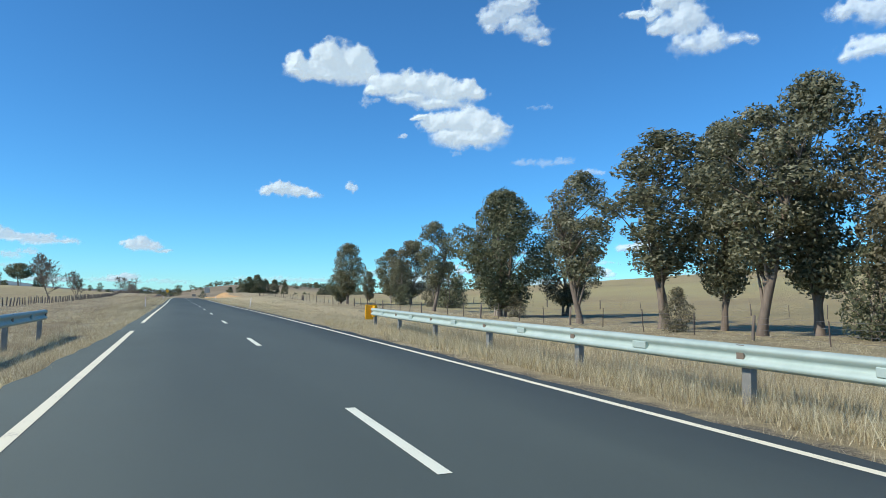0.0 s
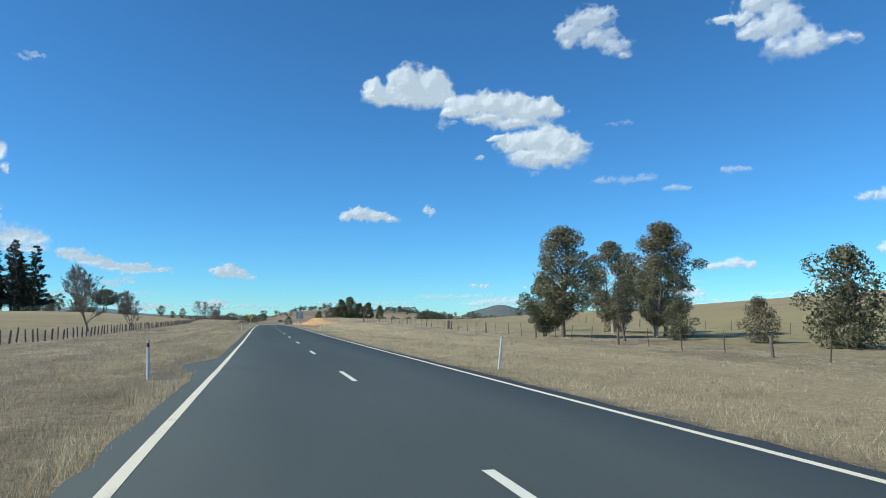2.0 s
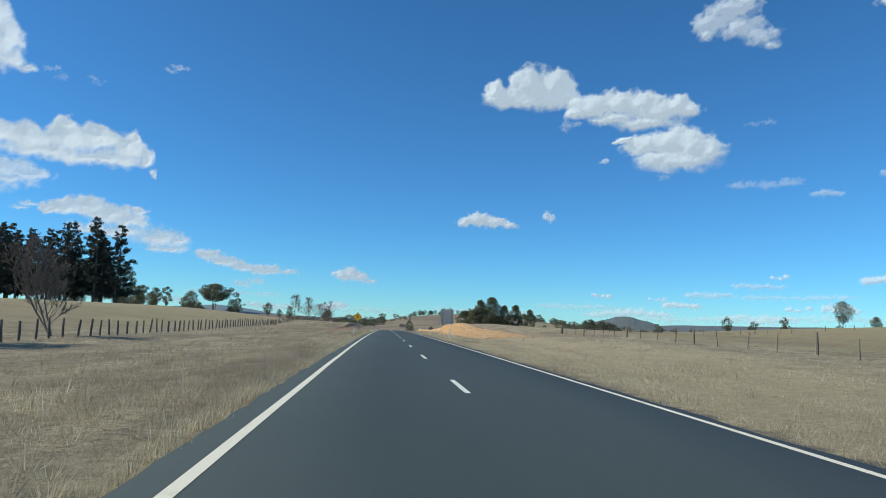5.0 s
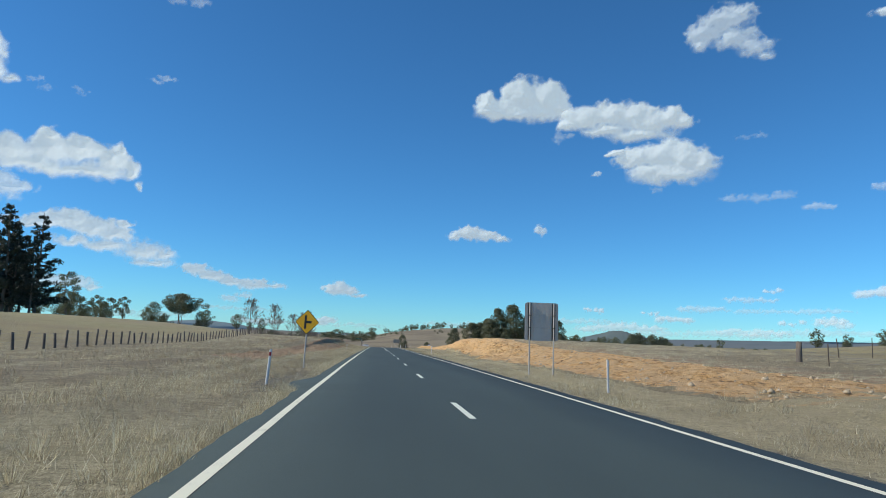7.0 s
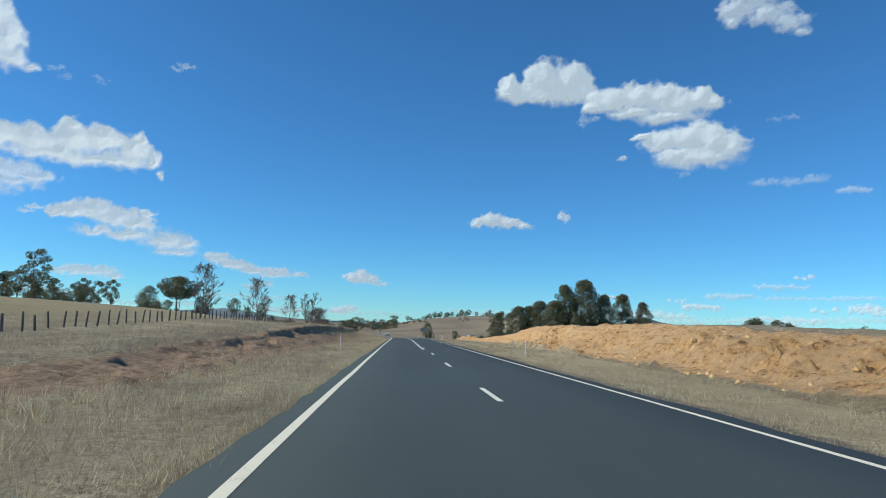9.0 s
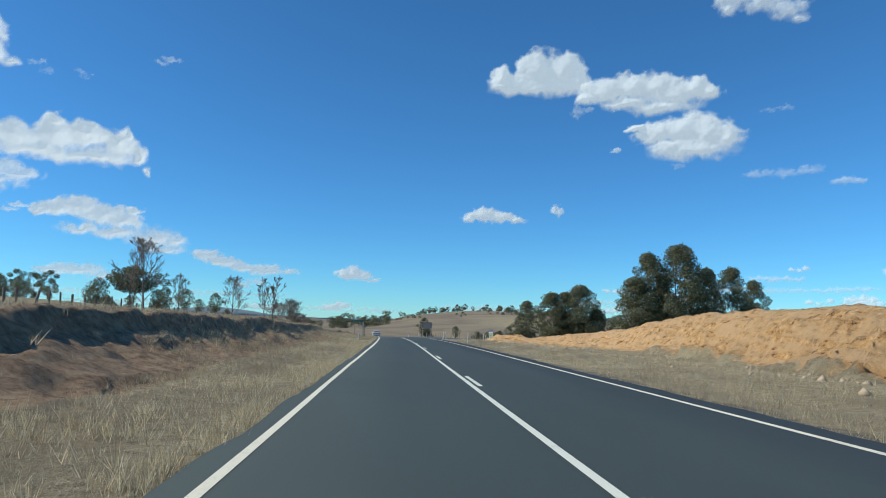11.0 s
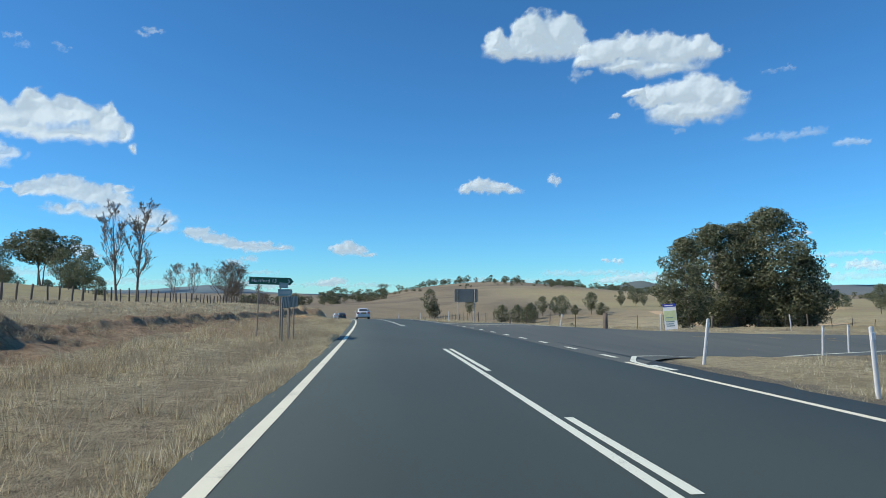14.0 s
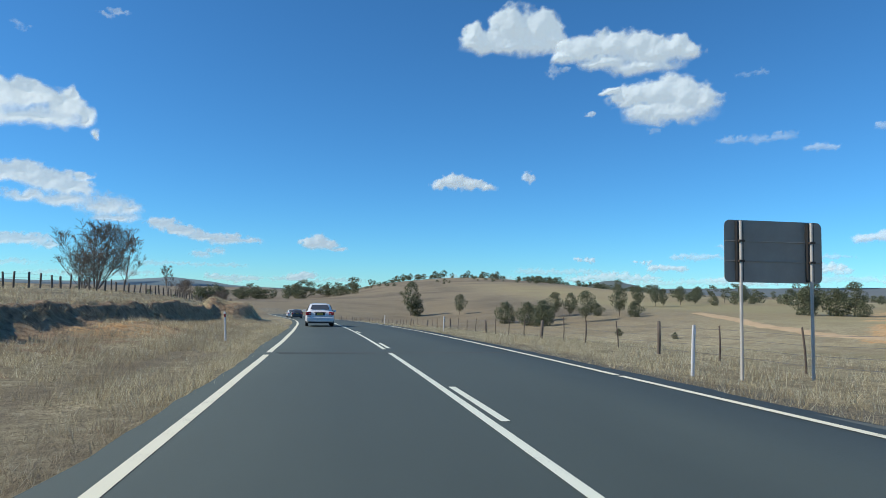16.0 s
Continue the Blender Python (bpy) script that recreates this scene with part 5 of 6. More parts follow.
def distant_woods():
    """The trees of the far skyline, too many to count: crowns and trunks joined."""
    raw = []
    for tr in FAR:
        arrays = []
        for me in tr:
            co, lv = np.zeros(len(me.vertices) * 3, dtype=np.float32), np.zeros(len(me.loops), dtype=np.int32)
            me.vertices.foreach_get("co", co)
            me.loops.foreach_get("vertex_index", lv)
            arrays.append((co.reshape(-1, 3), lv.reshape(len(me.polygons), -1)))
        raw.append(arrays)
    sets = ([], [])
    for k, x, y, wide, s, a in DISTANT:
        z = float(land(np.array([x]), np.array([y]))[0])
        for q in (0, 1):
            v, f = raw[k][q]
            c, n = math.cos(a) * wide, math.sin(a) * wide
            sets[q].append((np.stack([v[:, 0] * c - v[:, 1] * n + x, v[:, 0] * n + v[:, 1] * c + y, v[:, 2] * s + z], -1), f))
    v, f = join(sets[1])
    woods = tagged(new("distant_trees", mesh_of("distant_trees", v, f, M_LEAF_DARK)), "dark gum trees scattered along the far skyline", "trees", kind="stuff")
    v, f = join(sets[0])
    part("trunks", mesh_of("distant_trunks", v, f, M_BARK), None, woods)


def far_tree(x, y, s, k=None):
    plant("gum_tree", FAR[_rng.randrange(4)] if k is None else MID[k], x, y, _rng.random() * 360, s, FARLABEL, "tree", "scattered trees on the hills")


for x, n, s in ((20, 2, .9), (45, 5, 1.0), (58, 5, 1.2), (72, 3, 1.0), (98, 5, 1.25), (116, 1, 1.1), (126, 3, 1.0), (140, 3, 1.25), (158, 5, 1.2), (175, 2, 1.5),
                (208, 2, 1.0), (219, 6, 1.6), (233, 6, 1.7), (247, 5, 1.5), (262, 4, 1.3), (277, 3, 1.2), (292, 1, 1.0), (-15, 4, 1.0), (-40, 3, .9), (-70, 5, 1.0), (330, 3, 1), (372, 5, 1.1), (410, 3, 1)):
    for k in range(n):   # skyline of the hill ahead, in loose clumps
        a = x + _rng.gauss(0, 4.5)
        wood_tree(a, 1172 + _rng.uniform(-25, 30) + 0.1 * a, s * _rng.uniform(.7, 1.25))
for cx, cy, n in ((152, 1075, 5), (185, 1060, 8), (200, 1050, 8), (240, 1065, 9), (252, 1050, 9), (262, 1030, 7), (60, 1110, 6), (90, 1120, 4), (170, 980, 4), (300, 1000, 6)):
    for k in range(n):   # clumps on its flank
        wood_tree(cx + _rng.gauss(0, 9), cy + _rng.gauss(0, 10), _rng.uniform(.5, 1.0))
for k in range(26):      # low scrub over the flank of the hill
    cx, cy = _rng.uniform(-10, 330), _rng.uniform(900, 1120)
    for q in range(_rng.randrange(2, 6)):
        wood_tree(cx + _rng.gauss(0, 8), cy + _rng.gauss(0, 10), _rng.uniform(.25, .6), 3)
for k in range(60):      # valley on the right
    wood_tree(_rng.uniform(120, 520), _rng.uniform(660, 980), _rng.uniform(.7, 1.1))
for k in range(50):      # flat far skyline right and left
    wood_tree(_rng.uniform(420, 1500), _rng.uniform(1100, 1700), _rng.uniform(.9, 1.5))
for k in range(44):
    wood_tree(_rng.uniform(-420, -20), _rng.uniform(780, 1150), _rng.uniform(.8, 1.2))
for k in range(50):      # belt of gums beyond the bend, left of the hill
    wood_tree(_rng.uniform(-135, 0), _rng.uniform(890, 1010), _rng.uniform(1.0, 1.85))
for x, y, s, k in ((17.5, 612, 1.5, 1), (19.5, 613, 1.1, 2), (33, 602, .85, 0), (38, 556, 1.15, 2), (41, 545, 1.15, 2), (43, 538, 1.1, 2), (47, 552, 1.1, 2), (53, 561, .85, 0),
                   (57, 559, .8, 1), (53.5, 538, .95, 0), (62, 552, .65, 2), (66, 547, .9, 0), (67, 540, .8, 2), (97, 604, .85, 1), (105, 608, .95, 0), (110, 612, .8, 1), (122, 622, .9, 0), (135, 635, .8, 1),
                   (137, 624, .8, 2), (162, 646, .8, 0), (170, 650, .7, 2), (112, 536, 1.4, 1), (115, 531, 1.35, 2), (109, 534, 1.3, 2), (119, 530, 1.05, 0), (118, 526, .8, 2), (45, 497, .28, 2), (49, 484, .22, 2),
                   (110, 470, 1.1, 1), (118, 474, .9, 2), (104, 468, .8, 0), (70, 440, .5, 0), (52, 425, .5, 2), (48, 430, .75, 2), (187, 638, .9, 1), (169, 655, 1.0, 0), (195, 660, .9, 0), (210, 655, .8, 2), (150, 660, .9, 0), (128, 300, .95, 0), (135, 296, .6, 2), (141.5, 292, .95, 0), (118, 330, .5, 2)):
    far_tree(x, y, s, k)
for k in range(16):      # crest of the right-hand paddock
    wood_tree(_rng.uniform(150, 280), _rng.uniform(560, 700), _rng.uniform(.8, 1.2))
for x, y, s in ((110, 330, .75), (122, 335, .6), (135, 338, .8), (95, 350, .55), (160, 345, .5)):
    far_tree(x, y, s)
for x, y, s in ((67, 344, 1.0), (70, 347, 1.1), (73, 345, 1.0), (76, 346, .9), (79, 350, .85)):
    far_tree(x, y, s, 2)
distant_woods()


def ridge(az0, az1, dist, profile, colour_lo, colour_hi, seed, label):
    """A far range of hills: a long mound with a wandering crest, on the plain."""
    # the colours passed in carry the haze of distance over the forest
    mat = simple("far_forest_in_haze", colour_lo, colour_hi, 0.012, 1.0, 0, 0.0)
    n = 120
    az = np.radians(np.linspace(az0, az1, n))
    t = np.linspace(0, 1, n)
    crest = np.tan(np.radians(np.interp(t, np.linspace(0, 1, len(profile)), profile))) * dist
    crest = crest + dist * 0.0016 * fbm(t * 18, t * 0, 5, seed, 0.6)
    rows = []
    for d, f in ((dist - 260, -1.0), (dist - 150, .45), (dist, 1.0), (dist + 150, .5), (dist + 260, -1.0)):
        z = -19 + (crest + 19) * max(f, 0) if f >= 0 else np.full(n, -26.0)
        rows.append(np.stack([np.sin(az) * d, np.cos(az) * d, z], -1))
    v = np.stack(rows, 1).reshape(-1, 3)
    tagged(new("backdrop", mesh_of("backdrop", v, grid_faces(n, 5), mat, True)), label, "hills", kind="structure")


# blue-grey here is distance haze put into the base colour
ridge(-34, 3, 3900, [.15, .2, .28, .3, .25, .16, .12, .12, .17, .32, .52, .32, .0, -.15, -.17, -.18, -.18, -.18, -.2], (0.12, 0.18, 0.20), (0.16, 0.215, 0.225), 3, "far wooded range on the horizon, coloured blue-grey for haze")
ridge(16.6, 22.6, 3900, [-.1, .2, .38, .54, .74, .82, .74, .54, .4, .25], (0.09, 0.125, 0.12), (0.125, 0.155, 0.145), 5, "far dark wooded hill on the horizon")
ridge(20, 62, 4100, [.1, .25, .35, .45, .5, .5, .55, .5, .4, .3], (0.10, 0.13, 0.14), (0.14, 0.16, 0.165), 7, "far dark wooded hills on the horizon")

def valley_track():
    """A bare sandy farm track over the valley floor."""
    q = np.linspace(0, 1, 60)
    ty = np.interp(q, [0, .4, .7, 1], [545, 500, 470, 440])
    tx = np.interp(ty, [440, 461, 470, 483, 493, 505, 523, 541, 546], [76, 66.5, 66, 69, 71, 75, 81, 85, 88])
    rows = []
    for o in (-2.4, -1.2, 0, 1.2, 2.4):
        x = tx + o + 0.5 * fbm(ty / 3 + o, ty * 0, 3, 8)
        rows.append(np.stack([x, ty, land(x, ty) + 0.1 - 0.06 * abs(o)], -1))
    v = np.stack(rows, 1).reshape(-1, 3)
    tagged(new("farm_track", mesh_of("farm_track", v, grid_faces(60, 5), M_TRACK, True)), "bare sandy farm track across the valley", "track", kind="structure")


M_TRACK = simple("sandy_track", (0.40, 0.28, 0.15), (0.56, 0.42, 0.25), 1.2, 0.95, 0, 0.4)
valley_track()

# ---------------------------------------------------------------- fences
def post_mesh(seed, h, r, sides=7):
    rng = np.random.default_rng(seed)
    pts = np.array([[0, 0, -0.4], [rng.normal(0, .006), rng.normal(0, .006), h * .5], [rng.normal(0, .012), rng.normal(0, .012), h], [0, 0, h + .012]])
    v, f = tube_arrays(pts, [r * 1.05, r, r * .96, r * .3], sides)
    return mesh_of("post", v, f, M_POST if r > 0.03 else M_STEEL_POST)


WOOD_POSTS = [post_mesh(s, h, r) for s, h, r in ((1, 1.12, .075), (2, 1.2, .07), (3, 1.05, .085), (4, 1.16, .065))]
STEEL_POSTS = [post_mesh(s, h, .028, 4) for s, h in ((5, 1.1), (6, 1.18))]
STRAINER = post_mesh(8, 1.05, .16, 10)


def fence(label, points, spacing, wood_every, seed, wires=(0.25, 0.5, 0.75, 1.0), strainers=()):
    rng = random.Random(seed)
    e = tagged(new("fence"), label, "fence")
    pts = np.array(points, dtype=float)
    seg = np.concatenate([[0], np.cumsum(np.linalg.norm(np.diff(pts, axis=0), axis=1))])
    at = np.arange(0, seg[-1], spacing)
    at = at + np.array([rng.uniform(-.3, .3) for _ in at])
    xs, ys = np.interp(at, seg, pts[:, 0]), np.interp(at, seg, pts[:, 1])
    zs = land(xs, ys)
    for i, (x, y, z) in enumerate(zip(xs, ys, zs)):
        me = rng.choice(WOOD_POSTS) if i % wood_every == 0 else rng.choice(STEEL_POSTS if wood_every > 1 else WOOD_POSTS)
        part("post", me, None, e, "", pose(x, y, z - rng.uniform(0, .12), rng.gauss(0, 3), rng.gauss(0, 3), rng.uniform(0, 360)))
    for x, y in strainers:
        part("strainer_post", STRAINER, None, e, "thick timber strainer post", pose(x, y, float(land(x, y)), 0, 1, 0))
    for w in wires:
        v, f = tube_arrays(np.stack([xs, ys, zs + w - .05], -1), np.full(len(xs), 0.006), 3)
        part("wire", mesh_of("wire", v, f, M_WIRE), None, e)
    return e


fence("old paddock fence of split timber posts and wire", [(-20.5, 40), (-20.8, 150), (-22.5, 220), (-24, 265), (-24.5, 340), (-25, 375), (-24, 420), (-24.5, 470), (-30, 540)], 1.75, 1, 1)
fence("paddock fence of steel and timber posts with wire", [(20.4, -20), (20.6, 60), (20.8, 131), (21, 205)], 3.4, 4, 2, strainers=((20.85, 131.3), (21.0, 207)))
fence("wire fence running over the paddock rise", [(21, 207), (30, 212), (60, 235), (120, 270)], 4.5, 3, 3)
fence("roadside wire fence past the junction", [(13.7, 381), (9.5, 392), (8.2, 410), (7.0, 440), (4.5, 480), (-2, 530), (-12, 580)], 3.2, 4, 5, strainers=((13.7, 381),))
fence("wire fence dipping into the valley", [(13.7, 381), (30, 392), (60, 405), (120, 420)], 3.6, 4, 6)
fence("wire fence across the far side of the paddock", [(46, 10), (48, 60), (46, 120), (60, 200)], 4.0, 3, 7)


# ---------------------------------------------------------------- road furniture
def delineator_mesh():
    """A bowed plastic blade with a rounded top."""
    bm = bmesh.new()
    bmesh.ops.create_cone(bm, cap_ends=True, segments=16, radius1=.038, radius2=.036, depth=1.28, matrix=Matrix.Translation((0, 0, .34)))
    bmesh.ops.scale(bm, vec=(1, .55, 1), verts=bm.verts)
    bmesh.ops.bevel(bm, geom=[q for q in bm.edges if q.verts[0].co.z > .97 and q.verts[1].co.z > .97], offset=.012, segments=2, affect="EDGES")
    return bm


def delineator(x, y, lean=(0, 0), turn=0.0, red=True, h=1.0):
    z = float(land(x, y))
    e = new("guide_post")
    e.matrix_world = pose(x, y, z, lean[0], lean[1], turn) @ Matrix.Diagonal((1, 1, h, 1))
    tagged(e, "white plastic roadside guide post with reflector", "guide post", "guide posts along the road")
    part("post", delineator_mesh(), M_WHITE, e)
    part("reflector", box(bmesh.new(), -.03, .03, -.031, -.018, .80, .90, .003), M_RED if red else M_SIGNWHITE, e, "red reflector" if red else "white reflector")


for x, y, lean, red in ((-4.74, 67.2, (2, -2), 1), (-4.4, 124, (0, 1), 1), (-4.9, 192, (1, 4), 1), (-5.4, 262, (0, -2), 1), (-4.35, 327, (2, 3), 1), (-6.4, 407, (0, -3), 1),
                        (4.75, 68.2, (-2, 7), 0), (4.55, 130.5, (0, 1), 0), (5.0, 192.5, (0, -1), 0), (5.5, 258, (0, 1), 0), (5.5, 326.6, (-3, 5), 0),
                        (5.25, 345.3, (0, -4), 0), (5.3, 350.3, (2, 6), 0), (11.4, 355.2, (0, 2), 0), (14.3, 358.0, (1, 0), 0), (13.6, 371.6, (0, 1), 0), (9.3, 376.6, (0, 10), 0), (20, 359, (0, 0), 0), (26, 360, (0, 0), 0), (22, 373, (0, -6), 0),
                        (5.5, 388, (0, 0), 0), (4.3, 396, (0, 2), 0), (3.3, 424, (0, 1), 0), (1.0, 452, (0, 0), 0)):
    delineator(x, y, lean, 0, bool(red))


def w_beam(name, points, label, terminal_at_end=True):
    """Steel guard rail: a folded W-shaped rail on posts with blocks, and a yellow end terminal."""
    e = tagged(new(name), label, "guard rail")
    pts = np.array(points, dtype=float)
    n = len(pts)
    prof = [(0, .0), (.03, .015), (.075, .04), (.075, .085), (.03, .12), (.005, .155), (.03, .19), (.075, .225), (.075, .27), (.03, .295), (0, .31)]
    d = np.gradient(pts[:, :2], axis=0)
    d /= np.linalg.norm(d, axis=1)[:, None]
    side = np.stack([-d[:, 1], d[:, 0]], -1) * (-1 if pts[0, 0] > 0 else 1)
    z0 = road_z(pts[:, 1]) + 0.40
    front = [np.stack([pts[:, 0] + side[:, 0] * a, pts[:, 1] + side[:, 1] * a, z0 + b], -1) for a, b in prof]
    back = [np.stack([pts[:, 0] + side[:, 0] * (a - .006), pts[:, 1] + side[:, 1] * (a - .006), z0 + b], -1) for a, b in reversed(prof)]
    v = np.stack(front + back + [front[0]], 1).reshape(-1, 3)
    part("rail", mesh_of("rail", v, grid_faces(n, len(prof) * 2 + 1)[:, ::-1], M_GALV), None, e, "galvanised W-shaped steel rail")
    for i in range(0, n, 2):
        x, y = pts[i, 0] - side[i, 0] * .12, pts[i, 1] - side[i, 1] * .12
        z = float(road_z(y))
        p = part("post", box(bmesh.new(), -.055, .055, -.075, .075, -.5, .70, .006), M_RAILPOST, e, "", pose(x, y, z, 0, 0, 0))
        part("block", box(bmesh.new(), -.06, .06, -.06, .06, .42, .70, .004), M_BARK, p, "timber spacer block", pose(side[i, 0] * .1, 0, 0))
    for i in range(1, n, 2):
        x, y, z = pts[i, 0] + side[i, 0] * .05, pts[i, 1], z0[i]
        part("splice_bolt", box(bmesh.new(), -.03, .03, -.16, .16, .10, .21, .01), M_GALV, e, "", pose(x, y, z))
    return e


rail = w_beam("guard_rail", [(5.05 + 0.62 * max(0, 1 - k / 9.5) ** 2, 26.6 - 2.0 * k) for k in range(0, 36)], "galvanised steel guard rail beside the road")
part("end_terminal", box(bmesh.new(), -.28, .22, -.03, .03, .22, .84, .02), M_YELLOW, rail, "bright yellow end plate", pose(5.7, 26.85, float(road_z(26.8))))
part("terminal_side", box(bmesh.new(), .0, .03, -.35, .0, .34, .80, .01), M_YELLOW, rail, "yellow wrapped rail end", pose(5.72, 26.8, float(road_z(26.8))))
w_beam("guard_rail", [(-5.55 - 0.01 * k * k, 22.6 - 2.0 * k) for k in range(0, 30)], "galvanised steel guard rail on the far verge")


def rounded_plate(w, h, t, r, n=6):
    """An upright plate facing -y with rounded corners, centred on the origin."""
    bm = bmesh.new()
    ring = []
    for cx, cz, a0 in ((w / 2 - r, h / 2 - r, 0), (-w / 2 + r, h / 2 - r, 90), (-w / 2 + r, -h / 2 + r, 180), (w / 2 - r, -h / 2 + r, 270)):
        for k in range(n + 1):
            a = radians(a0 + 90 * k / n)
            ring.append(bm.verts.new((cx + r * math.cos(a), -t / 2, cz + r * math.sin(a))))
    face = bm.faces.new(ring)
    ext = bmesh.ops.extrude_face_region(bm, geom=[face])
    bmesh.ops.translate(bm, vec=(0, t, 0), verts=[v for v in ext["geom"] if isinstance(v, bmesh.types.BMVert)])
    bmesh.ops.recalc_face_normals(bm, faces=bm.faces)
    return bm


def pole_bm(h, r, x=0.0, y=0.0, sides=10):
    bm = bmesh.new()
    bmesh.ops.create_cone(bm, cap_ends=True, segments=sides, radius1=r, radius2=r, depth=h + .5, matrix=Matrix.Translation((x, y, (h - .5) / 2)))
    return bm


def turned(bm, deg):
    bmesh.ops.rotate(bm, verts=bm.verts, cent=(0, 0, 0), matrix=Matrix.Rotation(radians(deg), 3, "Y"))
    return bm


def junction_sign(x, y):
    e = new("warning_sign")
    e.matrix_world = pose(x, y, float(land(x, y)), 0, 1.5, -9)
    tagged(e, "yellow diamond side-road warning sign on a slim post", "road sign")
    part("post", pole_bm(2.5, .032), M_POLE, e)
    board = part("board", turned(rounded_plate(.78, .78, .004, .06), 45), M_BLACK, e, "black bordered diamond plate", pose(0, -.045, 2.02))
    part("face", turned(rounded_plate(.735, .735, .003, .05), 45), M_YELLOW, board, "yellow reflective sheet", pose(0, -.005, 0))
    part("symbol", box(bmesh.new(), -.075, .02, -.010, -.0075, -.30, .30), M_BLACK, board, "black main road bar", pose(-.045, 0, 0))
    part("symbol", box(bmesh.new(), .02, .25, -.010, -.0075, -.05, .055), M_BLACK, board, "black side road bar", pose(-.045, 0, 0))


junction_sign(-5.04, 203.2)


def sign_back(x0, x1, y, top, bottom, label, turn=0.0, sheet=M_GREY_BACK):
    """The grey back of a large two-post sign, with its stiffening rails."""
    w, h = x1 - x0, top - bottom
    e = new("road_sign")
    e.matrix_world = pose((x0 + x1) / 2, y, float(road_z(y)), 0, 0, turn)
    tagged(e, label, "road sign")
    zc = (top + bottom) / 2
    part("board", rounded_plate(w, h, .006, .12), sheet, e, "plain grey aluminium back", pose(0, .05, zc))
    for s in (-1, 1):
        part("post", pole_bm(top - .02, .032, s * w * .36, -.03), M_POLE, e)
        part("channel", box(bmesh.new(), s * w * .36 - .075, s * w * .36 - .045, -.03, .046, bottom + .03, top - .03, .004), M_BLACK, e, "dark mounting channel")
        part("channel", box(bmesh.new(), s * w * .36 + .042, s * w * .36 + .062, -.03, .046, bottom + .03, top - .03, .004), M_BLACK, e, "dark mounting channel")
    for k in range(2):
        z = bottom + h * (.34 + .32 * k)
        part("seam_rail", box(bmesh.new(), -w * .49, w * .49, .03, .046, z - .008, z + .008, .004), sheet, e)
        for s in (-1, 1):
            part("clamp", box(bmesh.new(), s * w * .36 - .06, s * w * .36 + .06, -.075, .01, z - .02, z + .02, .005), M_STEEL_POST, e)


sign_back(4.93, 6.5, 203.2, 3.26, 1.5, "grey back of a large road sign on two posts", -2)
sign_back(4.85, 6.98, 395.8, 2.9, 1.7, "dark weathered back of a wide road sign on two posts", 3, M_DARK_BACK)


def text_mesh(words, size, mat, name="lettering"):
    cu = bpy.data.curves.new(name, "FONT")
    cu.body, cu.size, cu.extrude, cu.align_x, cu.align_y = words, size, .002, "LEFT", "CENTER"
    ob = bpy.data.objects.new(name, cu)
    scene.collection.objects.link(ob)
    bpy.context.view_layer.update()
    me = bpy.data.meshes.new_from_object(ob.evaluated_get(bpy.context.evaluated_depsgraph_get()))
    bpy.data.objects.remove(ob)
    me.materials.clear()
    me.materials.append(mat)
    return me


def arrow_board(w, h):
    """Finger board that ends in a point to the right."""
    bm = bmesh.new()
    ring = [bm.verts.new((a, 0, b)) for a, b in ((0, -h / 2), (w - h * .45, -h / 2), (w, 0), (w - h * .45, h / 2), (0, h / 2))]
    f = bm.faces.new(ring)
    ext = bmesh.ops.extrude_face_region(bm, geom=[f])
    bmesh.ops.translate(bm, vec=(0, .006, 0), verts=[v for v in ext["geom"] if isinstance(v, bmesh.types.BMVert)])
    bmesh.ops.recalc_face_normals(bm, faces=bm.faces)
    return bm


def finger_signs(x, y):
    z = float(road_z(y)) - .2
    e = new("direction_sign")
    e.matrix_world = pose(x, y, z, 0, 1.5, 8)
    tagged(e, "green finger sign with white lettering on a slim post", "road sign")
    part("post", pole_bm(2.35, .026, .38, .02), M_POLE_DARK, e)
    b = part("board", arrow_board(1.72, .29), M_GREEN, e, "green arrow-ended board", pose(0, -.03, 2.44))
    part("lettering", text_mesh("Hartford 13", .2, M_SIGNWHITE), None, b, "white lettering", pose(.09, -.004, 0, 90, 0, 0))
    part("chevron", turned(box(bmesh.new(), -.012, .018, -.006, -.002, -.09, .01), 40), M_SIGNWHITE, b, "white chevron", pose(1.57, 0, .0))
    part("chevron", turned(box(bmesh.new(), -.012, .018, -.006, -.002, -.01, .09), -40), M_SIGNWHITE, b, "white chevron", pose(1.57, 0, .0))


finger_signs(-6.85, 363.4)


M_DIRTY = simple("dirty_white_sheet", (0.30, 0.29, 0.27), (0.52, 0.51, 0.48), 6, 0.6, 0, 0.05)


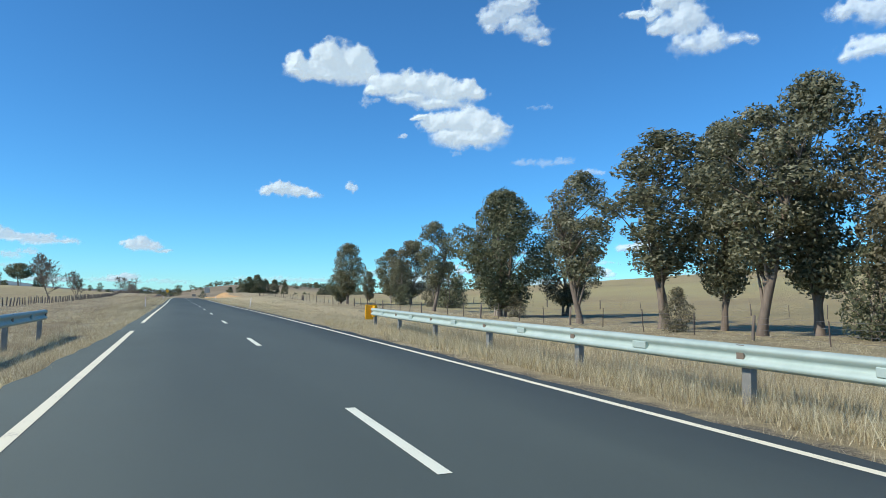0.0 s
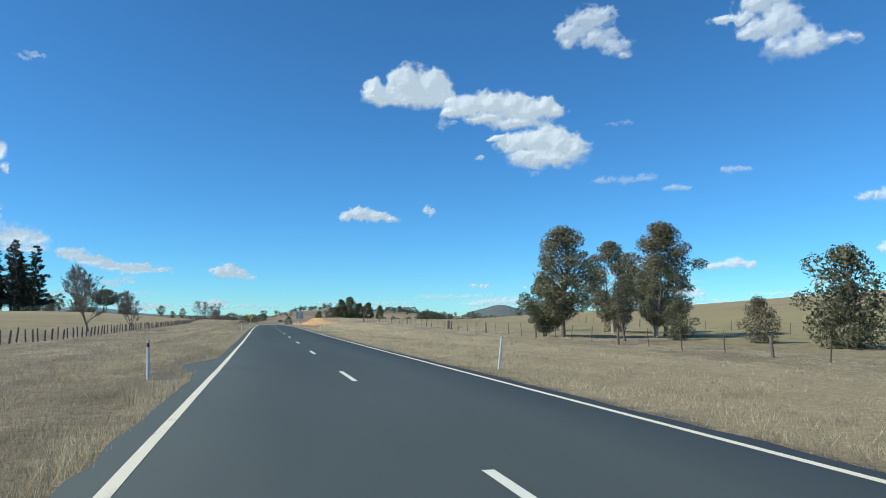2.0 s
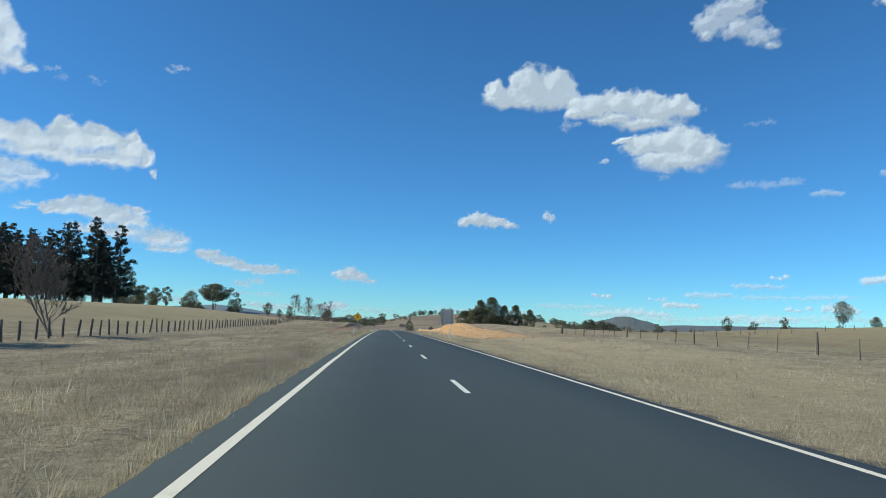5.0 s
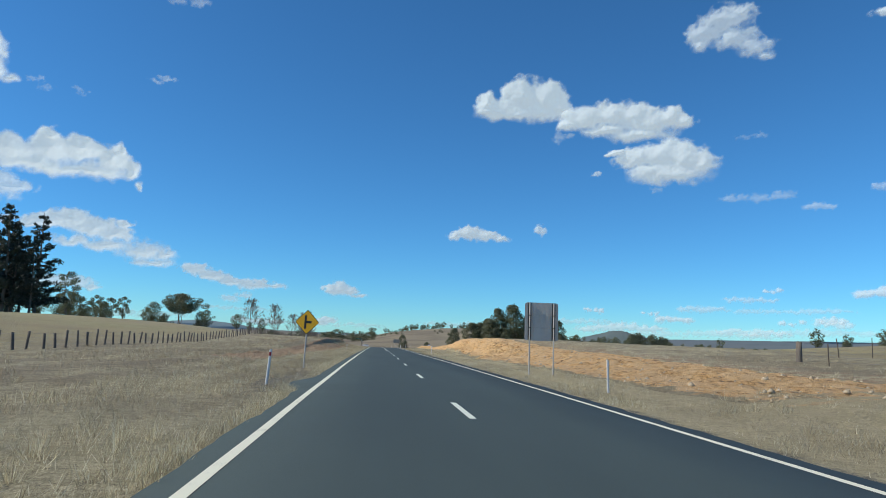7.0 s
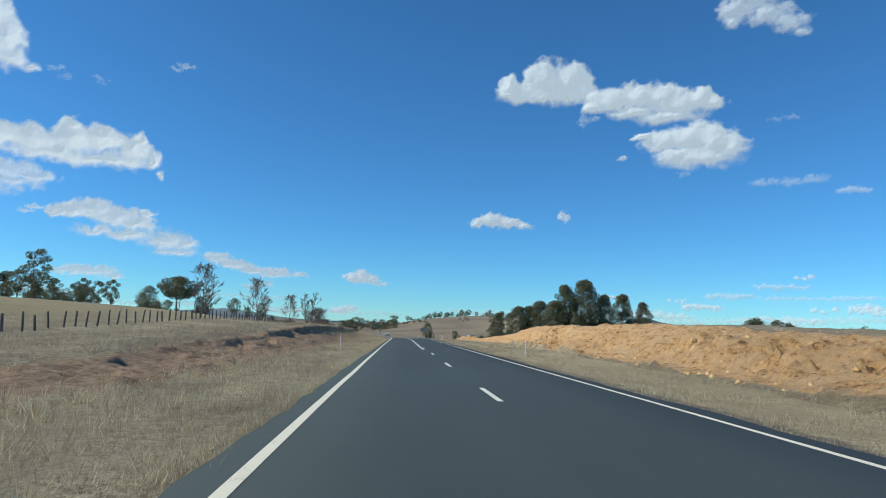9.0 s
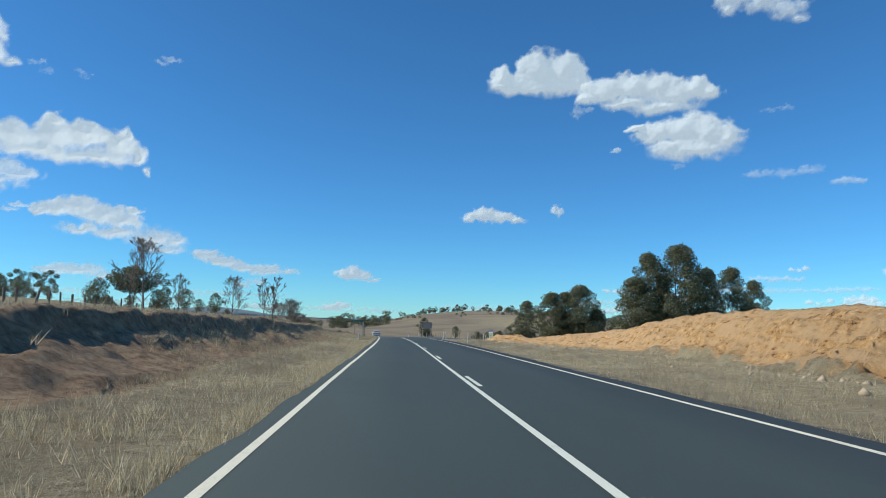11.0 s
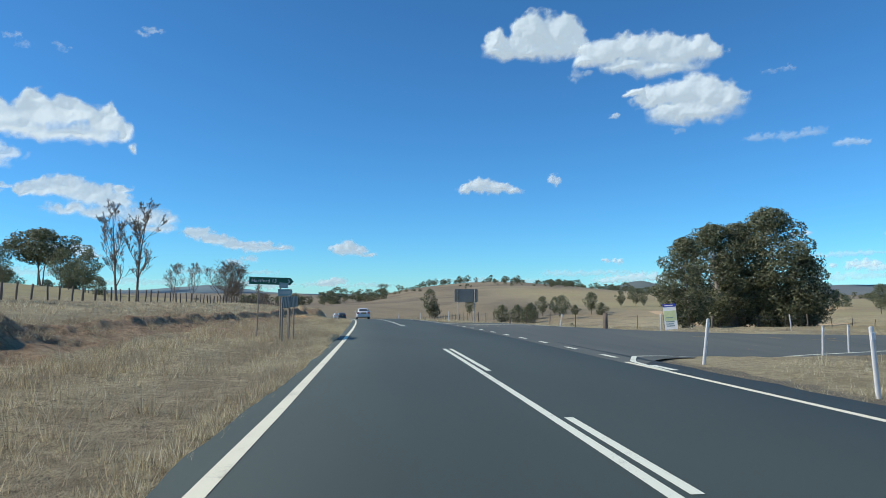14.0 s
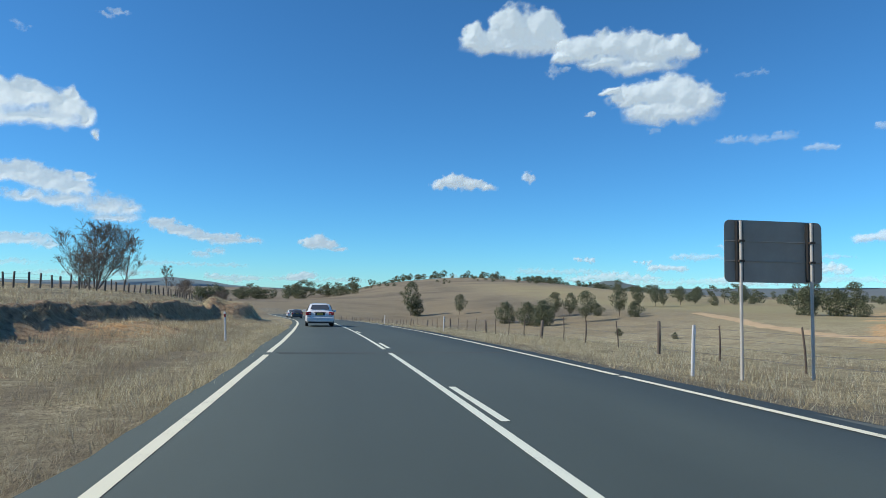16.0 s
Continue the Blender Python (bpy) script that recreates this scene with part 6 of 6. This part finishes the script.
def sight_board(x, y):
    """Striped board across the end of the side road, with the finger signs on the same line; both face that road."""
    z = float(road_z(y))
    e = new("hazard_board")
    e.matrix_world = pose(x, y, z, 0, 0, 88)
    tagged(e, "black and white striped sight board on three posts", "road sign")
    for dx in (.32, 1.7, 2.72):
        part("post", pole_bm(1.5, .03, dx, .035), M_POLE_DARK, e)
    b = part("board", box(bmesh.new(), 0, 3.4, -.012, .0, 1.13, 1.54, .004), M_DIRTY, e, "dirty white board")
    for k in range(11):
        bm = bmesh.new()
        x0 = .02 + .31 * k
        s = .16 if k < 5 else -.16 if k > 5 else 0
        pts = [(min(max(a, .004), 3.396), c) for a, c in ((x0, 1.135), (x0 + .16, 1.135), (x0 + .16 + s, 1.535), (x0 + s, 1.535))]
        bm.faces.new([bm.verts.new((a, -.015, c)) for a, c in pts])
        part("stripe", bm, M_BLACK, b, "black slanting stripe")
    f = new("information_sign")
    f.matrix_world = pose(x - .16, y + .1, z, 0, 0, 88)
    tagged(f, "faded blue-green finger signs stacked above the sight board", "road sign")
    for dx in (.7, 2.3):
        part("post", pole_bm(2.06 if dx < 1 else 1.82, .028, dx, .035), M_POLE_DARK, f)
    low = part("board", arrow_board(2.9, .25), M_TEAL, f, "faded blue-green board", pose(.1, 0, 1.69))
    part("lettering_bar", box(bmesh.new(), .2, 2.3, -.006, -.001, -.05, .05), M_DIRTY, low, "pale unreadable lettering")
    top = part("board", arrow_board(1.7, .2), M_TEAL, f, "faded blue-green board", pose(.35, 0, 1.95))
    part("lettering_bar", box(bmesh.new(), .15, 1.2, -.006, -.001, -.04, .04), M_DIRTY, top, "pale unreadable lettering")


sight_board(-5.05, 360.4)


def notice(x, y):
    e = new("notice_board")
    e.matrix_world = pose(x, y, float(land(x, y)), 0, -5, -20)
    tagged(e, "white and green property notice board with blue header", "sign")
    for s in (-.3, .3):
        part("post", box(bmesh.new(), s - .03, s + .03, .012, .07, -.3, 1.6, .005), M_POLE, e)
    b = part("board", box(bmesh.new(), -.36, .36, 0, .012, .12, 1.6, .003), M_SIGNWHITE, e)
    part("header", box(bmesh.new(), -.36, .36, -.006, -.001, 1.42, 1.6), M_BLUE, b, "deep blue header strip")
    part("picture", box(bmesh.new(), -.34, .34, -.006, -.001, .62, 1.2), M_PICTURE, b, "pale green picture panel")
    for k, z in enumerate((1.48, .78, .55, .42, .3)):
        part("lettering_bar", box(bmesh.new(), -.26, .2 - .05 * (k % 2), -.012, -.007, z, z + .05), M_SIGNWHITE if k == 0 else M_TEAL, b, "unreadable lettering")


notice(15.2, 373.8)

# ---------------------------------------------------------------- cars
def car_paint(name, colour, rough=0.25):
    m, nt, b = material(name, rough)
    f = noise_node(nt, 2.5, 4, 0.6)
    nt.links.new(ramp(nt, f, ((0.3, tuple(c * 0.9 for c in colour)), (0.7, colour))), b.inputs["Base Color"])
    b.inputs["Coat Weight"].default_value = 0.6
    b.inputs["Coat Roughness"].default_value = 0.08
    return m


M_CARWHITE = car_paint("white_car_paint", (0.72, 0.74, 0.75))
M_CARDARK = car_paint("dark_car_paint", (0.05, 0.06, 0.07))
M_GLASS = simple("dark_car_glass", (0.05, 0.055, 0.06), (0.09, 0.097, 0.105), 2, 0.05, 0, 0)
M_GLASS.node_tree.nodes["Principled BSDF"].inputs["Specular IOR Level"].default_value = 1.0
M_TYRE = simple("tyre_rubber", (0.012, 0.012, 0.012), (0.03, 0.03, 0.03), 20, 0.9, 0, 0.2)
M_RIM = simple("alloy_rim", (0.4, 0.41, 0.42), (0.55, 0.56, 0.57), 8, 0.35, 0.8, 0)
M_TAIL = simple("red_tail_lamp", (0.28, 0.008, 0.012), (0.42, 0.015, 0.02), 12, 0.15, 0, 0)
M_LAMPCLEAR = simple("clear_lamp_lens", (0.55, 0.5, 0.5), (0.7, 0.66, 0.65), 12, 0.15, 0, 0)
M_TRIM = simple("black_car_trim", (0.015, 0.015, 0.016), (0.035, 0.035, 0.036), 14, 0.6, 0, 0.1)
M_PLATE = simple("yellow_number_plate", (0.5, 0.42, 0.05), (0.62, 0.55, 0.1), 20, 0.5, 0, 0)


def loft(sections, mat, name):
    """Skin over rings of equal length, given as (n, m, 3), with closed ends."""
    a = np.array(sections, dtype=float)
    n, m, _ = a.shape
    bm = bmesh.new()
    vs = [[bm.verts.new(p) for p in ring] for ring in a]
    for i in range(n - 1):
        for j in range(m):
            bm.faces.new((vs[i][j], vs[i][(j + 1) % m], vs[i + 1][(j + 1) % m], vs[i + 1][j]))
    bm.faces.new(list(reversed(vs[0])))
    bm.faces.new(vs[-1])
    bmesh.ops.recalc_face_normals(bm, faces=bm.faces)
    me = bpy.data.meshes.new(name)
    bm.to_mesh(me)
    bm.free()
    me.materials.append(mat)
    me.polygons.foreach_set("use_smooth", np.ones(len(me.polygons), dtype=bool))
    return me


def quad_panel(corners, mat, name, thick=.012):
    bm = bmesh.new()
    f = bm.faces.new([bm.verts.new(c) for c in corners])
    bmesh.ops.recalc_face_normals(bm, faces=bm.faces)
    bmesh.ops.subdivide_edges(bm, edges=list(bm.edges), cuts=2, use_grid_fill=True)
    n = Vector(f.normal) if f.is_valid else Vector((0, -1, 0))
    ext = bmesh.ops.extrude_face_region(bm, geom=list(bm.faces))
    bmesh.ops.translate(bm, vec=n * thick, verts=[v for v in ext["geom"] if isinstance(v, bmesh.types.BMVert)])
    bmesh.ops.recalc_face_normals(bm, faces=bm.faces)
    me = bpy.data.meshes.new(name)
    bm.to_mesh(me)
    bm.free()
    me.materials.append(mat)
    return me


def sedan(x, y, turn, mat, label):
    """Four-door saloon, 4.8 m long, whose tail stands at y = 0 of its own frame and which faces +y."""
    e = new("car")
    e.matrix_world = pose(x, y, float(road_z(y)) + .012, math.degrees(float(np.interp(y, ROAD_Y, _f))), 0, turn)
    tagged(e, label, "car", "cars ahead on the road")

    def ring(yy, hw, z0, z1, belt, crown=.03):
        half = [(hw * .80, z0), (hw * .95, z0 + .06), (hw * .985, z0 + .2), (hw, (z0 + belt) / 2), (hw * .975, belt - .07), (hw * .9, belt), (hw * .6, z1), (hw * .25, z1 + crown)]
        pts = half + [(-a, b) for a, b in reversed(half)]
        return [(a, yy, b) for a, b in pts]

    body = [ring(.0, .78, .42, .66, .62, .0), ring(.03, .86, .30, .86, .82), ring(.12, .89, .24, .97, .93), ring(.5, .9, .2, 1.0, .95), ring(.95, .905, .2, 1.0, .95),
            ring(2.2, .91, .19, .98, .94), ring(3.4, .905, .19, .97, .92), ring(3.7, .9, .19, .95, .88), ring(4.3, .87, .2, .82, .76), ring(4.68, .8, .24, .66, .6), ring(4.8, .66, .34, .56, .52)]
    part("body", loft(body, mat, "body"), None, e)

    def cabin(yy, hw, z0, z1):
        half = [(hw, z0), (hw * .90, z0 + (z1 - z0) * .5), (hw * .78, z1 - .07), (hw * .68, z1 - .015), (hw * .35, z1 + .012)]
        pts = half + [(-a, b) for a, b in reversed(half)]
        return [(a, yy, b) for a, b in pts]

    part("cabin", loft([cabin(.62, .80, .93, .985), cabin(.95, .81, .93, 1.22), cabin(1.28, .82, .93, 1.43), cabin(1.9, .83, .93, 1.475), cabin(2.5, .83, .93, 1.45), cabin(3.0, .82, .93, 1.22), cabin(3.45, .8, .9, .97)], mat, "cabin"), None, e)
    part("rear_window", quad_panel([(-.60, .69, 1.09), (.60, .69, 1.09), (.50, 1.08, 1.365), (-.50, 1.08, 1.365)], M_GLASS, "rear_window", .02), None, e, "dark tinted rear window")
    part("windscreen", quad_panel([(.70, 3.38, 1.0), (-.70, 3.38, 1.0), (-.58, 2.62, 1.42), (.58, 2.62, 1.42)], M_GLASS, "windscreen", .02), None, e, "dark windscreen")
    for s in (-1, 1):
        c = [(s * .80, .98, .99), (s * .82, 3.05, .99), (s * .67, 2.55, 1.37), (s * .66, 1.42, 1.36)]
        part("side_window", quad_panel(c if s > 0 else c[::-1], M_GLASS, "side_window", .03), None, e)
        lamp = part("tail_lamp", box(bmesh.new(), -.165, .165, -.03, .14, -.10, .10, .03), M_TAIL, e, "red tail lamp", pose(s * .71, -.005, .82, 0, s * 8, -s * 6))
        part("reversing_lens", box(bmesh.new(), -.06, .06, -.036, .0, -.055, -.01, .008), M_LAMPCLEAR, lamp, "clear lens", pose(-s * .06, 0, 0))
        part("mirror", box(bmesh.new(), -.11, .11, -.06, .06, -.07, .07, .03), mat, e, "door mirror", pose(s * 1.0, 2.85, 1.0))
        for yy in (.98, 3.75):
            bm = bmesh.new()
            bmesh.ops.create_cone(bm, cap_ends=True, segments=24, radius1=.315, radius2=.315, depth=.2)
            bmesh.ops.bevel(bm, geom=[q for q in bm.edges if len(q.link_faces) == 2 and abs(q.verts[0].co.z - q.verts[1].co.z) < 1e-4], offset=.03, segments=2, affect="EDGES")
            bmesh.ops.rotate(bm, verts=bm.verts, cent=(0, 0, 0), matrix=Matrix.Rotation(radians(90), 3, "Y"))
            w = part("wheel", bm, M_TYRE, e, "black tyre", pose(s * .80, yy, .315))
            bm = bmesh.new()
            bmesh.ops.create_cone(bm, cap_ends=True, segments=20, radius1=.2, radius2=.17, depth=.03)
            bmesh.ops.rotate(bm, verts=bm.verts, cent=(0, 0, 0), matrix=Matrix.Rotation(radians(90 * s), 3, "Y"))
            part("rim", bm, M_RIM, w, "alloy rim", pose(s * .11, 0, 0))
    part("bumper", box(bmesh.new(), -.84, .84, -.05, .16, .30, .60, .05), mat, e, "painted rear bumper")
    part("lower_valance", box(bmesh.new(), -.74, .74, -.02, .3, .2, .315, .03), M_TRIM, e, "black lower valance")
    part("plate_recess", box(bmesh.new(), -.30, .30, -.012, .03, .70, .88, .01), M_TRIM, e)
    p = part("number_plate", box(bmesh.new(), -.186, .186, -.022, -.013, .73, .835, .003), M_PLATE, e, "yellow number plate")
    part("plate_bar", box(bmesh.new(), -.14, .14, -.026, -.0225, .765, .80), M_TRIM, p)
    part("boot_trim", box(bmesh.new(), -.36, .36, -.025, .02, .885, .915, .008), M_TRIM, e, "dark boot trim strip")
    part("exhaust", pole_bm(.0, .03, .0, .0), M_POLE, e, "exhaust pipe", pose(.5, .1, .25, 90, 0, 0))
    return e


def on_road(y, lat):
    h = float(heading(np.array([y]))[0])
    return float(road_x(y)) + math.cos(h) * lat, y + math.sin(h) * lat, math.degrees(h)


for yy, lat, mat, label in ((426.6, -1.75, M_CARWHITE, "white four-door saloon car driving away"), (496, -1.9, M_CARDARK, "dark saloon car driving away in the distance"), (512, -1.9, M_CARWHITE, "white saloon car far ahead on the bend")):
    cx, cy, turn = on_road(yy, lat)
    sedan(cx, cy, turn, mat, label)


# ---------------------------------------------------------------- grass, stones, litter of the verge
def grass(name, seed, n, lat0, lat1, y0, y1, height, blades, width, label, power=1.0, keep=None, pale=0.0, upright=1.0, dome=0.0):
    rng = np.random.default_rng(seed)
    lat = np.sign(lat1) * (abs(lat0) + (abs(lat1) - abs(lat0)) * rng.random(n) ** power)
    y = rng.uniform(y0, y1, n)
    x = road_x(y) + lat
    patch = fbm(x / 1.4, y / 2.2, 3, seed + 3)
    ok = patch > rng.uniform(-0.3, 0.2, n)
    edge = np.where(lat > 0, right_edge(y), -left_edge(y))
    ok &= np.abs(lat) > edge + 0.06
    ok &= ~((lat > 3) & (np.abs(y - side_mid(lat)) < np.interp(lat, [3, 8, 14, 70], [14, 10.5, 7.5, 5])))
    base, wide, high, w = right_cut(y)
    bare = (lat > 0) * smooth((lat - base + .9) / 1.0) * smooth((base + wide + .8 - lat) / .8) * w
    base, wide, high, foot, w = left_cut(y)
    bare = np.maximum(bare, np.where(y > 285, .15, .85) * (lat < 0) * smooth((-lat - base + .2) / .6) * smooth((base + wide + .2 + lat) / .4) * w)
    ok &= rng.random(n) > bare * 1.02
    if keep is not None:
        ok &= keep(x, y, lat)
    x, y, lat, patch = x[ok], y[ok], lat[ok], patch[ok]
    z = land(x, y)
    n = len(x)
    tall = height * (0.65 + 1.1 * np.clip(patch + 0.3, 0, 1)) * rng.uniform(0.6, 1.3, n)
    k = blades
    bx = np.repeat(x, k) + rng.normal(0, .055 + 2.0 * width, n * k)
    by = np.repeat(y, k) + rng.normal(0, .055 + 2.0 * width, n * k)
    bz = np.repeat(z, k) - .02
    hh = np.repeat(tall, k) * rng.uniform(.5, 1.15, n * k)
    ang = rng.uniform(0, 2 * np.pi, n * k)
    lean = hh * rng.uniform(.15, .95, n * k) * upright
    if dome:      # a tussock: blades spring from one foot and arch outwards
        rad = np.sqrt(rng.random(n * k))
        wide = np.repeat(dome * rng.uniform(.6, 1.4, n), k)
        bx, by = np.repeat(x, k) + np.cos(ang) * rad * wide * .45, np.repeat(y, k) + np.sin(ang) * rad * wide * .45
        lean, hh = wide * rad * rng.uniform(.6, 1.1, n * k), hh * (1.05 - .55 * rad ** 2)
    tip = np.stack([bx + np.cos(ang) * lean, by + np.sin(ang) * lean, bz + hh], -1)
    a2 = rng.uniform(0, 2 * np.pi, n * k)
    wv = np.stack([np.cos(a2), np.sin(a2), 0 * a2], -1) * (width * rng.uniform(.6, 1.4, n * k))[:, None]
    base = np.stack([bx, by, bz], -1)
    v = np.stack([base - wv, base + wv, tip], 1).reshape(-1, 3)
    tone = np.clip(drift(x, y) + pale, 0, 1)
    me = mesh_of(name, v, np.arange(len(v)).reshape(-1, 3), M_GRASS, False, {"tone": np.repeat(np.repeat(tone, k), 3)})
    tagged(new(name, me), label, "grass", kind="stuff")


GR = "dry straw-coloured roadside grass in tufts"
TUSS = "thick tussocks of pale dry grass"


def beside(d):
    """Keeps what grows within d of the broken edge of the asphalt."""
    return lambda x, y, lat: np.abs(lat) - np.where(lat > 0, right_edge(y), -left_edge(y)) < d + 0.4 * fbm(x / 2, y / 2, 2, 301)


def drifts(seed, over):
    return lambda x, y, lat: fbm(x / 2.2, y / 3.0, 2, seed) > over


grass("grass", 1, 42000, -3.7, -8.2, -5, 425, .165, 11, .0038, GR, 1.2)
grass("grass", 2, 36000, 3.6, 9.5, -5, 425, .13, 10, .004, GR, 1.2)
grass("grass", 12, 46000, -3.6, -5.2, -5, 425, .17, 11, .0038, "pale dry grass fringing the broken asphalt edge", 1.0, beside(.45), .45, .8)
grass("grass", 13, 20000, 3.9, 6.0, -5, 425, .13, 8, .005, "pale dry grass beyond the gravel shoulder", 1.0, drifts(311, -.02), .35)
grass("grass", 9, 9000, -4.0, -9.0, -5, 440, .27, 26, .0045, TUSS, 1.0, drifts(177, .02), .2, .7, .2)
grass("grass", 10, 6500, 4.4, 10, -5, 440, .22, 22, .0045, TUSS, 1.0, drifts(187, .04), .2, .7, .18)
grass("grass", 11, 12000, -6.8, -11.8, 284, 452, .19, 9, .005, "brown dry grass over the face of the bank", 1.0, None, -.35)
grass("grass", 3, 14000, -7.5, -24, 0, 470, .22, 7, .010, "tall dry grass on the bank", 1.3, None, -.1)
grass("grass", 4, 10000, 8.5, 24, 0, 470, .14, 6, .010, "dry paddock grass")
grass("grass", 14, 5200, 6.5, 17, -5, 360, .24, 15, .0065, TUSS, 1.0, drifts(197, .0), .25, .7, .24)
grass("grass", 15, 2600, -5.6, -11, 318, 445, .32, 18, .006, "grey-brown weedy clumps below the bank", 1.0, drifts(199, .03), -.7, .7, .3)
grass("grass", 5, 11000, 4.3, 9, -5, 30, .30, 12, .004, "tall dry grass under the guard rail", 1.2, None, .2, .7)
grass("grass", 6, 8000, -10.8, -20, 205, 470, .24, 7, .009, "tall dry grass on top of the cutting")
grass("grass", 7, 9000, -4.4, -9.5, 205, 445, .28, 10, .004, "tall dry grass at the foot of the cutting", 1.0, lambda x, y, lat: fbm(x / 3, y / 5, 2, 77) > 0.03, .1, .7)
grass("grass", 8, 7000, 4.2, 22, 383, 470, .28, 9, .0042, "tall dry grass along the valley fence", 1.2, None, .2, .7)


def rubble():
    """Loose stones on the bare clay, each a small uneven block, in one heap of stuff."""
    rng = np.random.default_rng(5)
    n = 3600
    lat = rng.uniform(7.8, 16, n)
    y = rng.uniform(188, 335, n)
    keep = rng.random(n) < np.where(y < 232, 1.0, .45)
    lat, y = lat[keep], y[keep]
    left = rng.random(len(lat)) < .14
    lat = np.where(left, -rng.uniform(6.3, 8.5, len(lat)), lat)
    x = road_x(y) + lat
    z = land(x, y)
    s = (.025 + .12 * rng.random(len(x)) ** 4) * np.where(lat < 0, .45, 1.0)
    base = np.array([[1, 0, 0], [0, 1, 0], [-1, 0, 0], [0, -1, 0], [0, 0, .8], [0, 0, -.6]])
    v = base[None] * s[:, None, None] * rng.uniform(.6, 1.4, (len(x), 6, 3)) + np.stack([x, y, z], -1)[:, None]
    f = np.array([[0, 1, 4], [1, 2, 4], [2, 3, 4], [3, 0, 4], [1, 0, 5], [2, 1, 5], [3, 2, 5], [0, 3, 5]])
    faces = (f[None] + (np.arange(len(x)) * 6)[:, None, None]).reshape(-1, 3)
    tagged(new("rubble", mesh_of("rubble", v.reshape(-1, 3), faces, M_STONE)), "pale loose stones scattered on the clay", "stones", kind="stuff")


rubble()


def clods():
    """Broken lumps standing out of the clay face."""
    rng = np.random.default_rng(15)
    n = 5200
    y = rng.uniform(228, 338, n)
    base, wide, high, w = right_cut(y)
    lat = base + wide * rng.uniform(-.15, 1.0, n)
    keep = fbm(lat / 1.8, y / 3.5, 3, 91) > rng.uniform(0, .22, n)
    lat, y = lat[keep], y[keep]
    x = road_x(y) + lat
    z = land(x, y)
    s = .03 + .15 * rng.random(len(x)) ** 2.5
    base = np.array([[1, 0, 0], [0, 1, 0], [-1, 0, 0], [0, -1, 0], [0, 0, .9], [0, 0, -.6]])
    v = base[None] * s[:, None, None] * rng.uniform(.5, 1.5, (len(x), 6, 3)) + np.stack([x, y, z], -1)[:, None]
    f = np.array([[0, 1, 4], [1, 2, 4], [2, 3, 4], [3, 0, 4], [1, 0, 5], [2, 1, 5], [3, 2, 5], [0, 3, 5]])
    faces = (f[None] + (np.arange(len(x)) * 6)[:, None, None]).reshape(-1, 3)
    tagged(new("clay_lumps", mesh_of("clay_lumps", v.reshape(-1, 3), faces, M_CLOD)), "broken orange clay lumps on the cutting face", "earth", kind="stuff")


clods()
